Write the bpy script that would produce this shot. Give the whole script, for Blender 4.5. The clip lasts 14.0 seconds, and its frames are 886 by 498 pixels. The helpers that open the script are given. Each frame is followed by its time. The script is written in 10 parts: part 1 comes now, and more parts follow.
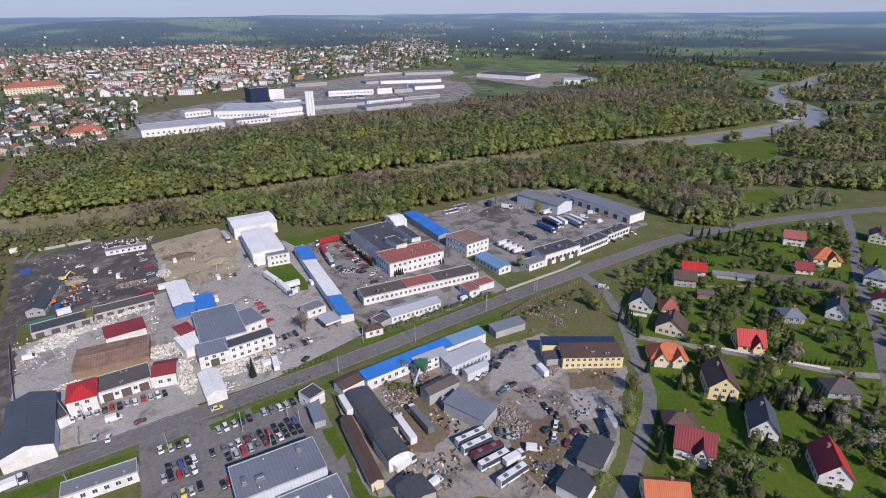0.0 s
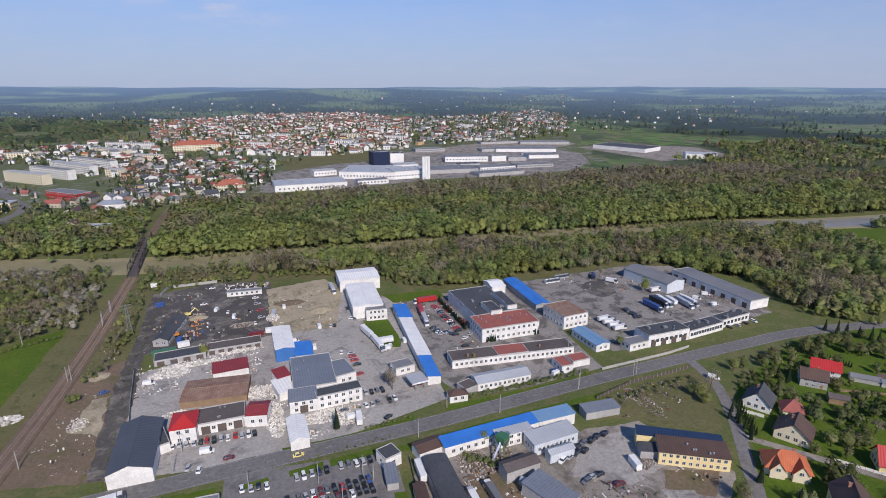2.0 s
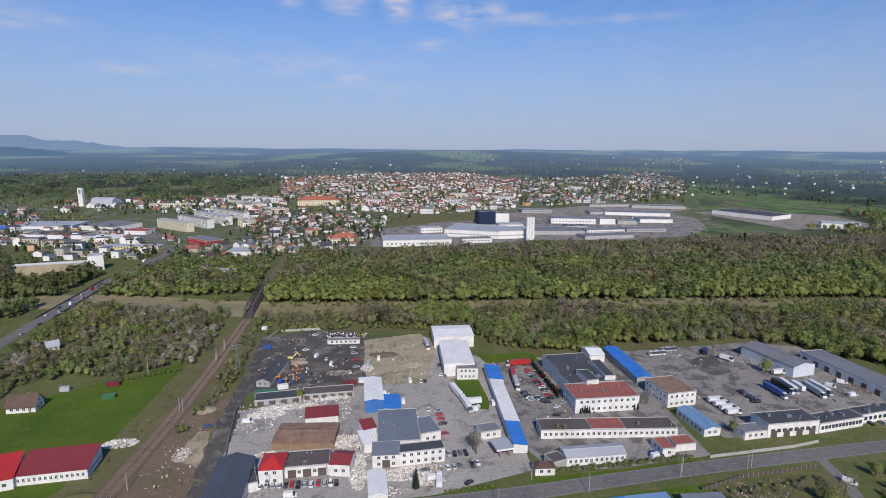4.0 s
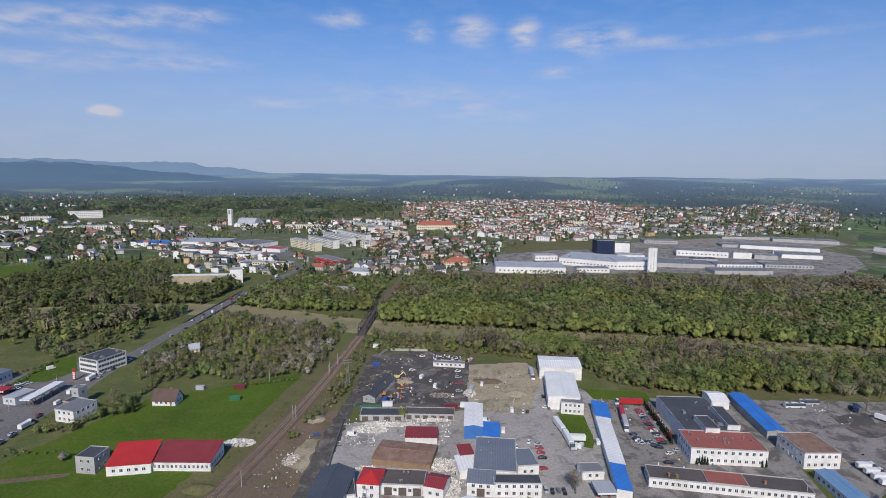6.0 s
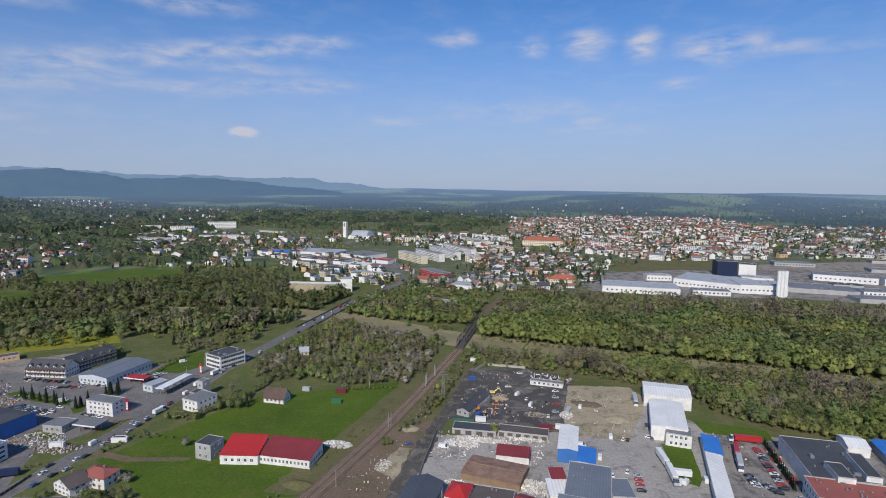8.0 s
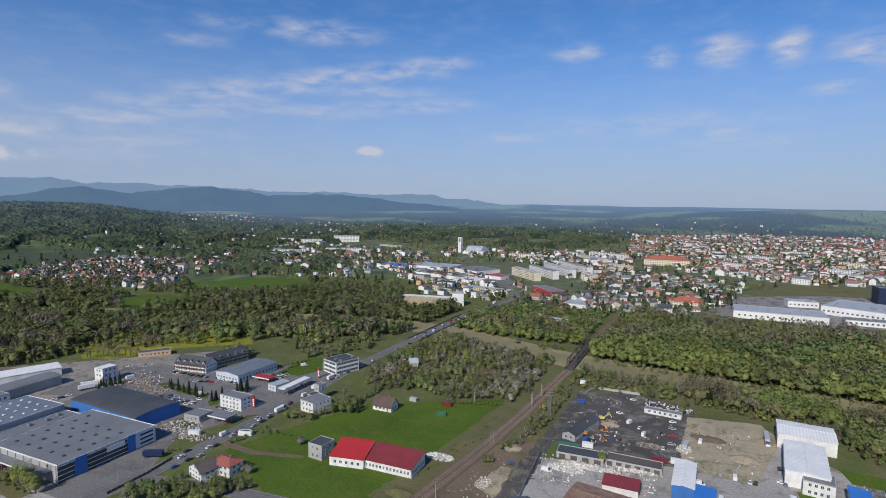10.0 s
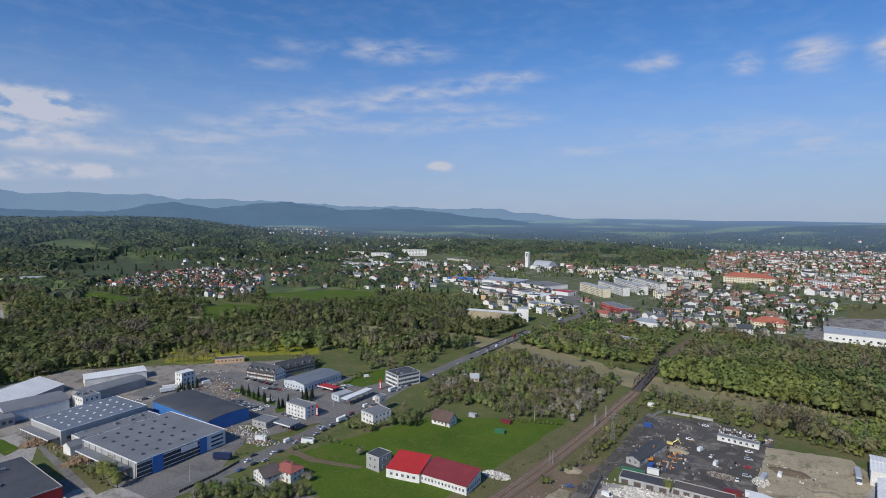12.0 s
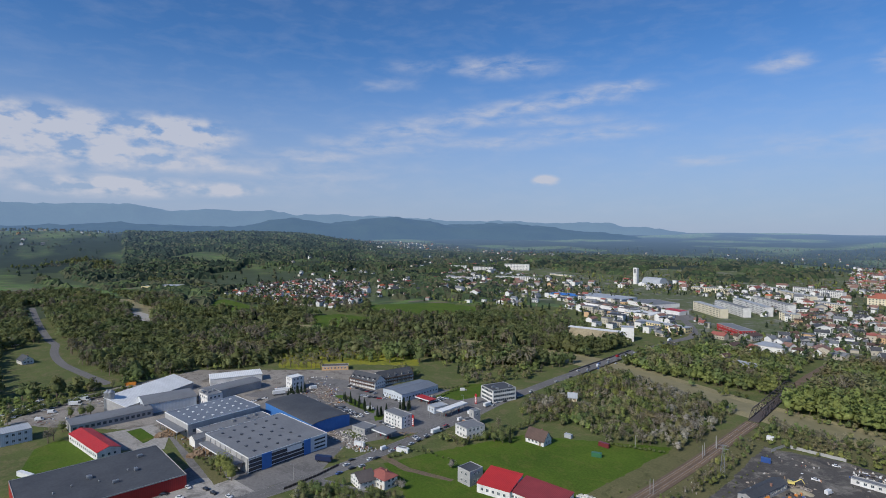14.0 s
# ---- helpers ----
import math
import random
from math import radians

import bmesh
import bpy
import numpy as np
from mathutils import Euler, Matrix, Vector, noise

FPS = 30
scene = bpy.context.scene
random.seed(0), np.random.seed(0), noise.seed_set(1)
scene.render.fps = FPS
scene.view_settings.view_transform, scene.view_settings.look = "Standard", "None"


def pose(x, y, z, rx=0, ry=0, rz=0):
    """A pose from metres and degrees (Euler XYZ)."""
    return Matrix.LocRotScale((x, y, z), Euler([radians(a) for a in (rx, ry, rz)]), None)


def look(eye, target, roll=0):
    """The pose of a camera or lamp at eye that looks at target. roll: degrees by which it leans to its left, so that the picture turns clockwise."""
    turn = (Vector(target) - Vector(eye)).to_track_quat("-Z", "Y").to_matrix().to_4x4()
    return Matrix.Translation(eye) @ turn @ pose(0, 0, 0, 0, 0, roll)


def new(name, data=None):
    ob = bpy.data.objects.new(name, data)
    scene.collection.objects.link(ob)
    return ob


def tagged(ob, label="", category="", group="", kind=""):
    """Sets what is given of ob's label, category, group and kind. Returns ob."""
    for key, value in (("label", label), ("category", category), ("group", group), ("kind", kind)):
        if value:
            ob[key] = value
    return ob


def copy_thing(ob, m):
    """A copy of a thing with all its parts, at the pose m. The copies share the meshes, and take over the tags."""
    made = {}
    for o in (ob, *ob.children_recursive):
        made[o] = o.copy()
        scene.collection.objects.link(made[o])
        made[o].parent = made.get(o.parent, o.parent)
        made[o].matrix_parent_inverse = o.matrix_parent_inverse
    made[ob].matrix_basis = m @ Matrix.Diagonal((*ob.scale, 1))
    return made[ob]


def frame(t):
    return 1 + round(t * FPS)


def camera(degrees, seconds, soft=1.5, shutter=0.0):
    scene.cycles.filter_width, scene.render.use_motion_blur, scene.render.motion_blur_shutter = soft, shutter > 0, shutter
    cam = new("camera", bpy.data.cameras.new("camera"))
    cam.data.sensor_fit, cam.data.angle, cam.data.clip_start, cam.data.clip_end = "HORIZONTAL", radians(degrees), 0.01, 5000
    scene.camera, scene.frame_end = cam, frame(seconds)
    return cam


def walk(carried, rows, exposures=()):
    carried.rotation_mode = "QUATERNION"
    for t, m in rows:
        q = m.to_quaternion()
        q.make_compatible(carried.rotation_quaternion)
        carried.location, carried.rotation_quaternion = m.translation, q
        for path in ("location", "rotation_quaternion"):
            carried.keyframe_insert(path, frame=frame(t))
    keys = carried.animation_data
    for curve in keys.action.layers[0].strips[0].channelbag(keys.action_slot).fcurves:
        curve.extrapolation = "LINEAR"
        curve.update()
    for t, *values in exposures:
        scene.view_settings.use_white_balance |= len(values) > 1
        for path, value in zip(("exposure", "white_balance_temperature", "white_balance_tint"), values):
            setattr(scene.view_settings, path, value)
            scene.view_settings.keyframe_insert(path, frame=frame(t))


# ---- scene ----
cam = camera(78.05, 14.0, soft=0.95)
# seconds, x, y, z, yaw, pitch, roll of the flown camera
PATH = [
    (0.0, -0.00, 0.00, 138.00, -33.880, -23.556, 0.340),
    (0.5, 1.48, -0.55, 138.08, -30.434, -21.875, 0.250),
    (1.0, 2.95, -1.10, 138.17, -27.408, -20.174, 0.157),
    (1.5, 4.37, -1.60, 138.27, -24.640, -18.489, 0.061),
    (2.0, 5.81, -2.00, 138.34, -21.786, -16.809, -0.027),
    (2.5, 7.22, -2.29, 138.39, -18.835, -15.139, -0.100),
    (3.0, 8.63, -2.52, 138.42, -15.916, -13.485, -0.186),
    (3.2, 9.20, -2.61, 138.41, -14.830, -12.860, -0.210),
    (5.3, 15.34, -3.58, 138.07, -2.720, -8.520, -0.470),
    (5.5, 15.93, -3.59, 138.03, -1.475, -8.367, -0.479),
    (6.0, 17.46, -3.40, 137.91, 2.047, -8.003, -0.507),
    (6.5, 19.00, -3.15, 137.79, 5.198, -7.629, -0.531),
    (7.0, 20.50, -2.84, 137.67, 8.153, -7.262, -0.556),
    (7.5, 21.95, -2.49, 137.53, 10.824, -6.893, -0.563),
    (8.0, 23.35, -2.12, 137.39, 13.411, -6.522, -0.573),
    (8.5, 24.72, -1.71, 137.26, 16.513, -6.135, -0.592),
    (9.0, 26.07, -1.29, 137.14, 19.641, -5.761, -0.611),
    (9.2, 26.60, -1.08, 137.10, 20.770, -5.620, -0.612),
    (11.3, 31.58, 2.00, 137.31, 30.950, -4.050, -0.445),
    (11.5, 32.17, 2.24, 137.37, 31.135, -3.949, -0.443),
    (12.0, 33.67, 2.81, 137.54, 32.835, -3.548, -0.446),
    (12.5, 35.19, 3.36, 137.70, 36.034, -3.194, -0.435),
    (13.0, 36.72, 3.92, 137.86, 39.346, -2.857, -0.401),
    (13.5, 38.27, 4.49, 138.03, 41.749, -2.497, -0.366),
    (14.0, 39.83, 5.08, 138.21, 43.744, -2.130, -0.338),
]
walk(cam, [(t, pose(x, y, z, 90 + pitch, roll, yaw)) for t, x, y, z, yaw, pitch, roll in PATH],
     [(0.0, 0.20, 6500, 18), (2.0, 0.11, 6500, 16), (5.0, 0.02, 6470, 13), (9.0, 0.0, 6450, 10), (14.0, -0.03, 6350, 8)])

# ---- world, sun ----
SUN_AZ, SUN_EL = radians(182), radians(37)
world = bpy.data.worlds.new("sky_world")
scene.world = world
world.use_nodes = True


BANKS = [(80, 8.2, 7, 1.5, 2.2), (70, 8.6, 4, 1.2, 2.2), (76, 6.4, 9, 1.0, 1.6), (75, 3.6, 5, 0.7, 2.2), (66, 3.6, 3, 0.5, 1.6), (92, 6, 10, 2.4, 1.9), (33.2, 5.0, 0.9, 0.38, 2.4)]
CLOUDS = [(57, 7.2, 4, 0.6, 0.9), (52, 8.6, 4, 0.7, 1.0), (47, 10, 4, 0.7, 1.0), (42, 11, 4, 0.6, 1.0), (38, 11.8, 4, 0.6, 1.0), (34, 12.4, 4, 0.6, 1.1), (30, 13, 4, 0.6, 1.1), (26, 13.7, 3, 0.5, 1.0),
          (46, 9.0, 4, 0.5, 0.7), (49.5, 8.2, 4, 0.6, 0.9), (38.6, 8.8, 5, 0.5, 0.8), (30, 9.5, 5, 0.5, 0.9), (25.5, 9.9, 3, 0.5, 0.7), (34, 11.0, 6, 0.5, 0.7),
          (50, 14.5, 2.5, 0.5, 0.5), (47, 16.2, 2.5, 0.5, 0.45), (38, 16.2, 4.5, 0.8, 1.0), (12.1, 14.5, 1.8, 0.6, 1.2), (4.5, 13.6, 1.1, 0.7, 1.1), (-0.7, 13.7, 1.8, 1.0, 1.5), (-6, 13.4, 1.2, 1.1, 1.5), (-12.5, 12.6, 3.2, 1.0, 1.5),
          (-17, 12.2, 3, 0.4, 0.8), (-25, 11.8, 7, 0.35, 0.6), (-9.5, 9.8, 1.8, 0.4, 0.9), (18.4, 6.6, 2.5, 0.4, 0.7), (-1, 6.6, 1.5, 0.35, 0.9), (5, 7.6, 8, 0.9, 0.5), (-3, 5.8, 4, 0.5, 0.6), (60, 5.5, 9, 1.4, 0.6)]


def build_sky():
    nt = world.node_tree
    nt.nodes.clear()
    n, l = nt.nodes.new, nt.links.new
    out, bg = n("ShaderNodeOutputWorld"), n("ShaderNodeBackground")
    sky = n("ShaderNodeTexSky")
    sky.sky_type, sky.sun_disc = "NISHITA", False
    sky.sun_elevation, sky.sun_rotation = SUN_EL, SUN_AZ
    sky.altitude, sky.air_density, sky.dust_density, sky.ozone_density = 300, 1.0, 0.35, 5.0
    tc = n("ShaderNodeTexCoord")
    sep = n("ShaderNodeSeparateXYZ")
    l(tc.outputs["Generated"], sep.inputs[0])

    def math_node(op, a, b=None, clamp=False):
        m = n("ShaderNodeMath")
        m.operation, m.use_clamp = op, clamp
        for i, v in enumerate((a, b)):
            if v is None:
                continue
            if isinstance(v, (int, float)):
                m.inputs[i].default_value = v
            else:
                l(v, m.inputs[i])
        return m.outputs[0]

    # clouds, each about a bearing (left of +y) and a height in degrees, broken up by noise
    az = math_node("ARCTAN2", math_node("MULTIPLY", sep.outputs[0], -1.0), sep.outputs[1])
    el = math_node("ARCSINE", sep.outputs[2])
    at = n("ShaderNodeCombineXYZ")
    l(az, at.inputs[0]), l(el, at.inputs[1])
    mp = n("ShaderNodeMapping")
    mp.inputs["Scale"].default_value = (11.0, 34.0, 1.0)
    mp.inputs["Rotation"].default_value = (0, 0, 0.10)
    l(at.outputs[0], mp.inputs[0])
    big = n("ShaderNodeTexNoise")
    big.inputs["Scale"].default_value, big.inputs["Detail"].default_value = 1.4, 9
    big.inputs["Roughness"].default_value, big.inputs["Distortion"].default_value = 0.58, 0.25
    l(mp.outputs[0], big.inputs["Vector"])
    def spread(rows):
        total = None
        for bearing, height, wide, tall, amount in rows:
            s1, s2, ln, mr = n("ShaderNodeVectorMath"), n("ShaderNodeVectorMath"), n("ShaderNodeVectorMath"), n("ShaderNodeMapRange")
            s1.operation, s2.operation, ln.operation = "SUBTRACT", "MULTIPLY", "LENGTH"
            s1.inputs[1].default_value = (radians(bearing), radians(height), 0)
            s2.inputs[1].default_value = (1 / radians(wide), 1 / radians(tall), 0)
            l(at.outputs[0], s1.inputs[0]), l(s1.outputs[0], s2.inputs[0]), l(s2.outputs[0], ln.inputs[0])
            mr.interpolation_type = "SMOOTHSTEP"
            for k, v in zip(("From Min", "From Max", "To Min", "To Max"), (0.0, 2.0, amount, 0.0)):
                mr.inputs[k].default_value = v
            l(ln.outputs["Value"], mr.inputs[0])
            total = mr.outputs[0] if total is None else math_node("MAXIMUM", total, mr.outputs[0])
        return total

    # heaped clouds: rounder lumps than the streaks
    mpl = n("ShaderNodeMapping")
    mpl.inputs["Scale"].default_value = (13.0, 26.0, 1.0)
    l(at.outputs[0], mpl.inputs[0])
    lumps = n("ShaderNodeTexNoise")
    lumps.inputs["Scale"].default_value, lumps.inputs["Detail"].default_value, lumps.inputs["Roughness"].default_value = 1.5, 8, 0.52
    l(mpl.outputs[0], lumps.inputs["Vector"])
    veil = math_node("MULTIPLY", math_node("SUBTRACT", big.outputs["Fac"], 0.45, True), 0.3)
    streak = math_node("MULTIPLY", spread(CLOUDS), math_node("MULTIPLY", math_node("SUBTRACT", big.outputs["Fac"], 0.33, True), 2.2))
    heaped = math_node("MULTIPLY", spread(BANKS), math_node("MULTIPLY", math_node("SUBTRACT", lumps.outputs["Fac"], 0.40, True), 5.0))
    cloud = math_node("MINIMUM", math_node("ADD", math_node("ADD", veil, streak), heaped), 0.85)
    tint = n("ShaderNodeMixRGB")
    tint.blend_type, tint.inputs[0].default_value = "MULTIPLY", 1.0
    tint.inputs[2].default_value = (0.63, 0.95, 1.26, 1)
    l(sky.outputs[0], tint.inputs[1])
    # pale band of distant haze along the horizon, and the clouds over it
    band = n("ShaderNodeValToRGB")
    band.color_ramp.elements[0].color, band.color_ramp.elements[1].color = (1, 1, 1, 1), (0, 0, 0, 1)
    band.color_ramp.elements[0].position, band.color_ramp.elements[1].position = 0.0, 0.32
    band.color_ramp.interpolation = "EASE"
    l(sep.outputs[2], band.inputs[0])
    mix2 = n("ShaderNodeMixRGB")
    mix2.inputs[2].default_value = (4.08, 4.58, 6.3, 1)
    l(math_node("MULTIPLY", band.outputs[0], 0.8), mix2.inputs[0]), l(tint.outputs[0], mix2.inputs[1])
    mix = n("ShaderNodeMixRGB")
    mix.inputs[2].default_value = (6.2, 6.3, 7.2, 1)
    l(cloud, mix.inputs[0]), l(mix2.outputs[0], mix.inputs[1])
    l(mix.outputs[0], bg.inputs[0])
    bg.inputs[1].default_value = 0.09
    l(bg.outputs[0], out.inputs[0])


build_sky()
sun = new("sun", bpy.data.lights.new("sun", "SUN"))
sun.data.energy, sun.data.angle, sun.data.color = 3.9, radians(0.6), (1.0, 0.93, 0.82)
sun.matrix_world = look((0, 0, 0), (-math.sin(SUN_AZ) * math.cos(SUN_EL), -math.cos(SUN_AZ) * math.cos(SUN_EL), -math.sin(SUN_EL)))

# ---- materials ----
MATS = {}


def mat(name, c1, c2=None, rough=0.8, metal=0.0, scale=0.4, fine=6.0, bump=0.0, rnd=0.0, stripe=None, spec=0.3, glow=None):
    """Two-scale noise between two colours; rnd: value spread by object or island; stripe: (pitch in m, depth) of sheet-metal ribs along local x."""
    m = bpy.data.materials.new(name)
    m.use_nodes = True
    nt = m.node_tree
    n, l = nt.nodes.new, nt.links.new
    bs = nt.nodes["Principled BSDF"]
    bs.inputs["Roughness"].default_value, bs.inputs["Metallic"].default_value = rough, metal
    bs.inputs["Specular IOR Level"].default_value = spec
    c2 = c2 or tuple(v * 0.72 for v in c1)
    tc = n("ShaderNodeTexCoord")
    a, b = n("ShaderNodeTexNoise"), n("ShaderNodeTexNoise")
    for nz, s in ((a, scale), (b, fine)):
        nz.inputs["Scale"].default_value, nz.inputs["Detail"].default_value = s, 5
        l(tc.outputs["Object"], nz.inputs["Vector"])
    av = n("ShaderNodeMix")
    av.inputs[0].default_value = 0.4
    l(a.outputs["Fac"], av.inputs[2]), l(b.outputs["Fac"], av.inputs[3])
    rp = n("ShaderNodeMapRange")
    rp.inputs["From Min"].default_value, rp.inputs["From Max"].default_value = 0.36, 0.64
    l(av.outputs[0], rp.inputs[0])
    mx = n("ShaderNodeMixRGB")
    mx.inputs[1].default_value, mx.inputs[2].default_value = (*c1, 1), (*c2, 1)
    l(rp.outputs[0], mx.inputs[0])
    col = mx.outputs[0]
    if rnd:
        geo = n("ShaderNodeNewGeometry")
        hs, mr = n("ShaderNodeHueSaturation"), n("ShaderNodeMapRange")
        mr.inputs["To Min"].default_value, mr.inputs["To Max"].default_value = 1 - rnd, 1 + rnd
        l(geo.outputs["Random Per Island"], mr.inputs[0])
        l(mr.outputs[0], hs.inputs["Value"])
        l(col, hs.inputs["Color"])
        col = hs.outputs[0]
    l(col, bs.inputs["Base Color"])
    if stripe:
        sx, bp = n("ShaderNodeTexWave"), n("ShaderNodeBump")
        sx.inputs["Scale"].default_value = 0.314 / stripe[0]
        bp.inputs["Strength"].default_value, bp.inputs["Distance"].default_value = 0.8, stripe[1]
        # groove shade painted into the colour too, darker between the ribs
        gr, mm = n("ShaderNodeMapRange"), n("ShaderNodeMixRGB")
        gr.inputs["To Min"].default_value, gr.inputs["To Max"].default_value = 0.90, 1.03
        mm.blend_type, mm.inputs[0].default_value = "MULTIPLY", 1.0
        l(sx.outputs["Fac"], gr.inputs[0]), l(col, mm.inputs[1]), l(gr.outputs[0], mm.inputs[2]), l(mm.outputs[0], bs.inputs["Base Color"])
        l(tc.outputs["Object"], sx.inputs["Vector"]), l(sx.outputs["Fac"], bp.inputs["Height"]), l(bp.outputs[0], bs.inputs["Normal"])
    elif bump:
        bp = n("ShaderNodeBump")
        bp.inputs["Strength"].default_value, bp.inputs["Distance"].default_value = 0.7, bump
        l(b.outputs["Fac"], bp.inputs["Height"]), l(bp.outputs[0], bs.inputs["Normal"])
    # emission, used to paint blue haze onto the far ridges
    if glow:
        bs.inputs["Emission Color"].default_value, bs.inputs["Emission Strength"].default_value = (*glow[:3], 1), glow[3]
    MATS[name] = m
    return m


# ground: broad tone, patches and fine grain
def ground_mat(name, c1, c2, c3, patch=0.35, grain=2.2, amount=0.75, low=0.55, high=0.66):
    m = mat(name, c1, c2, rough=0.93, scale=0.03, fine=grain, bump=0.05, spec=0.15)
    nt = m.node_tree
    n, l = nt.nodes.new, nt.links.new
    bs = nt.nodes["Principled BSDF"]
    src = bs.inputs["Base Color"].links[0].from_socket
    tc, nz, nf, mr, mx, m2, rr = n("ShaderNodeTexCoord"), n("ShaderNodeTexNoise"), n("ShaderNodeTexNoise"), n("ShaderNodeMapRange"), n("ShaderNodeMixRGB"), n("ShaderNodeMixRGB"), n("ShaderNodeMapRange")
    nz.inputs["Scale"].default_value, nz.inputs["Detail"].default_value, nz.inputs["Roughness"].default_value, nz.inputs["Distortion"].default_value = patch * 0.25, 9, 0.68, 0.6
    nf.inputs["Scale"].default_value, nf.inputs["Detail"].default_value, nf.inputs["Roughness"].default_value = patch * 1.8, 6, 0.7
    mr.inputs["From Min"].default_value, mr.inputs["From Max"].default_value, mr.inputs["To Max"].default_value = low, high, amount
    rr.inputs["From Min"].default_value, rr.inputs["From Max"].default_value, rr.inputs["To Min"].default_value, rr.inputs["To Max"].default_value = 0.3, 0.7, 0.76, 1.24
    l(tc.outputs["Object"], nz.inputs["Vector"]), l(tc.outputs["Object"], nf.inputs["Vector"]), l(nz.outputs["Fac"], mr.inputs[0]), l(nf.outputs["Fac"], rr.inputs[0])
    mx.inputs[2].default_value = (*c3, 1)
    l(mr.outputs[0], mx.inputs[0]), l(src, mx.inputs[1])
    m2.blend_type, m2.inputs[0].default_value = "MULTIPLY", 1.0
    l(mx.outputs[0], m2.inputs[1]), l(rr.outputs[0], m2.inputs[2]), l(m2.outputs[0], bs.inputs["Base Color"])


ground_mat("grass", (0.115, 0.135, 0.045), (0.085, 0.105, 0.036), (0.16, 0.14, 0.07), amount=0.7, low=0.48, high=0.6)
ground_mat("lawn", (0.088, 0.138, 0.016), (0.056, 0.098, 0.012), (0.125, 0.128, 0.03), amount=0.55, low=0.5)
ground_mat("dry_grass", (0.155, 0.14, 0.066), (0.11, 0.11, 0.048), (0.07, 0.08, 0.03))
ground_mat("reed", (0.30, 0.26, 0.15), (0.23, 0.205, 0.115), (0.14, 0.145, 0.07), amount=0.5)
ground_mat("yellow_meadow", (0.30, 0.27, 0.03), (0.17, 0.19, 0.03), (0.11, 0.14, 0.035), patch=0.2, low=0.48)
ground_mat("asphalt", (0.205, 0.196, 0.19), (0.16, 0.153, 0.149), (0.10, 0.096, 0.094), amount=0.65, low=0.5)
ground_mat("road_asphalt", (0.175, 0.168, 0.164), (0.145, 0.139, 0.136), (0.105, 0.10, 0.098), amount=0.5)
ground_mat("concrete_yard", (0.385, 0.362, 0.335), (0.30, 0.282, 0.26), (0.13, 0.122, 0.115), amount=0.85, low=0.51)
ground_mat("worn_yard", (0.29, 0.27, 0.25), (0.215, 0.20, 0.185), (0.105, 0.098, 0.092), amount=0.85, low=0.49, high=0.58)
ground_mat("town_ground", (0.10, 0.13, 0.05), (0.12, 0.125, 0.075), (0.22, 0.215, 0.20), patch=0.14, amount=0.75, low=0.53, high=0.6)
ground_mat("gravel", (0.32, 0.29, 0.255), (0.22, 0.198, 0.173), (0.115, 0.098, 0.08), amount=0.8, low=0.5, high=0.62)
ground_mat("dirt", (0.21, 0.155, 0.108), (0.14, 0.105, 0.075), (0.12, 0.115, 0.05), amount=0.8, low=0.5)
ground_mat("sand", (0.42, 0.355, 0.245), (0.29, 0.25, 0.18), (0.145, 0.135, 0.08), amount=0.8, low=0.5)
ground_mat("cinder", (0.108, 0.10, 0.093), (0.068, 0.063, 0.06), (0.24, 0.22, 0.19), amount=0.85, low=0.5)
mat("ballast", (0.185, 0.132, 0.095), (0.115, 0.084, 0.062), rough=0.95, scale=0.2, fine=3, bump=0.06)
mat("field_soil", (0.16, 0.125, 0.095), (0.11, 0.085, 0.065), rough=0.95, scale=0.05, fine=1)
mat("river_water", (0.27, 0.235, 0.135), (0.20, 0.18, 0.10), rough=0.6, scale=0.02, fine=0.15, spec=0.12)
mat("river_grey", (0.26, 0.25, 0.225), (0.21, 0.205, 0.19), rough=0.3, scale=0.01, fine=0.1, spec=0.4)
mat("gravel_bar", (0.42, 0.40, 0.36), (0.30, 0.28, 0.25), scale=0.02, fine=0.3)
ground_mat("forest_floor", (0.10, 0.105, 0.045), (0.075, 0.08, 0.035), (0.13, 0.11, 0.06))
# walls
mat("white_render", (0.80, 0.785, 0.755), (0.58, 0.56, 0.53), scale=0.22, fine=1.6)
mat("cream_render", (0.72, 0.65, 0.48), (0.62, 0.55, 0.41), scale=0.15, fine=1.2)
mat("yellow_render", (0.78, 0.64, 0.33), (0.70, 0.57, 0.30), scale=0.15, fine=1.2)
mat("grey_render", (0.42, 0.41, 0.40), (0.31, 0.305, 0.30), scale=0.15, fine=1.2)
mat("orange_render", (0.62, 0.40, 0.22), (0.52, 0.34, 0.2), scale=0.15, fine=1.2)
mat("blue_panel", (0.06, 0.19, 0.50), (0.05, 0.16, 0.42), rough=0.5, stripe=(1.0, 0.03))
mat("navy_panel", (0.02, 0.032, 0.075), (0.016, 0.026, 0.06), rough=0.5, stripe=(1.0, 0.03))
mat("red_panel", (0.42, 0.03, 0.03), (0.33, 0.03, 0.03), rough=0.5, stripe=(1.0, 0.03))
mat("pale_panel", (0.60, 0.64, 0.68), (0.50, 0.54, 0.58), rough=0.5, stripe=(1.0, 0.03))
mat("dark_glazing", (0.035, 0.04, 0.05), (0.05, 0.055, 0.07), rough=0.15, spec=0.6)
mat("brick", (0.36, 0.19, 0.13), (0.26, 0.13, 0.09), scale=0.3, fine=3)
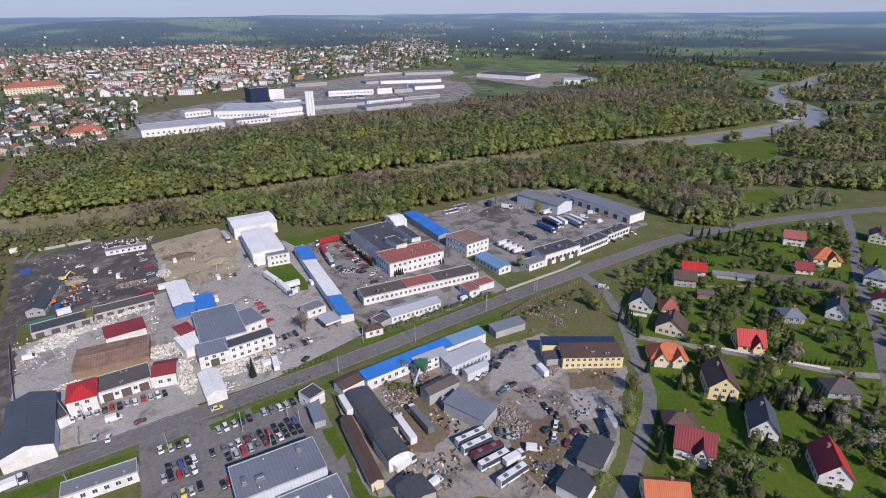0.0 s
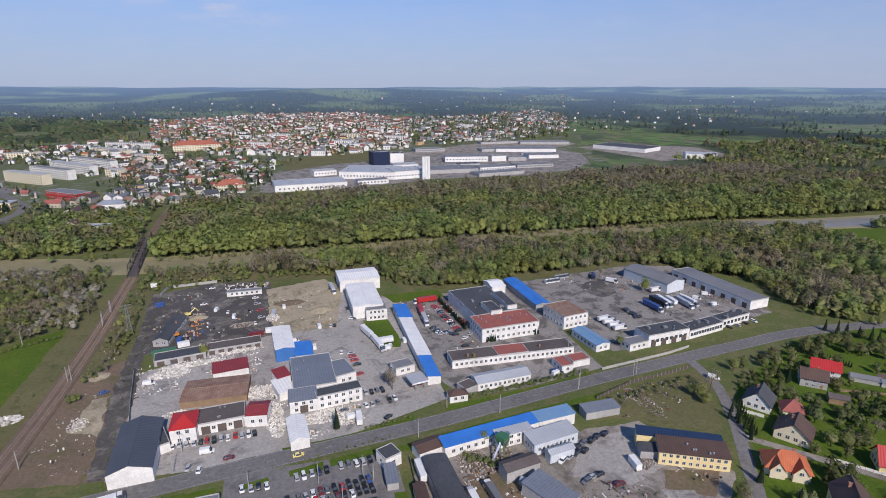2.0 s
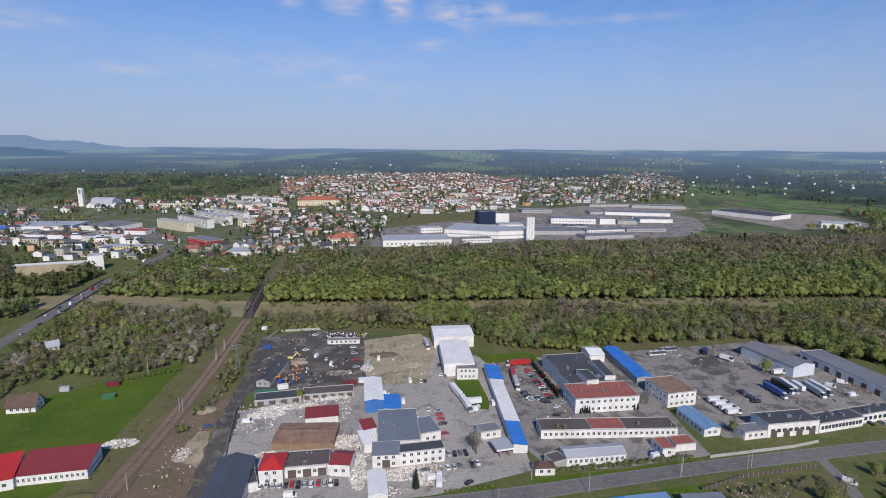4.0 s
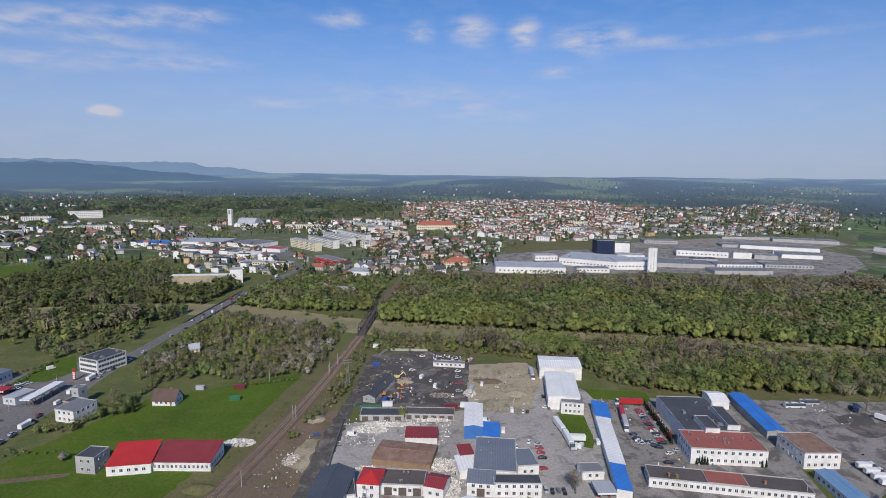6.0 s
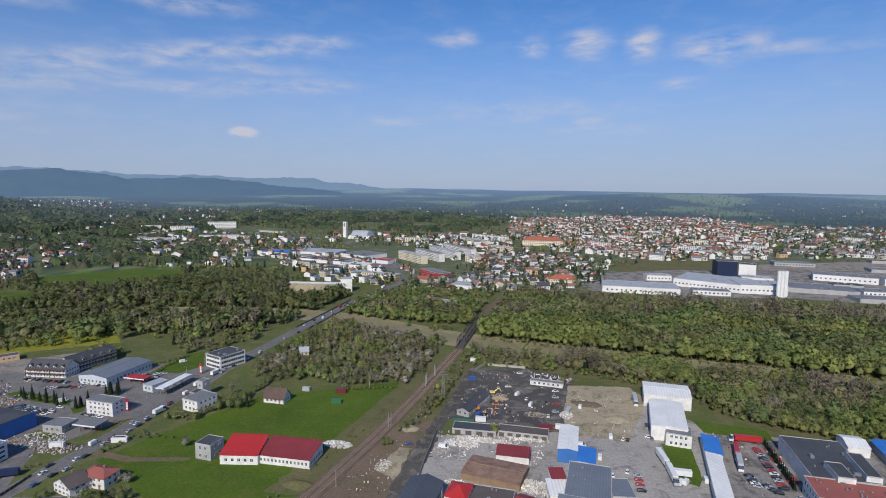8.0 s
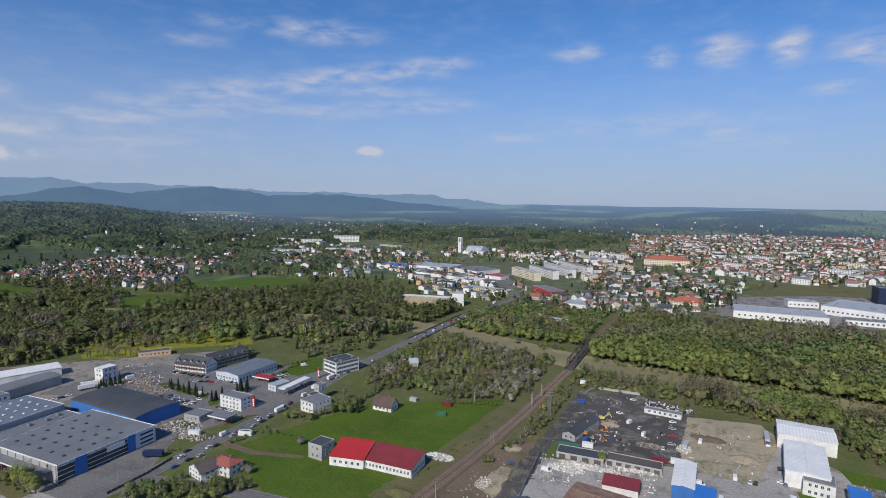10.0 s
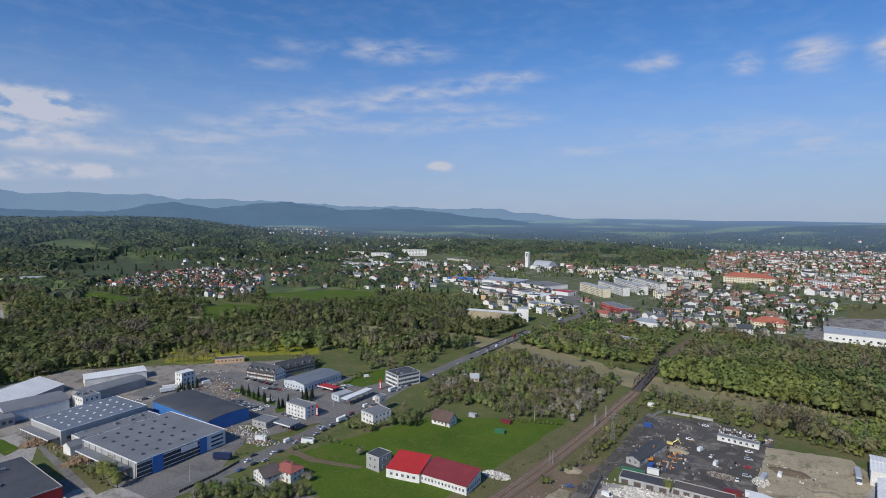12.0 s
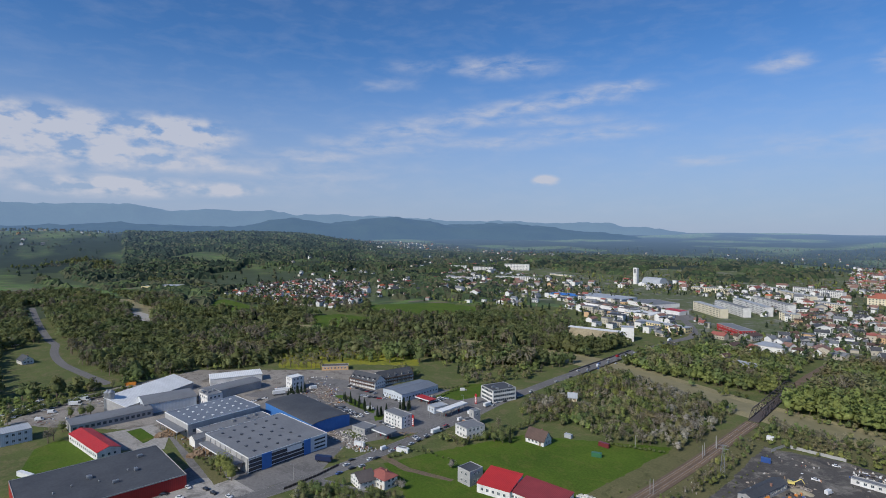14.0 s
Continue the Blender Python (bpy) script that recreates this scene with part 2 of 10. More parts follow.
# roofs
mat("roof_dark", (0.055, 0.058, 0.066), (0.085, 0.089, 0.098), rough=0.7, scale=0.08, fine=0.8)
mat("roof_anthracite", (0.065, 0.075, 0.095), (0.09, 0.10, 0.12), rough=0.5, stripe=(1.1, 0.05), scale=0.1)
mat("roof_grey", (0.20, 0.207, 0.22), (0.155, 0.16, 0.172), rough=0.65, scale=0.08, fine=0.7)
mat("roof_bluegrey", (0.185, 0.21, 0.25), (0.145, 0.165, 0.20), rough=0.6, scale=0.08, fine=0.7, stripe=(1.2, 0.03))
mat("roof_light", (0.43, 0.45, 0.48), (0.33, 0.35, 0.38), rough=0.5, stripe=(1.2, 0.04), scale=0.1)
mat("roof_white", (0.80, 0.80, 0.79), (0.66, 0.66, 0.65), rough=0.55, scale=0.1, fine=0.8, stripe=(1.6, 0.03))
mat("roof_blue", (0.045, 0.21, 0.62), (0.035, 0.16, 0.50), rough=0.5, stripe=(1.1, 0.05), scale=0.15)
mat("roof_blue_worn", (0.12, 0.26, 0.45), (0.20, 0.30, 0.42), rough=0.6, stripe=(1.1, 0.05), scale=0.3)
mat("roof_navy", (0.022, 0.045, 0.10), (0.018, 0.035, 0.075), rough=0.6, stripe=(1.1, 0.05), scale=0.15)
mat("roof_red", (0.48, 0.035, 0.035), (0.38, 0.03, 0.03), rough=0.5, stripe=(0.9, 0.05), scale=0.15)
mat("roof_maroon", (0.26, 0.045, 0.05), (0.20, 0.035, 0.04), rough=0.55, stripe=(0.9, 0.05), scale=0.15)
mat("roof_orange", (0.56, 0.17, 0.075), (0.43, 0.12, 0.055), rough=0.7, stripe=(0.6, 0.05), scale=0.3)
mat("town_white", (0.78, 0.765, 0.74), (0.64, 0.63, 0.61), scale=0.05, fine=0.4)
mat("town_cream", (0.52, 0.47, 0.38), (0.42, 0.38, 0.31), scale=0.05, fine=0.4)
mat("roof_tile_red", (0.40, 0.135, 0.085), (0.31, 0.105, 0.07), rough=0.8, scale=0.25)
mat("roof_old_tile", (0.27, 0.155, 0.12), (0.20, 0.12, 0.10), rough=0.8, scale=0.3)
mat("roof_rust", (0.19, 0.10, 0.07), (0.30, 0.21, 0.16), rough=0.8, stripe=(1.1, 0.05), scale=0.25, fine=1.5)
mat("roof_brown", (0.12, 0.075, 0.06), (0.085, 0.055, 0.045), rough=0.6, stripe=(0.9, 0.05), scale=0.2)
mat("roof_felt_red", (0.34, 0.11, 0.09), (0.26, 0.09, 0.075), rough=0.85, scale=0.12, fine=0.9)
mat("roof_felt_brown", (0.125, 0.105, 0.10), (0.085, 0.073, 0.07), rough=0.9, scale=0.1, fine=0.9)
# small parts
mat("window_glass", (0.045, 0.055, 0.07), (0.07, 0.085, 0.105), rough=0.12, spec=0.6, scale=1)
mat("window_frame", (0.7, 0.7, 0.68), rough=0.5)
mat("parapet", (0.46, 0.455, 0.44), (0.36, 0.355, 0.345), scale=0.3, fine=2)
mat("steel", (0.42, 0.43, 0.44), (0.33, 0.34, 0.35), rough=0.45, metal=0.7)
mat("dark_steel", (0.10, 0.09, 0.085), (0.15, 0.11, 0.09), rough=0.6, metal=0.3)
mat("concrete", (0.42, 0.41, 0.39), (0.32, 0.31, 0.30), scale=0.4, fine=3)
mat("white_line", (0.36, 0.36, 0.35), (0.24, 0.24, 0.235), scale=0.6, fine=4)
mat("tyre", (0.02, 0.02, 0.02), rough=0.9)
mat("timber", (0.30, 0.21, 0.13), (0.21, 0.14, 0.09), scale=0.5, fine=4)
mat("stone_white", (0.72, 0.69, 0.63), (0.46, 0.43, 0.39), scale=0.3, fine=2, rnd=0.35)
mat("scrap", (0.22, 0.17, 0.13), (0.34, 0.31, 0.28), scale=0.4, fine=2, rnd=0.6)
mat("bark", (0.16, 0.12, 0.09), (0.10, 0.08, 0.06), scale=1, fine=5)
# leaves: light shines partly through
def leaf(name, c1, c2, rnd=0.10):
    m = mat(name, tuple(1.15 * v for v in c1), tuple(0.80 * v for v in c2), rough=0.75, rnd=rnd, scale=0.13, fine=1.1, spec=0.1)
    nt = m.node_tree
    n, l = nt.nodes.new, nt.links.new
    bs, out = nt.nodes["Principled BSDF"], nt.nodes["Material Output"]
    # whole stands differ in hue and tone from one another
    tc, nz, nv, hs, hr, vr = n("ShaderNodeTexCoord"), n("ShaderNodeTexNoise"), n("ShaderNodeTexNoise"), n("ShaderNodeHueSaturation"), n("ShaderNodeMapRange"), n("ShaderNodeMapRange")
    for q, sc, mr, lo, hi in ((nz, 0.021, hr, 0.474, 0.522), (nv, 0.055, vr, 0.74, 1.30)):
        q.inputs["Scale"].default_value, q.inputs["Detail"].default_value = sc, 3
        l(tc.outputs["Object"], q.inputs["Vector"]), l(q.outputs["Fac"], mr.inputs[0])
        for k, v in zip(("From Min", "From Max", "To Min", "To Max"), (0.34, 0.66, lo, hi)):
            mr.inputs[k].default_value = v
    l(hr.outputs[0], hs.inputs["Hue"]), l(vr.outputs[0], hs.inputs["Value"])
    l(bs.inputs["Base Color"].links[0].from_socket, hs.inputs["Color"]), l(hs.outputs[0], bs.inputs["Base Color"])
    tr, mx = n("ShaderNodeBsdfTranslucent"), n("ShaderNodeMixShader")
    mx.inputs[0].default_value = 0.42
    l(hs.outputs[0], tr.inputs[0])
    l(bs.outputs[0], mx.inputs[1]), l(tr.outputs[0], mx.inputs[2]), l(mx.outputs[0], out.inputs[0])


leaf("leaf_fresh", (0.268, 0.302, 0.097), (0.217, 0.251, 0.082))
leaf("leaf_green", (0.199, 0.239, 0.093), (0.165, 0.203, 0.080))
leaf("leaf_olive", (0.268, 0.257, 0.125), (0.222, 0.217, 0.108))
leaf("leaf_brown", (0.291, 0.260, 0.180), (0.239, 0.214, 0.148))
# darker copies of the leaf colours above, to dim the western woods and gardens
leaf("leaf_deep_green", (0.155, 0.178, 0.071), (0.121, 0.144, 0.057))
leaf("leaf_deep_olive", (0.190, 0.213, 0.092), (0.149, 0.170, 0.074))
leaf("leaf_twig", (0.218, 0.196, 0.132), (0.178, 0.159, 0.109))
leaf("leaf_dark", (0.036, 0.054, 0.03), (0.024, 0.038, 0.022))
leaf("blossom", (0.42, 0.39, 0.33), (0.24, 0.23, 0.16))

# ---- mesh helpers ----
def mesh_of(name, verts, faces, mats, slots=None, smooth=False):
    me = bpy.data.meshes.new(name)
    me.from_pydata([tuple(v) for v in verts], [], [tuple(f) for f in faces])
    for m in mats:
        me.materials.append(MATS[m])
    if slots:
        me.polygons.foreach_set("material_index", slots)
    if smooth:
        me.shade_smooth()
    me.update()
    return me


def tris_mesh(name, co, mats, slots, normals=None):
    """A mesh of loose triangles out of an (n, 3, 3) array, with rounded normals where given."""
    n = len(co)
    me = bpy.data.meshes.new(name)
    me.vertices.add(3 * n), me.loops.add(3 * n), me.polygons.add(n)
    me.vertices.foreach_set("co", np.ascontiguousarray(co, dtype=np.float32).ravel())
    me.loops.foreach_set("vertex_index", np.arange(3 * n, dtype=np.int32))
    me.polygons.foreach_set("loop_start", np.arange(0, 3 * n, 3, dtype=np.int32))
    for m in mats:
        me.materials.append(MATS[m])
    me.polygons.foreach_set("material_index", np.asarray(slots, dtype=np.int32))
    me.update()
    me.validate()
    if normals is not None:
        at = me.attributes.new("custom_normal", "FLOAT_VECTOR", "POINT")
        at.data.foreach_set("vector", np.ascontiguousarray(normals, dtype=np.float32).ravel())
    return me


def split_quads(q):
    return np.concatenate([q[:, [0, 1, 2]], q[:, [0, 2, 3]]])


def part(name, me, parent, m=None, label=""):
    ob = new(name, me)
    ob.parent = parent
    if m is not None:
        ob.matrix_basis = m
    if label:
        ob["label"] = label
    return ob


def thing(name, label, category, m, kind="", group=""):
    ob = new(name)
    ob.empty_display_size = 0.5
    ob.matrix_basis = m
    return tagged(ob, label, category, group, kind)


BOXF = [(0, 3, 2, 1), (4, 5, 6, 7), (0, 1, 5, 4), (1, 2, 6, 5), (2, 3, 7, 6), (3, 0, 4, 7)]


def box_v(x0, y0, z0, x1, y1, z1):
    return [(x0, y0, z0), (x1, y0, z0), (x1, y1, z0), (x0, y1, z0), (x0, y0, z1), (x1, y0, z1), (x1, y1, z1), (x0, y1, z1)]


class Soup:
    """Collects boxes, prisms and loose faces of one part."""

    def __init__(self):
        self.v, self.f, self.s = [], [], []

    def add(self, verts, faces, slot=0):
        o = len(self.v)
        self.v += list(verts)
        self.f += [tuple(i + o for i in f) for f in faces]
        self.s += [slot] * len(faces)
        return self

    def box(self, x0, y0, z0, x1, y1, z1, slot=0):
        return self.add(box_v(x0, y0, z0, x1, y1, z1), BOXF, slot)

    def beam(self, a, b, r, slot=0, r2=None, n=4):
        a, b = Vector(a), Vector(b)
        d = (b - a).normalized()
        u = d.orthogonal().normalized()
        w = d.cross(u)
        r2 = r if r2 is None else r2
        vs = []
        for p, q in ((a, r), (b, r2)):
            for i in range(n):
                t = 2 * math.pi * (i + 0.5) / n
                vs.append(p + (u * math.cos(t) + w * math.sin(t)) * q)
        fs = [(i, (i + 1) % n, n + (i + 1) % n, n + i) for i in range(n)]
        fs += [tuple(range(n - 1, -1, -1)), tuple(range(n, 2 * n))]
        return self.add([tuple(v) for v in vs], fs, slot)

    def moved(self, m):
        self.v = [tuple(m @ Vector(v)) for v in self.v]
        return self

    def mesh(self, name, mats, smooth=False):
        return mesh_of(name, self.v, self.f, mats, self.s, smooth)


def cached(fn):
    kept = {}

    def inner(*a):
        if a not in kept:
            kept[a] = fn(*a)
        return kept[a]
    return inner


@cached
def window_mesh(w, h, frame_mat):
    """A two-light window as one shell: frame in front, panes set back."""
    t = 0.09
    xs, zs = (-w / 2, -w / 2 + t, -0.05, 0.05, w / 2 - t, w / 2), (0, t, h - t, h)
    v = [(x, -0.07, z) for z in zs for x in xs]
    f, s = [], []
    for r in range(3):
        for c in range(5):
            q = (r * 6 + c, r * 6 + c + 1, r * 6 + c + 7, r * 6 + c + 6)
            if r == 1 and c in (1, 3):
                o = len(v)
                v += [(v[i][0], -0.02, v[i][2]) for i in q]
                f += [(q[i], q[(i + 1) % 4], o + (i + 1) % 4, o + i) for i in range(4)] + [(o, o + 1, o + 2, o + 3)]
                s += [0, 0, 0, 0, 1]
            else:
                f.append(q)
                s.append(0)
    edge = [0, 5, 23, 18]
    o = len(v)
    v += [(v[i][0], 0.05, v[i][2]) for i in edge]
    f += [(edge[i], o + i, o + (i + 1) % 4, edge[(i + 1) % 4]) for i in range(4)]
    s += [0] * 4
    return mesh_of("window", v, f, [frame_mat, "window_glass"], s)


@cached
def door_mesh(w, h, m):
    n = max(1, int(h / 0.6))
    prof = [(0.03, 0.0)]
    for i in range(n):
        z0, z1 = h * i / n, h * (i + 1) / n
        prof += [(-0.05, z0), (-0.09, z0 + 0.05), (-0.09, z1 - 0.05), (-0.05, z1)]
    prof.append((0.03, h))
    k = len(prof)
    v = [(x, y, z) for x in (-w / 2, w / 2) for y, z in prof]
    f = [(i, k + i, k + i + 1, i + 1) for i in range(k - 1)] + [tuple(range(k)), tuple(range(2 * k - 1, k - 1, -1))]
    return mesh_of("door", v, f, [m])


@cached
def vent_mesh(k):
    s = Soup()
    if k == "cap":
        s.beam((0, 0, -0.2), (0, 0, 0.7), 0.3, n=8).beam((0, 0, 0.7), (0, 0, 1.0), 0.5, r2=0.1, n=8)
    elif k == "unit":
        s.box(-1.4, -0.8, 0.15, 1.4, 0.8, 1.3).box(-1.0, -0.5, 1.3, -0.1, 0.5, 1.5).box(0.1, -0.5, 1.3, 1.0, 0.5, 1.5).box(-1.3, -0.7, -0.1, -1.1, 0.7, 0.15).box(1.1, -0.7, -0.1, 1.3, 0.7, 0.15)
    elif k == "dome":
        s.box(-0.7, -0.7, -0.1, 0.7, 0.7, 0.3).add([(-0.6, -0.6, 0.3), (0.6, -0.6, 0.3), (0.6, 0.6, 0.3), (-0.6, 0.6, 0.3), (-0.3, -0.3, 0.6), (0.3, -0.3, 0.6), (0.3, 0.3, 0.6), (-0.3, 0.3, 0.6)], BOXF[1:])
    elif k == "hatch":
        s.box(-0.8, -0.8, -0.1, 0.8, 0.8, 0.25).box(-0.65, -0.65, 0.25, 0.65, 0.65, 0.55)
    elif k == "chimney":
        s.box(-0.4, -0.4, -1.5, 0.4, 0.4, 1.3).box(-0.5, -0.5, 1.3, 0.5, 0.5, 1.5)
    return s.mesh(k, {"cap": ["steel"], "unit": ["steel"], "dome": ["roof_white"], "hatch": ["roof_anthracite"], "chimney": ["brick"]}[k])


@cached
def dormer_mesh(wall, roof):
    """A gabled dormer: cheeks, a window in front and its own small roof."""
    s = Soup().box(-1.1, 0, 0, 1.1, 4, 2.0, 0).box(-0.75, -0.04, 0.6, 0.75, 0, 1.8, 2)
    s.add([(-1.1, 0, 2), (1.1, 0, 2), (0, 0, 3.0), (-1.1, 4.5, 2), (1.1, 4.5, 2), (0, 4.5, 3.0)], [(0, 1, 2), (5, 4, 3)], 0)
    s.add([(-1.4, -0.4, 1.75), (0, -0.4, 3.05), (1.4, -0.4, 1.75), (-1.4, 5, 1.75), (0, 5, 3.05), (1.4, 5, 1.75), (-1.4, -0.4, 1.95), (0, -0.4, 3.25), (1.4, -0.4, 1.95), (-1.4, 5, 1.95), (0, 5, 3.25), (1.4, 5, 1.95)], [(6, 7, 10, 9), (7, 8, 11, 10), (1, 0, 3, 4), (2, 1, 4, 5), (0, 1, 7, 6), (1, 2, 8, 7), (0, 6, 9, 3), (8, 2, 5, 11), (3, 9, 10, 4), (4, 10, 11, 5)], 1)
    return s.mesh("dormer", [wall, roof, "window_glass"])


def roof_soup(w, d, h, kind, rise, over):
    """Roof over a w x d plan centred on the origin, ridge along x."""
    s, X, Y, t = Soup(), w / 2 + over, d / 2 + over, 0.22
    if kind == "flat":
        s.box(-w / 2 + 0.02, -d / 2 + 0.02, h - 0.3, w / 2 - 0.02, d / 2 - 0.02, h)
        p = 0.26
        for b in ((-X, -Y, X, -Y + p), (-X, Y - p, X, Y), (-X, -Y + p, -X + p, Y - p), (X - p, -Y + p, X, Y - p)):
            s.box(b[0], b[1], h - 0.28, b[2], b[3], h + 0.3, 1)
    elif kind == "mono":
        prof = [(-Y, h), (Y, h + rise), (Y, h + rise + t), (-Y, h + t)]
        s.add([(x, y, z) for x in (-X, X) for y, z in prof], [(0, 1, 2, 3), (7, 6, 5, 4), (0, 4, 5, 1), (1, 5, 6, 2), (2, 6, 7, 3), (3, 7, 4, 0)])
    elif kind == "arch":
        n = 10
        top = [(-Y * math.cos(math.pi * i / n), h + rise * math.sin(math.pi * i / n) + t) for i in range(n + 1)]
        prof = top + [(y * 0.98, z - t) for y, z in reversed(top)]
        k = len(prof)
        s.add([(x, y, z) for x in (-X, X) for y, z in prof], [tuple(range(k)), tuple(range(2 * k - 1, k - 1, -1))] + [(i, k + i, k + (i + 1) % k, (i + 1) % k) for i in range(k)])
    elif kind == "gable":
        e = rise * over / (d / 2)
        prof = [(-Y, h - e), (0, h + rise), (Y, h - e), (Y, h - e + t), (0, h + rise + t), (-Y, h - e + t)]
        k = 6
        s.add([(x, y, z) for x in (-X, X) for y, z in prof], [(0, 1, 4, 5), (1, 2, 3, 4), (11, 10, 7, 6), (10, 9, 8, 7)] + [(i, k + i, k + (i + 1) % k, (i + 1) % k) for i in range(k)])
        s.beam((-X, 0, h + rise + t), (X, 0, h + rise + t), 0.16)
    elif kind == "hip":
        e, r = rise * over / (d / 2), max(0.05, w / 2 - d / 2)
        b = [(-X, -Y, h - e), (X, -Y, h - e), (X, Y, h - e), (-X, Y, h - e)]
        top = [(x, y, z + t) for x, y, z in b]
        s.add(b + top + [(-r, 0, h + rise + t), (r, 0, h + rise + t)], [(3, 2, 1, 0), (0, 1, 5, 4), (1, 2, 6, 5), (2, 3, 7, 6), (3, 0, 4, 7), (4, 5, 9, 8), (5, 6, 9), (6, 7, 8, 9), (7, 4, 8)])
        s.beam((-r, 0, h + rise + t), (r, 0, h + rise + t), 0.16)
    return s


def wall_soup(w, d, h, kind, rise):
    s = Soup().box(-w / 2, -d / 2, -0.3, w / 2, d / 2, h - 0.02)
    if kind == "gable":
        s.add([(x, y, z) for x in (-w / 2, w / 2) for y, z in ((-d / 2, h - 0.1), (d / 2, h - 0.1), (0, h + rise - 0.05))], [(0, 2, 1), (3, 4, 5), (0, 3, 5, 2), (1, 2, 5, 4)])
    elif kind == "mono":
        s.add([(x, y, z) for x in (-w / 2, w / 2) for y, z in ((-d / 2, h - 0.1), (d / 2, h - 0.1), (d / 2, h + rise - 0.02))], [(0, 2, 1), (3, 4, 5), (0, 3, 5, 2), (1, 2, 5, 4)])
    elif kind == "arch":
        n = 10
        prof = [(-d / 2 * math.cos(math.pi * i / n), h - 0.1 + rise * math.sin(math.pi * i / n)) for i in range(n + 1)]
        k = n + 1
        s.add([(x, y, z) for x in (-w / 2, w / 2) for y, z in prof], [tuple(range(k)), tuple(range(2 * k - 1, k - 1, -1))])
    return s


FOOT = []


def building(name, label, x, y, yaw, w, d, h, wall="white_render", roof="roof_dark", kind="flat", rise=2.0, win=0, faces="sewn", pitch=3.2, doors=0, vents="", nv=0, over=0.3, category="building", z=0.0, edge="window_frame", door="dark_steel", bands=False, dormers=0):
    """win: storeys of windows; faces: which sides have them; doors: gates in the long side that faces -y."""
    rng = random.Random(int(x * 13 + y * 7))
    FOOT.append((x, y, 0.5 * math.hypot(w, d) + 1.5))
    th = thing(name, label, category, pose(x, y, z, 0, 0, yaw))
    part("wall", wall_soup(w, d, h, kind, rise).mesh("wall", [wall]), th)
    top = part("roof", roof_soup(w, d, h, kind, rise, over if kind != "flat" else 0.06).mesh("roof", [roof, "parapet" if edge == "window_frame" else edge]), th)
    sides = {"s": (w, -d / 2, 0), "e": (d, w / 2, 90), "n": (w, d / 2, 180), "w": (d, -w / 2, -90)}
    gates = []
    for i in range(doors):
        gx = -w / 2 + w * (i + 0.5) / doors
        gates.append(gx)
        gw, gh = min(3.4, 0.6 * w / doors), min(3.6, h - 0.6)
        part("door", door_mesh(round(gw, 1), round(gh, 1), door), th, pose(gx, -d / 2 - 0.02, 0))
    if win:
        sh = h / win
        ww, wh = min(1.5, pitch * 0.55), min(1.6, sh * 0.5)
        me = window_mesh(round(ww, 1), round(wh, 1), edge)
        for f in faces:
            ln, off, rot = sides[f]
            n = int((ln - 1.0) / pitch)
            if bands:
                for k in range(win):
                    b = Soup()
                    for i in range(n):
                        u = (i - (n - 1) / 2) * pitch
                        b.box(u - ww / 2 - 0.3, -abs(off) - 0.05, k * sh + sh * 0.35, u + ww / 2 + 0.3, -abs(off) + 0.1, k * sh + sh * 0.35 + min(1.9, sh * 0.5))
                    tagged(part("window_band", b.mesh("window_band", ["window_glass"]), th, pose(0, 0, 0, 0, 0, rot)), kind="stuff")
                continue
            for k in range(win):
                for i in range(n):
                    u = (i - (n - 1) / 2) * pitch
                    if f == "s" and k == 0 and any(abs(u - gx) < 2.6 for gx in gates):
                        continue
                    part("window", me, th, pose(0, 0, 0, 0, 0, rot) @ pose(u, -abs(off) - 0.02, k * sh + sh * 0.35))
    for i in range(dormers):
        for sy, rot in ((-1, 0), (1, 180)):
            part("dormer", dormer_mesh(wall, roof), top, pose(0, 0, 0, 0, 0, rot) @ pose((i + 0.5) * w / dormers - w / 2, -d / 2 + 0.8, h - 0.1))
    vs = vents.split()
    for i in range(nv):
        k = vs[i % len(vs)]
        vx, vy = rng.uniform(-0.42, 0.42) * w, rng.uniform(-0.38, 0.38) * d
        if k in ("dome", "hatch"):
            c = max(1, round(math.sqrt(nv * w / d)))
            vx, vy = ((i % c + 0.5) / c - 0.5) * w * 0.9, ((i // c + 0.5) / math.ceil(nv / c) - 0.5) * d * 0.85
        vz = h + (0 if kind == "flat" else rise * max(0, 1 - abs(vy) / (d / 2)) if kind in ("gable", "hip", "arch") else rise * (vy / d + 0.5) + 0.2)
        part(k if k != "unit" else "roof_unit", vent_mesh(k), top, pose(vx, vy, vz, 0, 0, rng.choice((0, 90))))
    return th


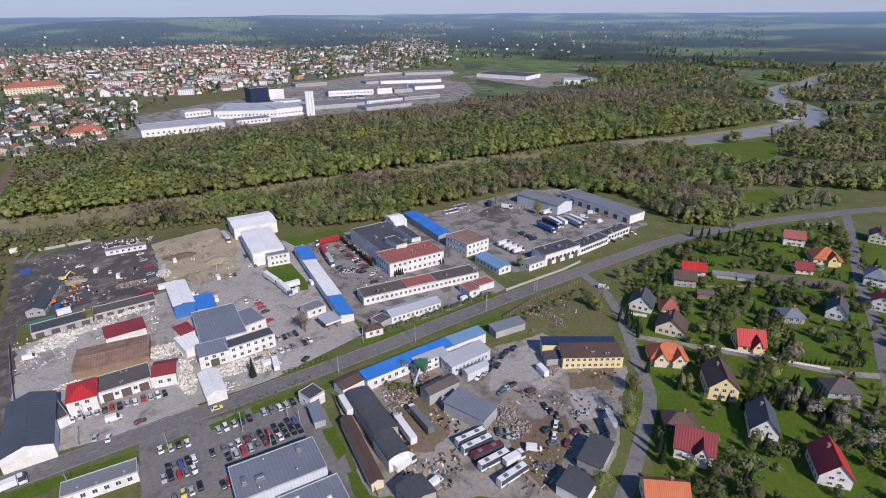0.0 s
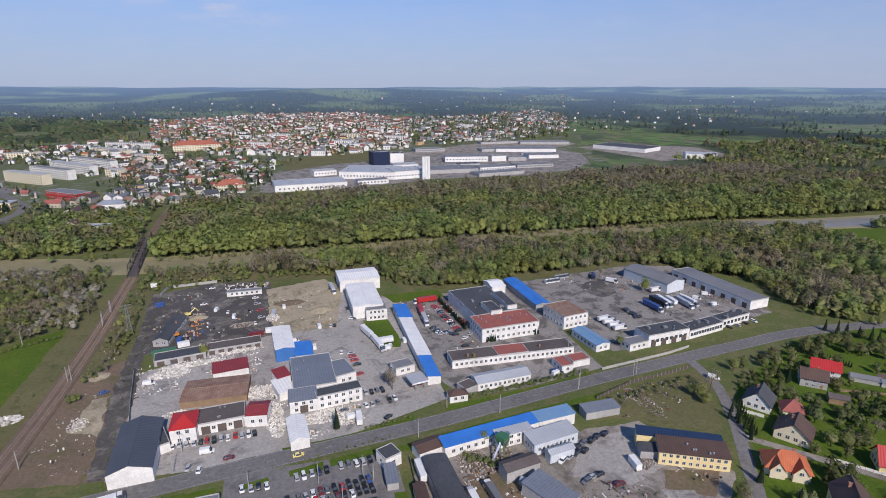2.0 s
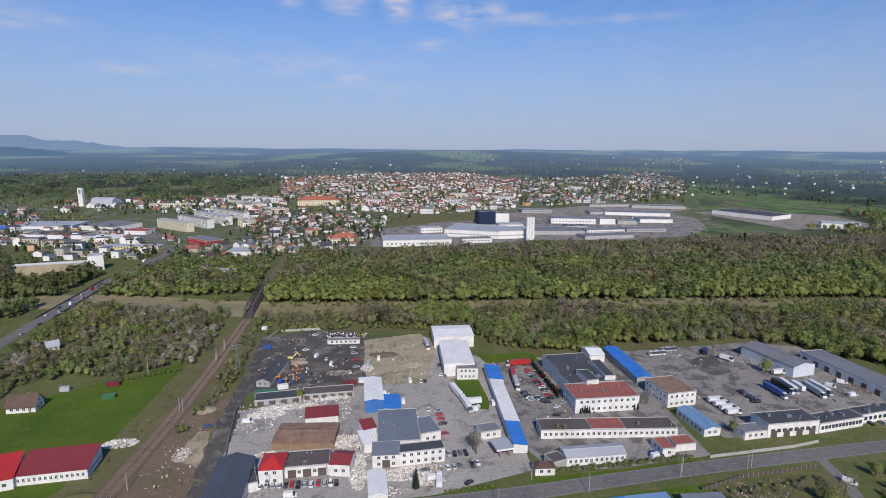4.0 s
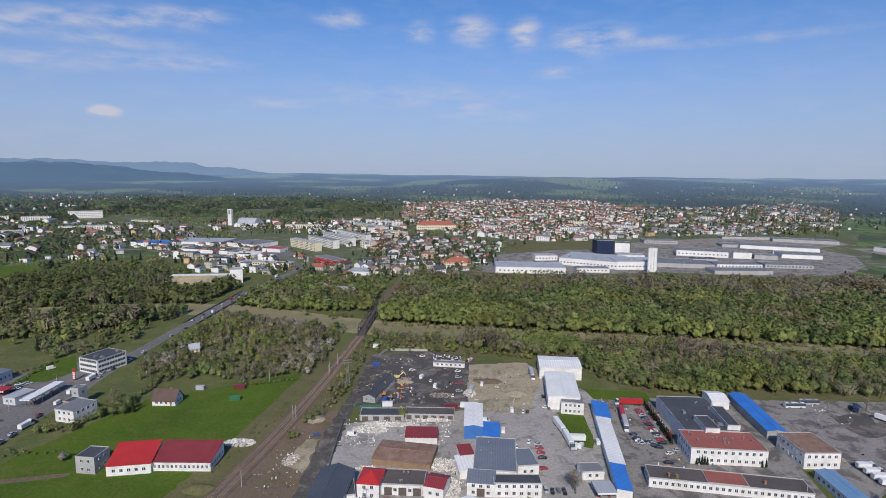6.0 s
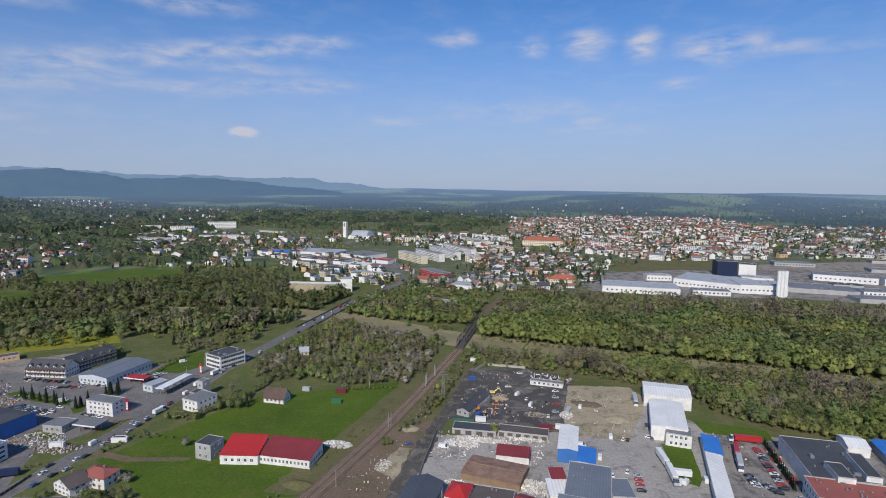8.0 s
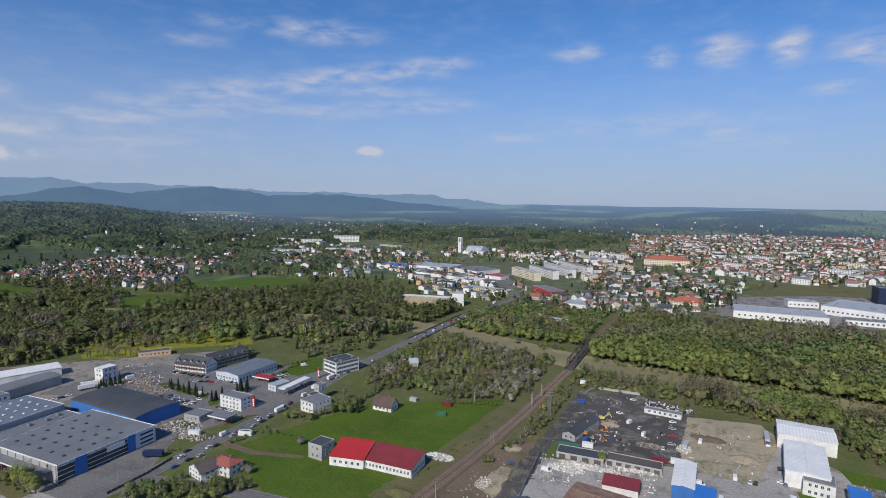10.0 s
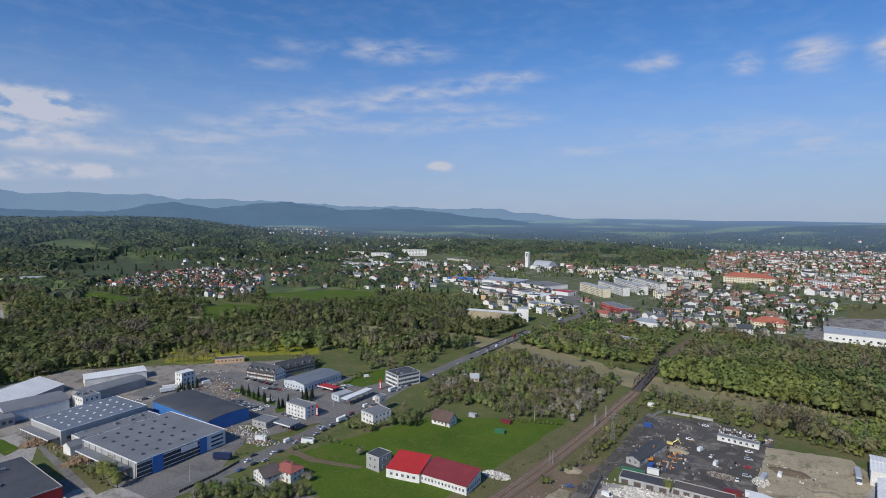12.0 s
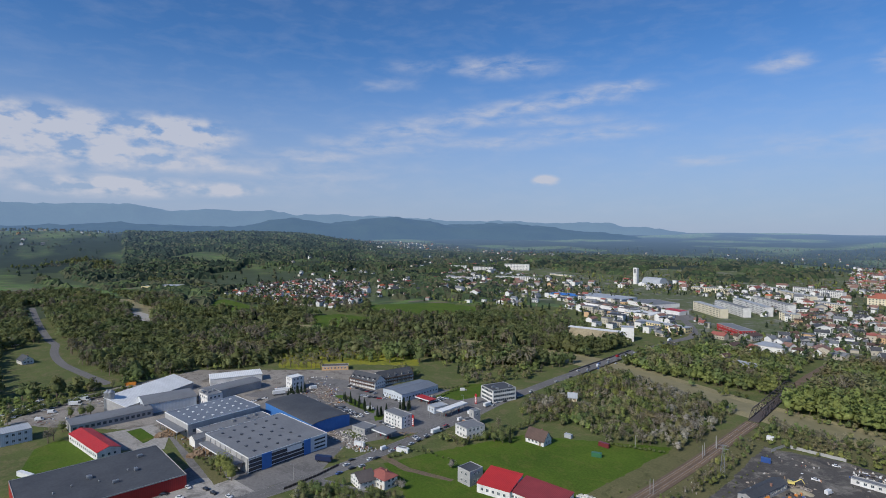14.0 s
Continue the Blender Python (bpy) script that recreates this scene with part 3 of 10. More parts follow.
def house(label, x, y, yaw, w, d, h, wall, roof, kind="gable", rise=3.5, z=0.0, balcony=False, cross=0):
    th = building("house", label, x, y, yaw, w, d, h, wall, roof, kind, rise, win=max(1, round(h / 3)), pitch=2.8, over=0.6, category="house", z=z)
    part("chimney", vent_mesh("chimney"), [c for c in th.children if c.name.startswith("roof")][0], pose(w * 0.15, d * 0.12, h + rise * 0.8))
    part("door", door_mesh(1.0, 2.1, "timber"), th, pose(w * 0.3, -d / 2 - 0.03, 0))
    if kind == "gable":
        me = window_mesh(1.1, 1.2, "window_frame")
        for sx, rot in ((1, 90), (-1, -90)):
            part("window", me, th, pose(0, 0, 0, 0, 0, rot) @ pose(0, -w / 2 - 0.02, h + rise * 0.2))
    for i in range(cross):
        gx = w * (0.18 if cross == 1 else (i - 0.5) * 0.5)
        gw, gr, ov = w * 0.34, rise * 0.72, 1.6
        g = pose(gx, -d / 2 - ov, 0, 0, 0, 90)
        dd = d / 2 + ov
        part("gable_wall", wall_soup(dd, gw, h, "gable", gr).moved(pose(dd / 2, 0, 0)).mesh("gable_wall", [wall]), th, g)
        part("gable_roof", roof_soup(dd, gw, h, "gable", gr, 0.4).moved(pose(dd / 2, 0, 0)).mesh("gable_roof", [roof]), th, g)
        part("window", window_mesh(1.5, 1.4, "window_frame"), th, pose(gx, -d / 2 - ov - 0.02, h - 0.6))
    if balcony:
        b = Soup().box(-w * 0.3, -d / 2 - 1.3, 2.7, w * 0.1, -d / 2, 2.85)
        for i in range(9):
            bx = -w * 0.3 + 0.05 + i * w * 0.4 / 8.3
            b.box(bx, -d / 2 - 1.28, 2.85, bx + 0.05, -d / 2 - 1.22, 3.7)
        b.box(-w * 0.3, -d / 2 - 1.3, 3.7, w * 0.1, -d / 2 - 1.2, 3.78)
        part("balcony", b.mesh("balcony", ["white_render"]), th)
    return th


CLEARINGS = []


def patch(name, label, z, m, *pts, category="ground"):
    """A flat piece of ground cover, a few centimetres thick, over the great sheet."""
    if name not in ("garden_lawn", "rail_verge", "rough_field", "yellow_meadow"):
        CLEARINGS.append(pts)
    if m in ("lawn", "grass", "dirt", "gravel", "cinder", "sand", "dry_grass", "yellow_meadow", "field_soil", "gravel_bar") or name in ("gravel_court", "concrete_pad", "stain_patch", "depot_yard", "coal_yard"):
        # the rim of soft ground wanders a little
        ring = []
        for (x0, y0), (x1, y1) in zip(pts, pts[1:] + pts[:1]):
            k = max(1, min(40, int(math.hypot(x1 - x0, y1 - y0) / 3)))
            for i in range(k):
                x, y = x0 + (x1 - x0) * i / k, y0 + (y1 - y0) * i / k
                a = 0.5 if name in ("lawn_patch", "road_verge", "garden_strip") else 1.8
                ring.append((x + a * noise.noise((x / 4, y / 4, 1.0)), y + a * noise.noise((x / 4, y / 4, 7.0))))
        pts = ring
    n = len(pts)
    v = [(x, y, z) for x, y in pts] + [(x, y, -0.2) for x, y in pts]
    area = sum(pts[i][0] * pts[(i + 1) % n][1] - pts[(i + 1) % n][0] * pts[i][1] for i in range(n))
    top = tuple(range(n)) if area > 0 else tuple(range(n - 1, -1, -1))
    f = [top] + [(i, n + i, n + (i + 1) % n, (i + 1) % n) for i in range(n)]
    ob = new(name, mesh_of(name, v, f, [m]))
    return tagged(ob, label, category, kind="structure")


def strip_mesh(name, pts, half, z, m, zf=None):
    """A ribbon of constant half width along a line of points."""
    P = [Vector((*p, 0)) for p in pts]
    v, f = [], []
    for i, p in enumerate(P):
        a, b = P[max(0, i - 1)], P[min(len(P) - 1, i + 1)]
        nrm = (b - a).normalized().cross(Vector((0, 0, 1)))
        zz = z + (zf(p.x, p.y) if zf else 0)
        for s, dz in ((-half, 0), (half, 0), (half, -0.25), (-half, -0.25)):
            q = p + nrm * s
            v.append((q.x, q.y, zz + dz))
    for i in range(len(P) - 1):
        o = 4 * i
        f += [(o, o + 1, o + 5, o + 4), (o + 1, o + 2, o + 6, o + 5), (o + 3, o, o + 4, o + 7)]
    me = mesh_of(name, v, f, [m])
    bm = bmesh.new()
    bm.from_mesh(me)
    bmesh.ops.recalc_face_normals(bm, faces=bm.faces)
    bm.to_mesh(me)
    bm.free()
    return me


def smooth_line(pts, step=8.0):
    """Catmull-Rom points along a line."""
    P = [Vector((*p, 0)) for p in pts]
    out = []
    for i in range(len(P) - 1):
        a, b, c, d = P[max(0, i - 1)], P[i], P[i + 1], P[min(len(P) - 1, i + 2)]
        n = max(1, int((c - b).length / step))
        for k in range(n):
            t = k / n
            q = 0.5 * (2 * b + (c - a) * t + (2 * a - 5 * b + 4 * c - d) * t * t + (3 * b - a - 3 * c + d) * t ** 3)
            out.append((q.x, q.y))
    out.append(tuple(pts[-1]))
    return out


def inside(x, y, poly):
    r, n = False, len(poly)
    for i in range(n):
        (x1, y1), (x2, y2) = poly[i], poly[(i + 1) % n]
        if (y1 > y) != (y2 > y) and x < (x2 - x1) * (y - y1) / (y2 - y1) + x1:
            r = not r
    return r


# ---- ground ----
def terrain(x, y):
    """Height of the land: a flat valley floor, rising all round to fit the camera's horizon, with hills far off."""
    r = math.hypot(x, y)
    s = min(1.0, max(0.0, (r - 1600) / 3300))
    z = 112 * s ** 1.5
    if s > 0:
        z += 16 * s * noise.noise((x / 900, y / 900, 3.0)) + 9 * s * noise.noise((x / 330, y / 330, 7.0))
    for hx, hy, rad, ht in HILLS:
        q = ((x - hx) ** 2 + (y - hy) ** 2) / rad ** 2
        if q < 6:
            z += ht * math.exp(-q)
    return z
# x, y, radius, height of the wooded hills behind the town
HILLS = [(-2150, 1010, 480, 62), (-2500, 420, 460, 40), (-1750, 1250, 330, 26), (-1050, 1750, 420, 30), (-420, 1900, 380, 22), (-2300, 1500, 500, 45), (300, 3600, 500, 40), (1100, 3700, 600, 35), (-2600, 300, 600, 60)]
NEAR_R = 1750.0
TOWN = [(-1100, 1200), (-789, 1500), (-196, 1900), (703, 1950), (1200, 1800), (640, 830), (270, 746), (64, 705), (-145, 690), (-230, 740), (-420, 850), (-620, 900)]
SETTLEMENT = [(-1063, 503), (-1176, 658), (-1190, 810), (-1030, 861), (-771, 640), (-742, 545), (-880, 511)]


def land_material(name, glow):
    """Meadows, ploughed strips and woods in patches; with glow, blue haze is painted on as emission that grows with
    distance.
    """
    m = mat(name, (0.070, 0.115, 0.030), (0.045, 0.075, 0.022), scale=0.004, fine=0.05)
    nt = m.node_tree
    n, l = nt.nodes.new, nt.links.new
    bs = nt.nodes["Principled BSDF"]
    tc = n("ShaderNodeTexCoord")
    vo, nz = n("ShaderNodeTexVoronoi"), n("ShaderNodeTexNoise")
    mp = n("ShaderNodeMapping")
    mp.inputs["Scale"].default_value = (0.010, 0.0045, 1.0)
    mp.inputs["Rotation"].default_value = (0, 0, 0.5)
    l(tc.outputs["Object"], mp.inputs[0]), l(mp.outputs[0], vo.inputs["Vector"])
    rp = n("ShaderNodeValToRGB")
    rp.color_ramp.interpolation = "CONSTANT"
    e = rp.color_ramp.elements
    e[0].position, e[0].color = 0.0, (0.17, 0.26, 0.07, 1)
    e[1].position, e[1].color = 0.3, (0.12, 0.19, 0.055, 1)
    for p, c in ((0.55, (0.085, 0.125, 0.045, 1)), (0.75, (0.21, 0.22, 0.09, 1)), (0.88, (0.22, 0.18, 0.13, 1))):
        x = e.new(p)
        x.color = c
    sp = n("ShaderNodeSeparateColor")
    l(vo.outputs["Color"], sp.inputs[0]), l(sp.outputs[0], rp.inputs[0])
    nz.inputs["Scale"].default_value, nz.inputs["Detail"].default_value = 0.0022, 7
    l(tc.outputs["Object"], nz.inputs["Vector"])
    wood = n("ShaderNodeMapRange")
    wood.inputs["From Min"].default_value, wood.inputs["From Max"].default_value = (0.47, 0.53) if glow is None else (0.41, 0.49)
    l(nz.outputs["Fac"], wood.inputs[0])
    mx = n("ShaderNodeMixRGB")
    mx.inputs[2].default_value = (0.085, 0.11, 0.05, 1) if glow is None else (0.04, 0.06, 0.035, 1)
    l(wood.outputs[0], mx.inputs[0]), l(rp.outputs[0], mx.inputs[1])
    m2 = n("ShaderNodeMixRGB")
    m2.blend_type, m2.inputs[0].default_value = "MULTIPLY", 0.6
    f = n("ShaderNodeTexNoise")
    f.inputs["Scale"].default_value, f.inputs["Detail"].default_value = 0.03, 6
    l(tc.outputs["Object"], f.inputs["Vector"])
    l(mx.outputs[0], m2.inputs[1]), l(f.outputs["Fac"], m2.inputs[2])
    l(m2.outputs[0], bs.inputs["Base Color"])
    # painted haze: blue emission, stronger the farther from the origin
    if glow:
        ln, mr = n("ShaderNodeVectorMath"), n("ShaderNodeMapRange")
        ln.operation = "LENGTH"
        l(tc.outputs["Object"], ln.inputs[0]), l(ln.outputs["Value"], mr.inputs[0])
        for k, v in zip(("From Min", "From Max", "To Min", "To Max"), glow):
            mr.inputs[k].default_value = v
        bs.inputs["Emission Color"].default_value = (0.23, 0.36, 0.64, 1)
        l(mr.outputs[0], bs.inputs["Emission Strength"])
    return m


land_material("land", None)
land_material("hazed_land", (NEAR_R, 4900.0, 0.0, 0.50))
# ridge woods: the blue of haze is painted on as an even glow
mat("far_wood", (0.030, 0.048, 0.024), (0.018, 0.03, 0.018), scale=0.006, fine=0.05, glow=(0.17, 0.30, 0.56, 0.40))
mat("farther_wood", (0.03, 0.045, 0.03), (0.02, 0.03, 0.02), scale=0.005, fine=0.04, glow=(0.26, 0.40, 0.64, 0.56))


def ring_sheet(name, r0, r1, m, steps, centre):
    n = 300
    v, f = [], []
    radii = [r0 + (r1 - r0) * (i / steps) ** 1.3 for i in range(steps + 1)]
    if centre:
        radii = radii[1:]
        v.append((0, 0, 0))
    o = len(v)
    for r in radii:
        for k in range(n):
            a = 2 * math.pi * k / n
            x, y = r * math.cos(a), r * math.sin(a)
            v.append((x, y, terrain(x, y)))
    for i in range(len(radii) - 1):
        for k in range(n):
            a, b = o + i * n + k, o + i * n + (k + 1) % n
            f.append((a, a + n, b + n, b))
    if centre:
        f += [(0, o + k, o + (k + 1) % n) for k in range(n)]
    slots = []
    for q in f:
        x, y = v[q[-1]][:2]
        slots.append(2 if inside(x, y, TOWN) or inside(x, y, SETTLEMENT) else 1 if centre and math.hypot(x, y) < 930 else 0)
    return new(name, mesh_of(name, v, f, [m, "grass", "town_ground"], slots, smooth=True))


tagged(ring_sheet("ground", 0, NEAR_R, "land", 44, True), "green valley floor with meadows and fields", "ground", kind="structure")
tagged(ring_sheet("backdrop", NEAR_R, 4960, "hazed_land", 26, False), "far rolling farmland with blue haze painted as glow", "backdrop", kind="structure")


def ridge(name, label, r0, r1, a0, a1, m, height):
    """A mountain range between two compass bearings, degrees left of +y."""
    n, k = 260, 10
    v, f = [], []
    for i in range(n + 1):
        a = radians(a0 + (a1 - a0) * i / n)
        for j in range(k + 1):
            s = j / k
            r = r0 + (r1 - r0) * s
            x, y = -r * math.sin(a), r * math.cos(a)
            e = math.sin(math.pi / 2 * s) ** 1.2 * min(1.0, (math.degrees(a) - a0 + 0.5) / 9)
            z = 40 + e * height(math.degrees(a)) + 16 * e * noise.noise((x / 330, y / 330, 1.0)) + 16 * e * noise.noise((x / 130, y / 130, 5.0)) + 9 * e * noise.noise((x / 50, y / 50, 9.0))
            v.append((x, y, z))
    for i in range(n):
        for j in range(k):
            o = i * (k + 1) + j
            f.append((o, o + 1, o + k + 2, o + k + 1))
    return tagged(new(name, mesh_of(name, v, f, [m], smooth=True)), label, "mountains", kind="structure")


def crest(table):
    """Height along a range, from (bearing, height) pairs in falling order of bearing."""
    b, h = [p[0] for p in table[::-1]], [p[1] for p in table[::-1]]
    return lambda a: float(np.interp(a, b, h))


ridge("backdrop_near_ridge", "dark wooded mountain ridge with haze painted as glow", 3700, 4400, 19, 125, "far_wood", crest(((125, 170), (100, 140), (81, 105), (77, 114), (75, 131), (70.6, 106), (63.4, 104), (61.3, 143), (58.6, 168), (54.8, 142), (51.4, 178), (48.5, 190), (46, 168), (43, 130), (37.5, 146), (32.4, 118), (30, 88), (19, 70))))
ridge("backdrop_far_ridge", "mountain range with pale blue haze painted as glow", 4450, 4900, 14, 125, "farther_wood", crest(((125, 240), (100, 285), (80.7, 264), (72.8, 276), (70.6, 234), (66.4, 242), (60.8, 246), (58.6, 216), (52.5, 202), (48.5, 200), (43.2, 168), (36.7, 175), (32, 160), (26.4, 160), (25, 122), (14, 100))))

# ---- roads, railway, river ----
ROAD = smooth_line([(-214, 168), (-190, 176), (-150, 182), (-90, 186), (-22, 187), (71, 187), (118, 189), (169, 191), (258, 192), (314, 190), (386, 174), (460, 150), (520, 128), (700, 90), (1000, 60)], 10)
tagged(new("road", strip_mesh("road", ROAD, 4.6, 0.09, "road_asphalt")), "grey two-lane asphalt main road", "road", kind="structure")
WEST = smooth_line([(-250, -60), (-236, 60), (-222, 130), (-217, 180), (-218, 240), (-225, 330), (-228, 420), (-228, 480)], 10)
tagged(new("road", strip_mesh("road", WEST, 5.2, 0.10, "road_asphalt")), "busy grey asphalt road with traffic", "road", kind="structure")
TOWN_ROAD = smooth_line([(-224, 590), (-220, 680), (-218, 760), (-290, 900), (-420, 1100), (-560, 1300)], 15)
tagged(new("road", strip_mesh("road", TOWN_ROAD, 5.2, 0.10, "road_asphalt")), "asphalt road leading into the town", "road", kind="structure")
LANE = smooth_line([(221, 188), (214, 165), (198, 141), (177, 116), (163, 99), (145, 88), (114, 72), (60, 50)], 8)
tagged(new("road", strip_mesh("road", LANE, 2.6, 0.07, "asphalt")), "narrow asphalt lane between yards and gardens", "road", kind="structure")
LANE_E = smooth_line([(452, 148), (398, 122), (338, 95), (292, 70), (255, 53), (200, 25)], 10)
tagged(new("road", strip_mesh("road", LANE_E, 2.8, 0.07, "road_asphalt")), "narrow lane past the houses", "road", kind="structure")
LANE_M = smooth_line([(192, 130), (209, 107), (227, 82), (238, 65), (252, 52)], 8)
tagged(new("road", strip_mesh("road", LANE_M, 2.0, 0.06, "gravel")), "pale gravel garden lane", "road", kind="structure")


CURVE = smooth_line([(-1100, 190), (-900, 165), (-760, 151), (-727, 151), (-677, 140), (-627, 135), (-588, 136), (-500, 146)], 12)
tagged(new("road", strip_mesh("road", CURVE, 4.0, 0.07, "road_asphalt")), "curved lane at the edge of the wood", "road", kind="structure")


def dashes(line, off, length, gap, half, label, z):
    P = [Vector((*p, 0)) for p in line]
    s = Soup()
    run, on = 0.0, True
    for a, b in zip(P, P[1:]):
        d = (b - a)
        n = int(d.length / (length + gap)) or 1
        u = d.normalized()
        w = u.cross(Vector((0, 0, 1)))
        for i in range(n):
            p = a + d * (i / n) + w * off
            q = p + u * (length if gap else d.length / n)
            s.add([tuple(c + Vector((0, 0, z))) for c in (p - w * half, p + w * half, q + w * half, q - w * half)], [(0, 1, 2, 3)])
    return tagged(new("road_marking", s.mesh("road_marking", ["white_line"])), label, "marking", kind="stuff")


dashes(ROAD, 0.0, 3.0, 4.0, 0.09, "dashed white centre line on the main road", 0.10)
for o in (-4.1, 4.1):
    dashes(ROAD, o, 10, 0, 0.08, "white edge line on the main road", 0.10)
dashes(WEST, 0.0, 3.0, 4.0, 0.09, "dashed white centre line on the busy road", 0.11)
for o in (-4.7, 4.7):
    dashes(WEST, o, 10, 0, 0.08, "white edge line on the busy road", 0.11)

RIVER = smooth_line([(-1700, 330), (-1250, 330), (-860, 320), (-600, 420), (-380, 500), (-230, 520), (-66, 470), (95, 446), (294, 424), (424, 402), (498, 389), (574, 363), (682, 344), (800, 336), (885, 362), (985, 459), (1086, 524), (1300, 553), (1700, 640)], 25)
RIVER_W, RIVER_E = [p for p in RIVER if p[0] < 520], [p for p in RIVER if p[0] > 490]
tagged(new("water", strip_mesh("water", RIVER_W, 11.5, 0.06, "river_water")), "muddy brown river between wooded banks", "river", kind="structure")
tagged(new("water", strip_mesh("water", RIVER_E, 15, 0.06, "river_grey")), "wide grey bend of the river", "river", kind="structure")
tagged(new("river_bank", strip_mesh("river_bank", RIVER, 22, 0.03, "reed")), "dry reedy river bank", "bank", kind="structure")
tagged(new("gravel_bank", strip_mesh("gravel_bank", smooth_line([(780, 352), (840, 356), (880, 385), (930, 440)], 15), 14, 0.05, "gravel_bar")), "pale gravel bar in the river bend", "bank", kind="structure")

RAIL = smooth_line([(-100, 60), (-92, 150), (-86, 207), (-78, 270), (-72, 340), (-69, 400), (-67, 440)], 10)
RAIL_N = smooth_line([(-67, 440), (-66, 560), (-62, 640), (-50, 760)], 10)
tagged(new("railway_bed", strip_mesh("railway_bed", RAIL, 4.6, 0.25, "ballast")), "brown ballast bed of a two-track railway", "railway", kind="structure")
tagged(new("railway_bed", strip_mesh("railway_bed", smooth_line([(-66, 562), (-62, 640), (-50, 760)], 10), 4.0, 0.25, "ballast")), "brown ballast railway bed beyond the bridge", "railway", kind="structure")


def rails():
    s = Soup()
    for off in (-2.0, 2.0):
        for g in (-0.72, 0.72):
            for a, b in zip(RAIL, RAIL[1:]):
                A, B = Vector((*a, 0.42)), Vector((*b, 0.42))
                w = (B - A).normalized().cross(Vector((0, 0, 1))) * (off + g)
                s.beam(A + w, B + w, 0.09)
    tagged(new("rails", s.mesh("rails", ["steel"])), "worn steel rails of a two-track railway", "rails", kind="structure")
    t = Soup()
    for a, b in zip(RAIL, RAIL[1:]):
        A, B = Vector((*a, 0)), Vector((*b, 0))
        u = (B - A).normalized()
        w = u.cross(Vector((0, 0, 1)))
        n = int((B - A).length / 0.9)
        for i in range(n):
            for off in (-2.0, 2.0):
                c = A + (B - A) * (i / n) + w * off
                p = [c + w * sx * 1.25 + u * sy * 0.13 for sx, sy in ((-1, -1), (1, -1), (1, 1), (-1, 1))]
                t.add([(q.x, q.y, 0.22) for q in p] + [(q.x, q.y, 0.36) for q in p], BOXF[1:])
    tagged(new("sleepers", t.mesh("sleepers", ["timber"])), "dark timber railway sleepers", "sleepers", kind="stuff")


rails()

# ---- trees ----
# leaves with painted haze: blue emission that grows with distance from the origin
def hazed_leaf(name, c1, c2):
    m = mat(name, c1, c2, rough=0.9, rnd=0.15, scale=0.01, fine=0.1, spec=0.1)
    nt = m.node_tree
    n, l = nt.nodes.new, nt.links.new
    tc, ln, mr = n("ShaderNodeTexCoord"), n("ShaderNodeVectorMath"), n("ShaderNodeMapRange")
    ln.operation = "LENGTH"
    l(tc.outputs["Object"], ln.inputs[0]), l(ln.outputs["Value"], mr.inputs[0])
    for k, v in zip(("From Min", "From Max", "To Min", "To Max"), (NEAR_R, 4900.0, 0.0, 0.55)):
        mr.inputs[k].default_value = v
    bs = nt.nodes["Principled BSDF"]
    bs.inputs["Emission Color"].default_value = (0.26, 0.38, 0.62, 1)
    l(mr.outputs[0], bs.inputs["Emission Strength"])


hazed_leaf("hazed_leaf_fresh", (0.105, 0.135, 0.055), (0.08, 0.105, 0.045))
hazed_leaf("hazed_leaf_green", (0.055, 0.08, 0.04), (0.042, 0.062, 0.032))
hazed_leaf("hazed_leaf_olive", (0.085, 0.09, 0.052), (0.065, 0.07, 0.042))
hazed_leaf("hazed_leaf_dark", (0.030, 0.045, 0.030), (0.022, 0.035, 0.024))
HAZED_LEAVES = ["hazed_leaf_fresh", "hazed_leaf_green", "hazed_leaf_olive", "hazed_leaf_olive", "hazed_leaf_dark", "hazed_leaf_fresh", "bark"]


LEAVES = ["leaf_fresh", "leaf_green", "leaf_olive", "leaf_brown", "leaf_dark", "blossom", "bark"]
DEEP_LEAVES = ["leaf_deep_olive", "leaf_deep_green", "leaf_deep_olive", "leaf_twig", "leaf_dark", "blossom", "bark"]


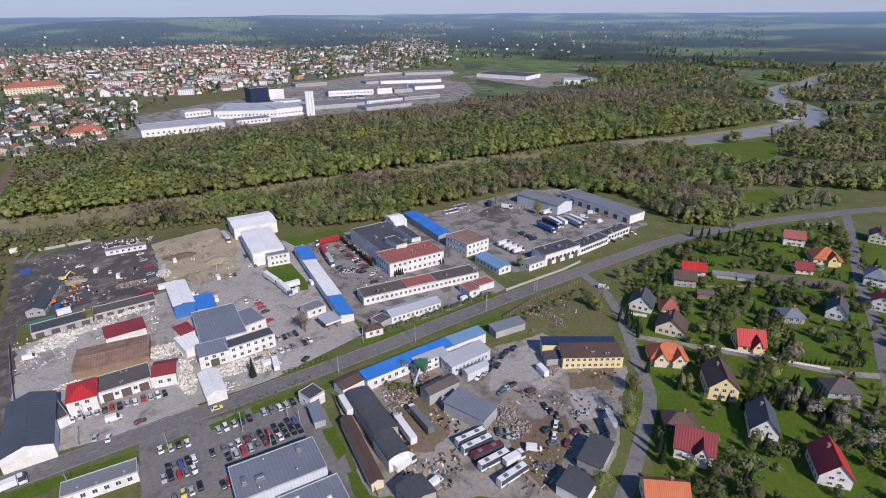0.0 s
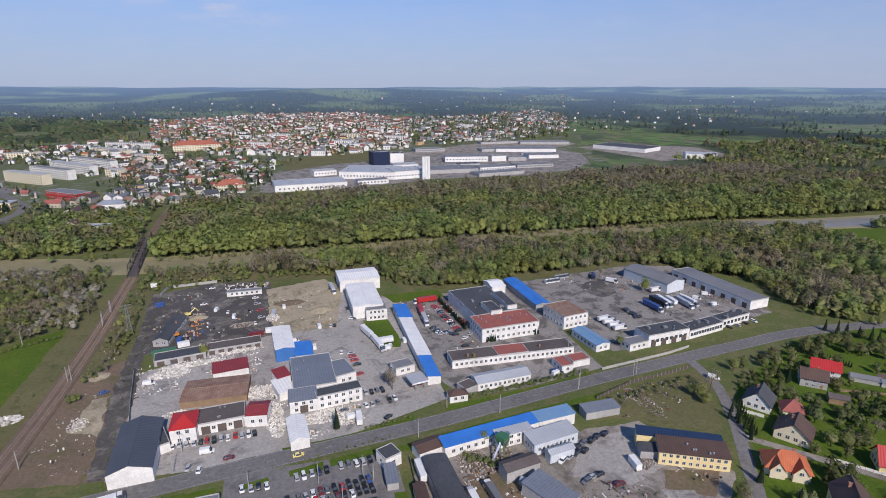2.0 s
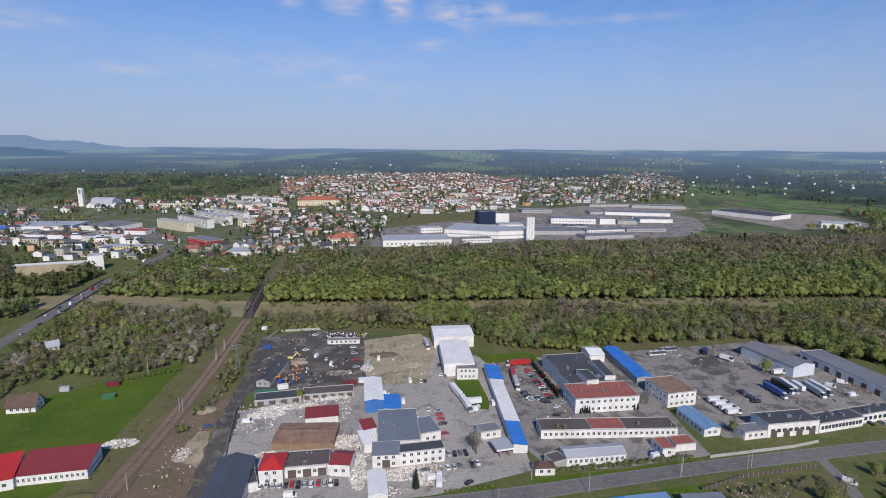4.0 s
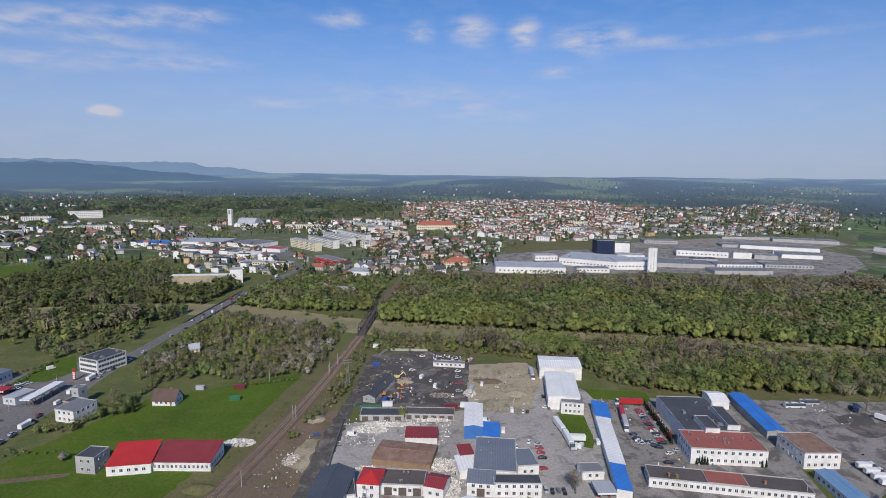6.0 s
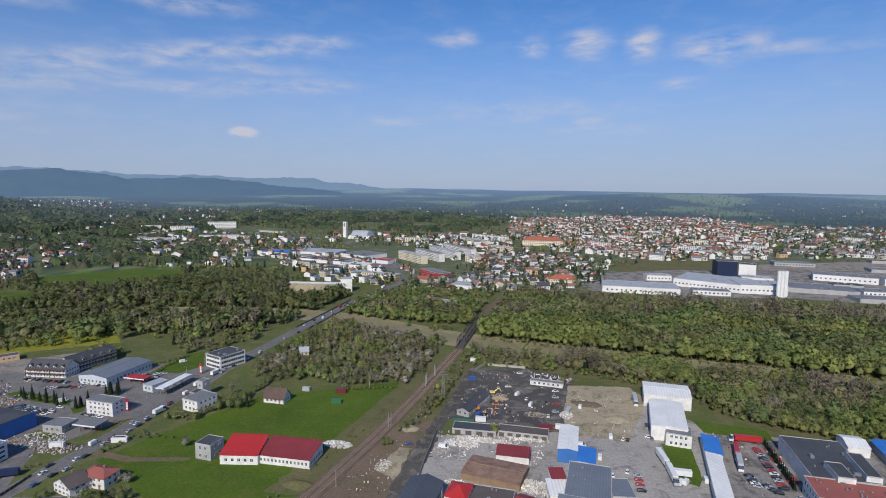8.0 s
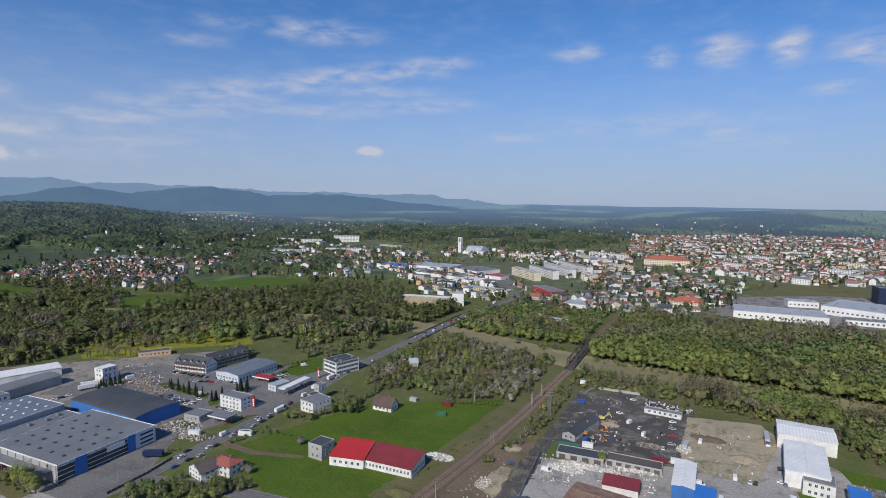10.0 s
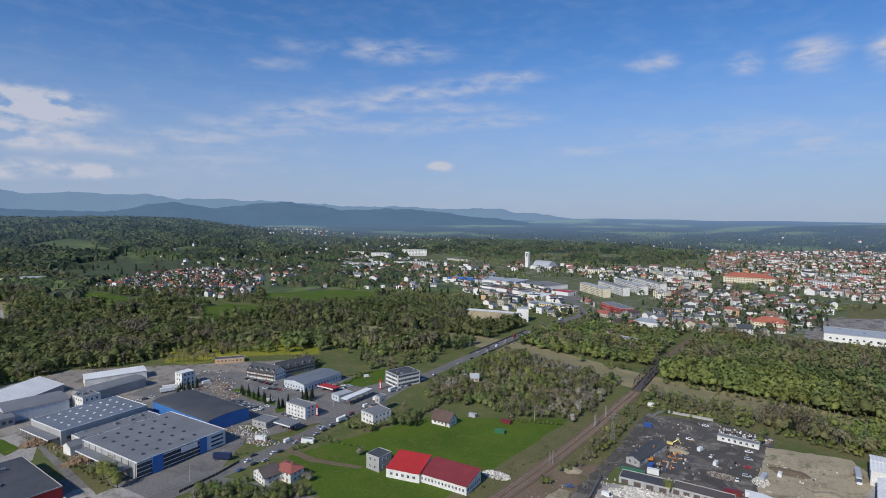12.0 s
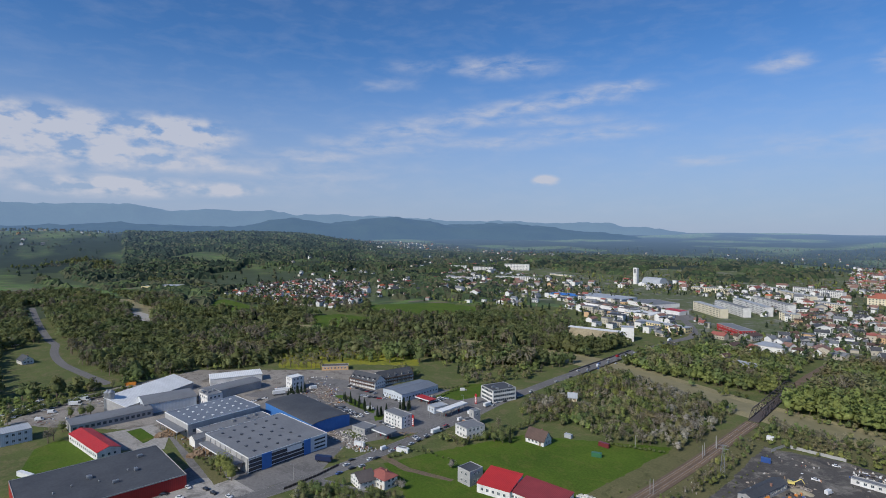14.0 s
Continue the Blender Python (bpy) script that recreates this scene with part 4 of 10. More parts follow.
def leaf_tris(rng, base, rad, ht, n, conifer=False, twiggy=False):
    """Ragged leaf clumps for many crowns at once; base (k,3), rad (k,), ht (k,). A crown is several boughs, each with its own round of leaves."""
    k = len(base)
    R, H = rad[:, None], ht[:, None]
    p = np.empty((k, n, 3))
    if conifer:
        s = rng.random((k, n)) ** 0.7
        a = rng.random((k, n)) * 6.283
        rr = R * (1.02 - s) * (0.7 + 0.4 * rng.random((k, n)))
        p[..., 0], p[..., 1], p[..., 2] = np.cos(a) * rr, np.sin(a) * rr, H * (0.08 + 0.92 * s)
        d = np.stack([np.cos(a), np.sin(a), np.full_like(a, 0.5)], -1)
    else:
        b = 5 if n < 60 else 8
        # boughs: round the stem at uneven heights, one near the top
        ba = rng.random((k, b)) * 6.283
        br = rng.uniform(0.25, 0.72, (k, b))
        bz = rng.uniform(0.34, 0.78, (k, b))
        br[:, 0], bz[:, 0] = 0.12, 0.80
        bs = rng.uniform(0.34, 0.62, (k, b))
        which = rng.integers(0, b, (k, n))
        row = np.arange(k)[:, None]
        A, Br, Bz, Bs = ba[row, which], br[row, which], bz[row, which], bs[row, which]
        d = rng.normal(size=(k, n, 3))
        d[..., 2] = np.abs(d[..., 2]) - 0.8 * (rng.random((k, n)) < 0.35)
        d /= np.linalg.norm(d, axis=2, keepdims=True)
        q = 0.65 + 0.5 * rng.random((k, n))
        p[..., 0] = R * (Br * np.cos(A) + d[..., 0] * Bs * q)
        p[..., 1] = R * (Br * np.sin(A) + d[..., 1] * Bs * q)
        p[..., 2] = np.maximum(H * (Bz + d[..., 2] * Bs * 0.42 * q), 0.06 * H)
        whole = np.stack([p[..., 0] / R, p[..., 1] / R, (p[..., 2] - 0.45 * H) / (0.5 * H)], -1)
        d = 0.5 * d + 0.5 * whole + np.array([0, 0, 0.38])
        d /= np.linalg.norm(d, axis=2, keepdims=True) + 1e-9
    p += base[:, None, :]
    nr = d + 0.4 * rng.normal(size=d.shape)
    nr /= np.linalg.norm(nr, axis=2, keepdims=True)
    up = rng.normal(size=d.shape)
    if twiggy:
        up = np.array([0, 0, 1.0]) + 0.45 * up
    u = np.cross(nr, up)
    u /= np.linalg.norm(u, axis=2, keepdims=True) + 1e-9
    w = np.cross(nr, u)
    if twiggy:
        u, w = -u, -w
    sz = (R * math.sqrt(3.4 / max(n, 16)) * (0.45 + 0.6 * rng.random((k, n))))[..., None]
    c = []
    for sx, sy in ((-1.1, -0.75), (1.15, -0.6), (0.05, 1.3)):
        j = 0.7 + 0.6 * rng.random((k, n, 1))
        c.append(p + (u * sx * (0.42 if twiggy else 1.0) + w * sy * (1.7 if twiggy else 1.0)) * sz * j)
    out = np.stack(c, 2).reshape(-1, 3, 3)
    # shading follows the round of the bough more than each leaf
    soft = d + 0.42 * nr
    soft = np.repeat((soft / np.linalg.norm(soft, axis=2, keepdims=True)).reshape(-1, 1, 3), 3, axis=1)
    if conifer:
        # the dense heart of a conifer: a six-sided cone
        ang = np.arange(7) * 1.0472
        ring = np.stack([np.cos(ang), np.sin(ang)], -1)
        tri, tn = [], []
        for i in range(6):
            c3 = np.zeros((k, 3, 3))
            for j in (0, 1):
                c3[:, j, :2], c3[:, j, 2] = ring[i + j] * 0.72 * rad[:, None], 0.08 * ht
            c3[:, 2, 2] = 0.95 * ht
            tri.append(c3 + base[:, None, :])
            mid = np.append((ring[i] + ring[i + 1]) / 2, 0.35)
            tn.append(np.broadcast_to(mid, (k, 3, 3)))
        return np.concatenate([out] + tri), np.concatenate([soft] + tn)
    if twiggy:
        return out, soft
    # a lumpy inner mass, so that no ground shows through the heart of the crown
    cb, fc = crown_core(n >= 100)
    core = cb[None] * np.stack([rad, rad, ht * 0.42], -1)[:, None, :] * rng.uniform(0.42, 0.82, (k, len(cb), 1))
    core += base[:, None, :] + np.stack([0 * ht, 0 * ht, ht * 0.46], -1)[:, None, :]
    cn = cb + np.array([0, 0, 0.15])
    cn = np.broadcast_to(cn[None], (k, len(cb), 3))
    return np.concatenate([out, core[:, fc].reshape(-1, 3, 3)]), np.concatenate([soft, cn[:, fc].reshape(-1, 3, 3)])


def crown_core(fine):
    """Points and triangles of a round form, open below."""
    m, rows = (7, ((-0.62, 0.75), (0.05, 1.0), (0.62, 0.76))) if fine else (5, ((-0.5, 0.9), (0.45, 0.9)))
    v = [(r * math.cos(6.283 * (i + 0.5 * j) / m), r * math.sin(6.283 * (i + 0.5 * j) / m), z) for j, (z, r) in enumerate(rows) for i in range(m)] + [(0, 0, 1.0)]
    f = []
    for j in range(len(rows) - 1):
        for i in range(m):
            a, b, c, e = j * m + i, j * m + (i + 1) % m, (j + 1) * m + i, (j + 1) * m + (i + 1) % m
            f += [(a, b, c), (b, e, c)]
    o = (len(rows) - 1) * m
    f += [(o + i, o + (i + 1) % m, o + m) for i in range(m)]
    return np.array(v), np.array(f)


def trunk_tris(base, rad, ht):
    out = []
    r = 0.035 * ht
    for i in range(3):
        a, b = 2.094 * i, 2.094 * (i + 1)
        c = []
        for ang, top in ((a, 0), (b, 0), (b, 1), (a, 1)):
            rr = r * (0.35 if top else 1)
            c.append(base + np.stack([np.cos(ang) * rr, np.sin(ang) * rr, ht * 0.75 * top - 0.2 * (1 - top)], -1))
        out.append(np.stack(c, 1))
    return split_quads(np.concatenate(out))


def wood(name, label, seed, spacing, height, mix, poly, n=36, clear=None, leaves=None, tilt=(0, 0)):
    """A stand of trees on a polygon. mix: share of each leaf kind; tilt: how the later kinds gather along x and y."""
    rng = np.random.default_rng(seed)
    xs, ys = [p[0] for p in poly], [p[1] for p in poly]
    gx, gy = np.meshgrid(np.arange(min(xs), max(xs), spacing), np.arange(min(ys), max(ys), spacing))
    pts = np.stack([gx.ravel(), gy.ravel()], -1) + rng.uniform(-0.5, 0.5, (gx.size, 2)) * spacing
    near = [q for q in CLEARINGS if max(p[0] for p in q) > min(xs) and min(p[0] for p in q) < max(xs) and max(p[1] for p in q) > min(ys) and min(p[1] for p in q) < max(ys)]
    keep = [i for i, (x, y) in enumerate(pts) if inside(x, y, poly) and not (clear and clear(x, y)) and not any(inside(x, y, q) for q in near)]
    pts = pts[keep]
    if FOOT and len(pts):
        ft = np.array(FOOT)
        pts = pts[(np.hypot(pts[:, None, 0] - ft[None, :, 0], pts[:, None, 1] - ft[None, :, 1]) > ft[None, :, 2]).all(axis=1)]
    k = len(pts)
    base = np.array([(x, y, terrain(x, y)) for x, y in pts]).reshape(-1, 3)
    swell = np.array([1 + 0.42 * noise.noise((x / 34, y / 34, seed + 0.3)) for x, y in pts])
    ht = height * swell * rng.uniform(0.55, 1.2, k)
    rad = np.minimum(ht * rng.uniform(0.30, 0.56, k), spacing * 1.05)
    val = np.array([noise.noise((x / 60, y / 60, seed)) * 0.75 for x, y in pts]) + rng.uniform(-0.30, 0.30, k) + pts[:, 0] * tilt[0] + pts[:, 1] * tilt[1]
    order = np.argsort(np.argsort(val)) / max(1, k)
    cum = np.cumsum(mix) / sum(mix)
    kind = np.searchsorted(cum, order)
    kind = np.minimum(kind, len(mix) - 1)
    co, sl, nm = [], [], []
    for kd in range(len(mix)):
        sel = kind == kd
        if not sel.any():
            continue
        q, w = leaf_tris(rng, base[sel], rad[sel] * (0.75 if kd == 4 else 1), ht[sel], n, kd == 4, kd == 3)
        co.append(q)
        nm.append(w)
        sl.append(np.full(len(q), kd))
    q = trunk_tris(base, rad, ht)
    co.append(q)
    nm.append(np.repeat(np.cross(q[:, 1] - q[:, 0], q[:, 2] - q[:, 0])[:, None, :] + 1e-6, 3, axis=1))
    sl.append(np.full(len(q), 6))
    ob = new(name, tris_mesh(name, np.concatenate(co), leaves or LEAVES, np.concatenate(sl), np.concatenate(nm)))
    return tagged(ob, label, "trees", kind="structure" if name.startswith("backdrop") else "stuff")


def canopy_sheet(name, label, seed, step, height, mix, poly, clear=None, leaves=None):
    """Closed canopy of a far wood: a lumpy sheet of crown tops that falls to the ground at its rim."""
    rng = np.random.default_rng(seed)
    xs, ys = [p[0] for p in poly], [p[1] for p in poly]
    nx, ny = int((max(xs) - min(xs)) / step) + 2, int((max(ys) - min(ys)) / step) + 2
    at, grow = np.zeros((nx, ny, 3)), np.zeros((nx, ny), bool)
    tone = np.zeros((nx, ny))
    for i in range(nx):
        for j in range(ny):
            x, y = min(xs) + (i - 0.5 + rng.uniform(-0.4, 0.4)) * step, min(ys) + (j - 0.5 + rng.uniform(-0.4, 0.4)) * step
            grow[i, j] = inside(x, y, poly) and not (clear and clear(x, y))
            top = height * (0.55 + 0.75 * rng.random() ** 1.5) * (1 + 0.35 * noise.noise((x / 45, y / 45, seed))) if grow[i, j] else -1.0
            at[i, j] = x, y, terrain(x, y) + top
            tone[i, j] = noise.noise((x / 70, y / 70, seed + 2.0)) + rng.uniform(-0.35, 0.35)
    cut = np.quantile(tone[grow], np.cumsum(mix)[:-1] / sum(mix))
    co, sl = [], []
    for i in range(nx - 1):
        for j in range(ny - 1):
            if grow[i:i + 2, j:j + 2].any():
                a, b, c, d = at[i, j], at[i + 1, j], at[i + 1, j + 1], at[i, j + 1]
                co += [(a, b, c), (a, c, d)] if (i + j) % 2 else [(a, b, d), (b, c, d)]
                sl += [int(np.searchsorted(cut, tone[i, j])), int(np.searchsorted(cut, tone[i + 1, j + 1]))]
    ob = new(name, tris_mesh(name, np.array(co), leaves or LEAVES, np.array(sl)))
    return tagged(ob, label, "trees", kind="structure" if name.startswith("backdrop") else "stuff")


def near_line(line, dist):
    A = np.array(line)

    def test(x, y):
        return bool((np.hypot(A[:, 0] - x, A[:, 1] - y) < dist).any())
    return test


def any_of(*fs):
    return lambda x, y: any(f(x, y) for f in fs)


off_river, off_rail, off_west = near_line(RIVER, 17), near_line(RAIL + RAIL_N, 10), near_line(CURVE + WEST + [(-228, y) for y in range(480, 600, 10)] + TOWN_ROAD, 13)
clear_all = any_of(off_river, off_rail, off_west)

# ---- ground cover ----
patch('yard_west', 'grey concrete works yard beside the railway', 0.03, 'concrete_yard', (-49, 278), (19, 301), (32, 298), (21, 185), (-47, 197), (-46, 227), (-44, 255))
patch('yard_centre', 'grey asphalt factory yard beside the main road', 0.032, 'concrete_yard', (20, 317), (74, 364), (102, 328), (90, 202), (25, 188), (19, 189))
patch('coal_yard', 'black cinder storage yard with machines', 0.034, 'cinder', (-45, 396), (-8, 405), (28, 395), (24, 300), (-48, 301), (-48, 320))
patch('sand_lot', 'bare sandy building lot', 0.036, 'sand', (24, 377), (65, 385), (74, 364), (58, 298), (22, 300))
patch('yard_east', 'worn grey factory yard and car park', 0.033, 'worn_yard', (102, 328), (190, 320), (176, 216), (174, 199), (127, 197), (98, 200), (93, 216))
patch('depot_yard', 'worn grey lorry depot yard with dark patches', 0.031, 'worn_yard', (192, 325), (299, 327), (327, 312), (319, 218), (225, 208), (190, 212), (193, 288))
patch('lawn_patch', 'mown green lawn in the factory yard', 0.06, 'lawn', (74, 301), (89, 300), (88, 267), (85, 259), (77, 262))
patch('lawn_patch', 'green grass strip beside the factory', 0.06, 'lawn', (97, 337), (136, 333), (135, 319), (100, 321))
patch('car_park', 'grey asphalt store car park', 0.035, 'asphalt', (-6, 186), (19, 181), (56, 176), (52, 144), (48, 118), (-9, 156))
patch('salvage_yard', 'bare muddy salvage and bus yard', 0.028, 'gravel', (62, 167), (101, 163), (159, 155), (170, 116), (129, 86), (105, 78), (48, 118))
patch('gravel_court', 'pale gravel court behind the sheds', 0.034, 'concrete_yard', (130, 153), (156, 152), (151, 129), (130, 125), (112, 138))
patch('meadow', 'bright green meadow beside the railway', 0.02, 'lawn', (-194, 244), (-172, 304), (-92, 353), (-80, 305), (-91, 206), (-148, 184), (-204, 210))
patch('rail_verge', 'bare brown earth beside the railway', 0.025, 'dirt', (-83, 207), (-74, 285), (-49, 300), (-47, 197))
patch('rail_verge', 'dry scrubby grass beside the railway', 0.024, 'dry_grass', (-76, 278), (-66, 427), (-46, 409), (-49, 285))
patch('rail_verge', 'dry rough grass between meadow and railway', 0.023, 'dry_grass', (-108, 205), (-98, 270), (-92, 330), (-84, 400), (-66, 430), (-72, 340), (-80, 270), (-86, 207))
patch('rail_verge', 'sandy bare earth beside the cinder track', 0.03, 'sand', (-66, 236), (-62, 262), (-55, 262), (-54, 230))
patch('cinder_track', 'black cinder track beside the railway', 0.05, 'cinder', (-53, 199), (-54, 268), (-51, 320), (-49, 397), (-42, 396), (-45, 304), (-44, 255), (-46, 197))
patch('retail_yard', 'grey asphalt retail and petrol station yards', 0.03, 'asphalt', (-356, 203), (-358, 265), (-310, 313), (-248, 374), (-227, 395), (-214, 292), (-241, 209), (-219, 175), (-225, 150), (-225, 131), (-260, 97), (-279, 127), (-266, 172))
patch('works_yard', 'pale gravel works yard', 0.028, 'gravel', (-442, 64), (-473, 103), (-483, 140), (-494, 221), (-413, 302), (-359, 356), (-301, 299), (-358, 265), (-356, 203), (-342, 151), (-391, 103))
patch('works_court', 'pale concrete court between the works halls', 0.034, 'concrete_yard', (-373, 108), (-367, 138), (-339, 139), (-317, 128), (-336, 106))
patch('works_court', 'grey yard behind the stores', 0.031, 'asphalt', (-353, 140), (-346, 159), (-262, 159), (-240, 145), (-268, 127))
patch('lawn_patch', 'green lawn between the works buildings', 0.05, 'lawn', (-366, 121), (-366, 130), (-341, 131), (-336, 122))
patch('store_court', 'pale concrete car park of the store', 0.033, 'concrete_yard', (-254, 103), (-262, 125), (-254, 139), (-226, 141), (-221, 135))
patch('allotment_soil', 'tilled brown garden plot', 0.04, 'field_soil', (299, 144), (333, 99), (318, 93), (303, 120), (286, 139))
patch('garden_lawn', 'mixed garden grass round the houses', 0.012, 'lawn', (221, 160), (292, 184), (365, 182), (422, 142), (415, 110), (181, 27), (125, 65), (155, 104), (187, 120), (200, 140))
patch('garden_lawn', 'bright mown garden lawns between the houses', 0.022, 'lawn', (266, 141), (294, 122), (275, 109), (286, 78), (252, 60), (229, 81), (213, 113), (229, 126))
patch('garden_lawn', 'bright mown garden lawn', 0.022, 'lawn', (192, 71), (201, 57), (161, 40), (128, 63), (161, 64))
patch('field_green', 'bright green field beyond the gardens', 0.02, 'lawn', (552, 349), (654, 309), (622, 274), (506, 254), (513, 270), (514, 314))
patch('field_green', 'small green meadow among the thickets', 0.02, 'lawn', (436, 218), (473, 214), (449, 190), (401, 187), (404, 200))
patch('yellow_meadow', 'yellow-green flowering meadow behind the works', 0.03, 'yellow_meadow', (-449, 281), (-531, 331), (-485, 363), (-385, 408), (-355, 384), (-403, 343), (-425, 291))
patch('lawn_patch', 'green lawn strip with conifers beside the car park', 0.05, 'lawn', (-333, 266), (-328, 274), (-280, 266), (-276, 261), (-304, 261))
patch('lawn_patch', 'small green lawn beside the office', 0.05, 'lawn', (-272, 258), (-268, 265), (-261, 257), (-263, 252))
patch('lawn_patch', 'green lawn beside the three-storey office', 0.05, 'lawn', (-273, 325), (-278, 361), (-270, 380), (-246, 349), (-252, 329))
patch('lawn_patch', 'planted green island at the petrol station', 0.05, 'grass', (-263, 224), (-263, 230), (-247, 228), (-247, 221))
patch('field_green', 'bright green playing field at the town edge', 0.05, 'lawn', (-733, 624), (-663, 740), (-572, 740), (-518, 662), (-605, 572), (-656, 562))
patch('field_green', 'bright green field beside the wood', 0.05, 'lawn', (-701, 474), (-686, 522), (-625, 537), (-559, 479), (-608, 429))
patch('field_green', 'green strip field below the settlement', 0.05, 'lawn', (-1003, 396), (-985, 473), (-812, 462), (-786, 419), (-903, 368))
patch('gravel_bank', 'pale gravel bank of the river', 0.05, 'gravel_bar', (-957, 294), (-902, 308), (-770, 270), (-780, 260))
patch('gravel_bank', 'pale gravel bank of the river', 0.05, 'gravel_bar', (-1081, 261), (-1072, 292), (-1018, 277), (-1023, 253))
patch('gravel_bank', 'pale gravel bank of the river', 0.05, 'gravel_bar', (-1567, 273), (-1449, 271), (-1291, 242), (-1425, 247))
patch('meadow', 'green meadow beside the curved lane', 0.03, 'grass', (-717, 99), (-756, 153), (-600, 130), (-498, 144), (-498, 92), (-498, 71))
patch('lawn_patch', 'green lawn of the works office', 0.05, 'lawn', (-374, 72), (-381, 88), (-341, 95), (-321, 101), (-310, 76), (-324, 53))
patch('road_verge', 'green grass verge beside the car park', 0.055, 'lawn', (16, 178), (29, 179), (28, 174), (16, 175))
patch('road_verge', 'green grass verge beside the car park', 0.055, 'lawn', (31, 179), (51, 180), (50, 176), (31, 175))
patch('road_verge', 'small grass island in the car park', 0.055, 'lawn', (-2, 177), (8, 178), (9, 175), (-1, 174))
patch('road_verge', 'green grass verge below the main road', 0.055, 'lawn', (-45, 180), (-46, 182), (-9, 179), (-10, 176), (-38, 175))
patch('road_verge', 'green grass verge of the main road', 0.055, 'grass', (-31, 190), (5, 192), (6, 189), (-31, 187))
patch('road_verge', 'green grass verge of the main road', 0.055, 'lawn', (15, 193), (41, 192), (71, 195), (70, 191), (40, 189), (16, 189))
patch('road_verge', 'green grass verge of the main road', 0.055, 'lawn', (86, 197), (104, 196), (143, 196), (166, 198), (163, 194), (102, 192), (85, 193))
patch('road_verge', 'rough green bank beside the blue store', 0.055, 'lawn', (57, 177), (94, 179), (134, 180), (159, 180), (157, 175), (129, 177), (90, 176), (56, 173))
patch('garden_strip', 'narrow green strip between the sheds', 0.055, 'lawn', (49, 153), (53, 152), (52, 138), (48, 136))
patch('garden_strip', 'narrow green strip beside the long shed', 0.055, 'lawn', (48, 129), (51, 129), (50, 116), (46, 118))
patch('rough_field', 'dry brown waste ground beside the factory', 0.044, 'dry_grass', (95, 910), (190, 990), (330, 1018), (375, 1110), (235, 1150), (110, 1080))
patch('garden_strip', 'bare earth track across the roadside plots', 0.05, 'dirt', (-215, 219), (-188, 217), (-160, 224), (-160, 221), (-188, 212), (-214, 214))
patch('rough_field', 'dry rough grass between the yards and the wood', 0.014, 'dry_grass', (-48, 405), (-8, 408), (26, 398), (66, 386), (104, 378), (112, 348), (140, 332), (192, 328), (300, 330), (330, 312), (336, 330), (200, 345), (130, 362), (112, 402), (30, 428), (-50, 442))
patch('factory_ground', 'grey asphalt ground round the white factory', 0.05, 'worn_yard', (45, 748), (60, 905), (190, 985), (330, 1010), (560, 1075), (690, 1050), (700, 960), (640, 850), (560, 770), (440, 748), (300, 770), (180, 742))
patch('rail_yard', 'pale gravel ground of the goods yard', 0.045, 'gravel', (330, 1015), (360, 1105), (620, 1235), (820, 1215), (800, 1120), (690, 1055), (560, 1080))
patch('gravel_court', 'bare pale ground of the works beyond the wood', 0.045, 'gravel', (770, 800), (760, 1060), (900, 1080), (1010, 960), (960, 800))
patch('car_park', 'grey market car park in the town', 0.05, 'asphalt', (-470, 870), (-560, 1010), (-360, 1040), (-250, 880), (-330, 810))
patch('rough_field', 'rough dry field beside the lane', 0.024, 'dry_grass', (159, 177), (216, 180), (213, 169), (187, 136), (164, 152), (146, 164))
patch('concrete_pad', 'pale concrete slab in the salvage yard', 0.062, 'concrete_yard', (139, 119), (150, 114), (137, 101), (128, 105))
patch('mud_patch', 'dark wet mud in the salvage yard', 0.05, 'dirt', (147, 127), (166, 119), (153, 109), (140, 119))
patch('stain_patch', 'dark oily ground in the lorry depot', 0.05, 'cinder', (232, 303), (256, 310), (249, 282), (235, 278), (230, 287))

# ---- works north of the main road ----
building('warehouse', 'dark sheet-roofed warehouse with a white gable front', -36.9, 207.4, 88.1, 32.3, 15.0, 6, 'white_render', 'roof_anthracite', 'gable', 2.5, win=0)
building('link_building', 'low white flat-roofed link beside the warehouse', -29.6, 215.2, 14.9, 3.9, 17.0, 4, 'white_render', 'roof_dark', 'flat', 2.0)
building('pavilion', 'white corner pavilion with a bright red hipped roof', -20.4, 216.7, -4.5, 9.7, 12.6, 7, 'white_render', 'roof_red', 'hip', 2.5, win=2)
building('shop_building', 'long white shop with a dark flat roof', -6.4, 220.0, -1.4, 18.7, 12.1, 5, 'white_render', 'roof_felt_brown', 'flat', 2.0, win=1, doors=3, vents='cap', nv=4)
building('shop_building', 'white shop end with a maroon pitched roof', 8.3, 216.9, -14.3, 8.6, 10.6, 5.5, 'white_render', 'roof_maroon', 'gable', 1.5, win=1)
building('shed', 'long shed with a rusty sheet roof', -8.4, 244.8, -8.3, 28.1, 18.4, 3.4, 'timber', 'roof_rust', 'gable', 0.9)
building('shed', 'white lorry shed with a maroon roof', -2.0, 264.2, 1.4, 16.4, 10.2, 3.5, 'white_render', 'roof_maroon', 'mono', 0.8)
building('storage_sheds', 'row of low grey concrete sheds', 0.7, 291.9, 0.3, 27.8, 9.1, 3, 'grey_render', 'roof_felt_brown', 'flat', 2.0, doors=6)
building('storage_sheds', 'row of low sheds with a dark roof', -26.2, 289.5, 2.9, 24.5, 9.7, 3, 'grey_render', 'roof_dark', 'flat', 2.0, doors=4)
building('workshop', 'dark-roofed workshop with a pale front in the coal yard', -33.0, 324.4, 76.0, 33.5, 8.0, 3.6, 'grey_render', 'roof_dark', 'gable', 1.6, win=1, vents='chimney cap', nv=2)
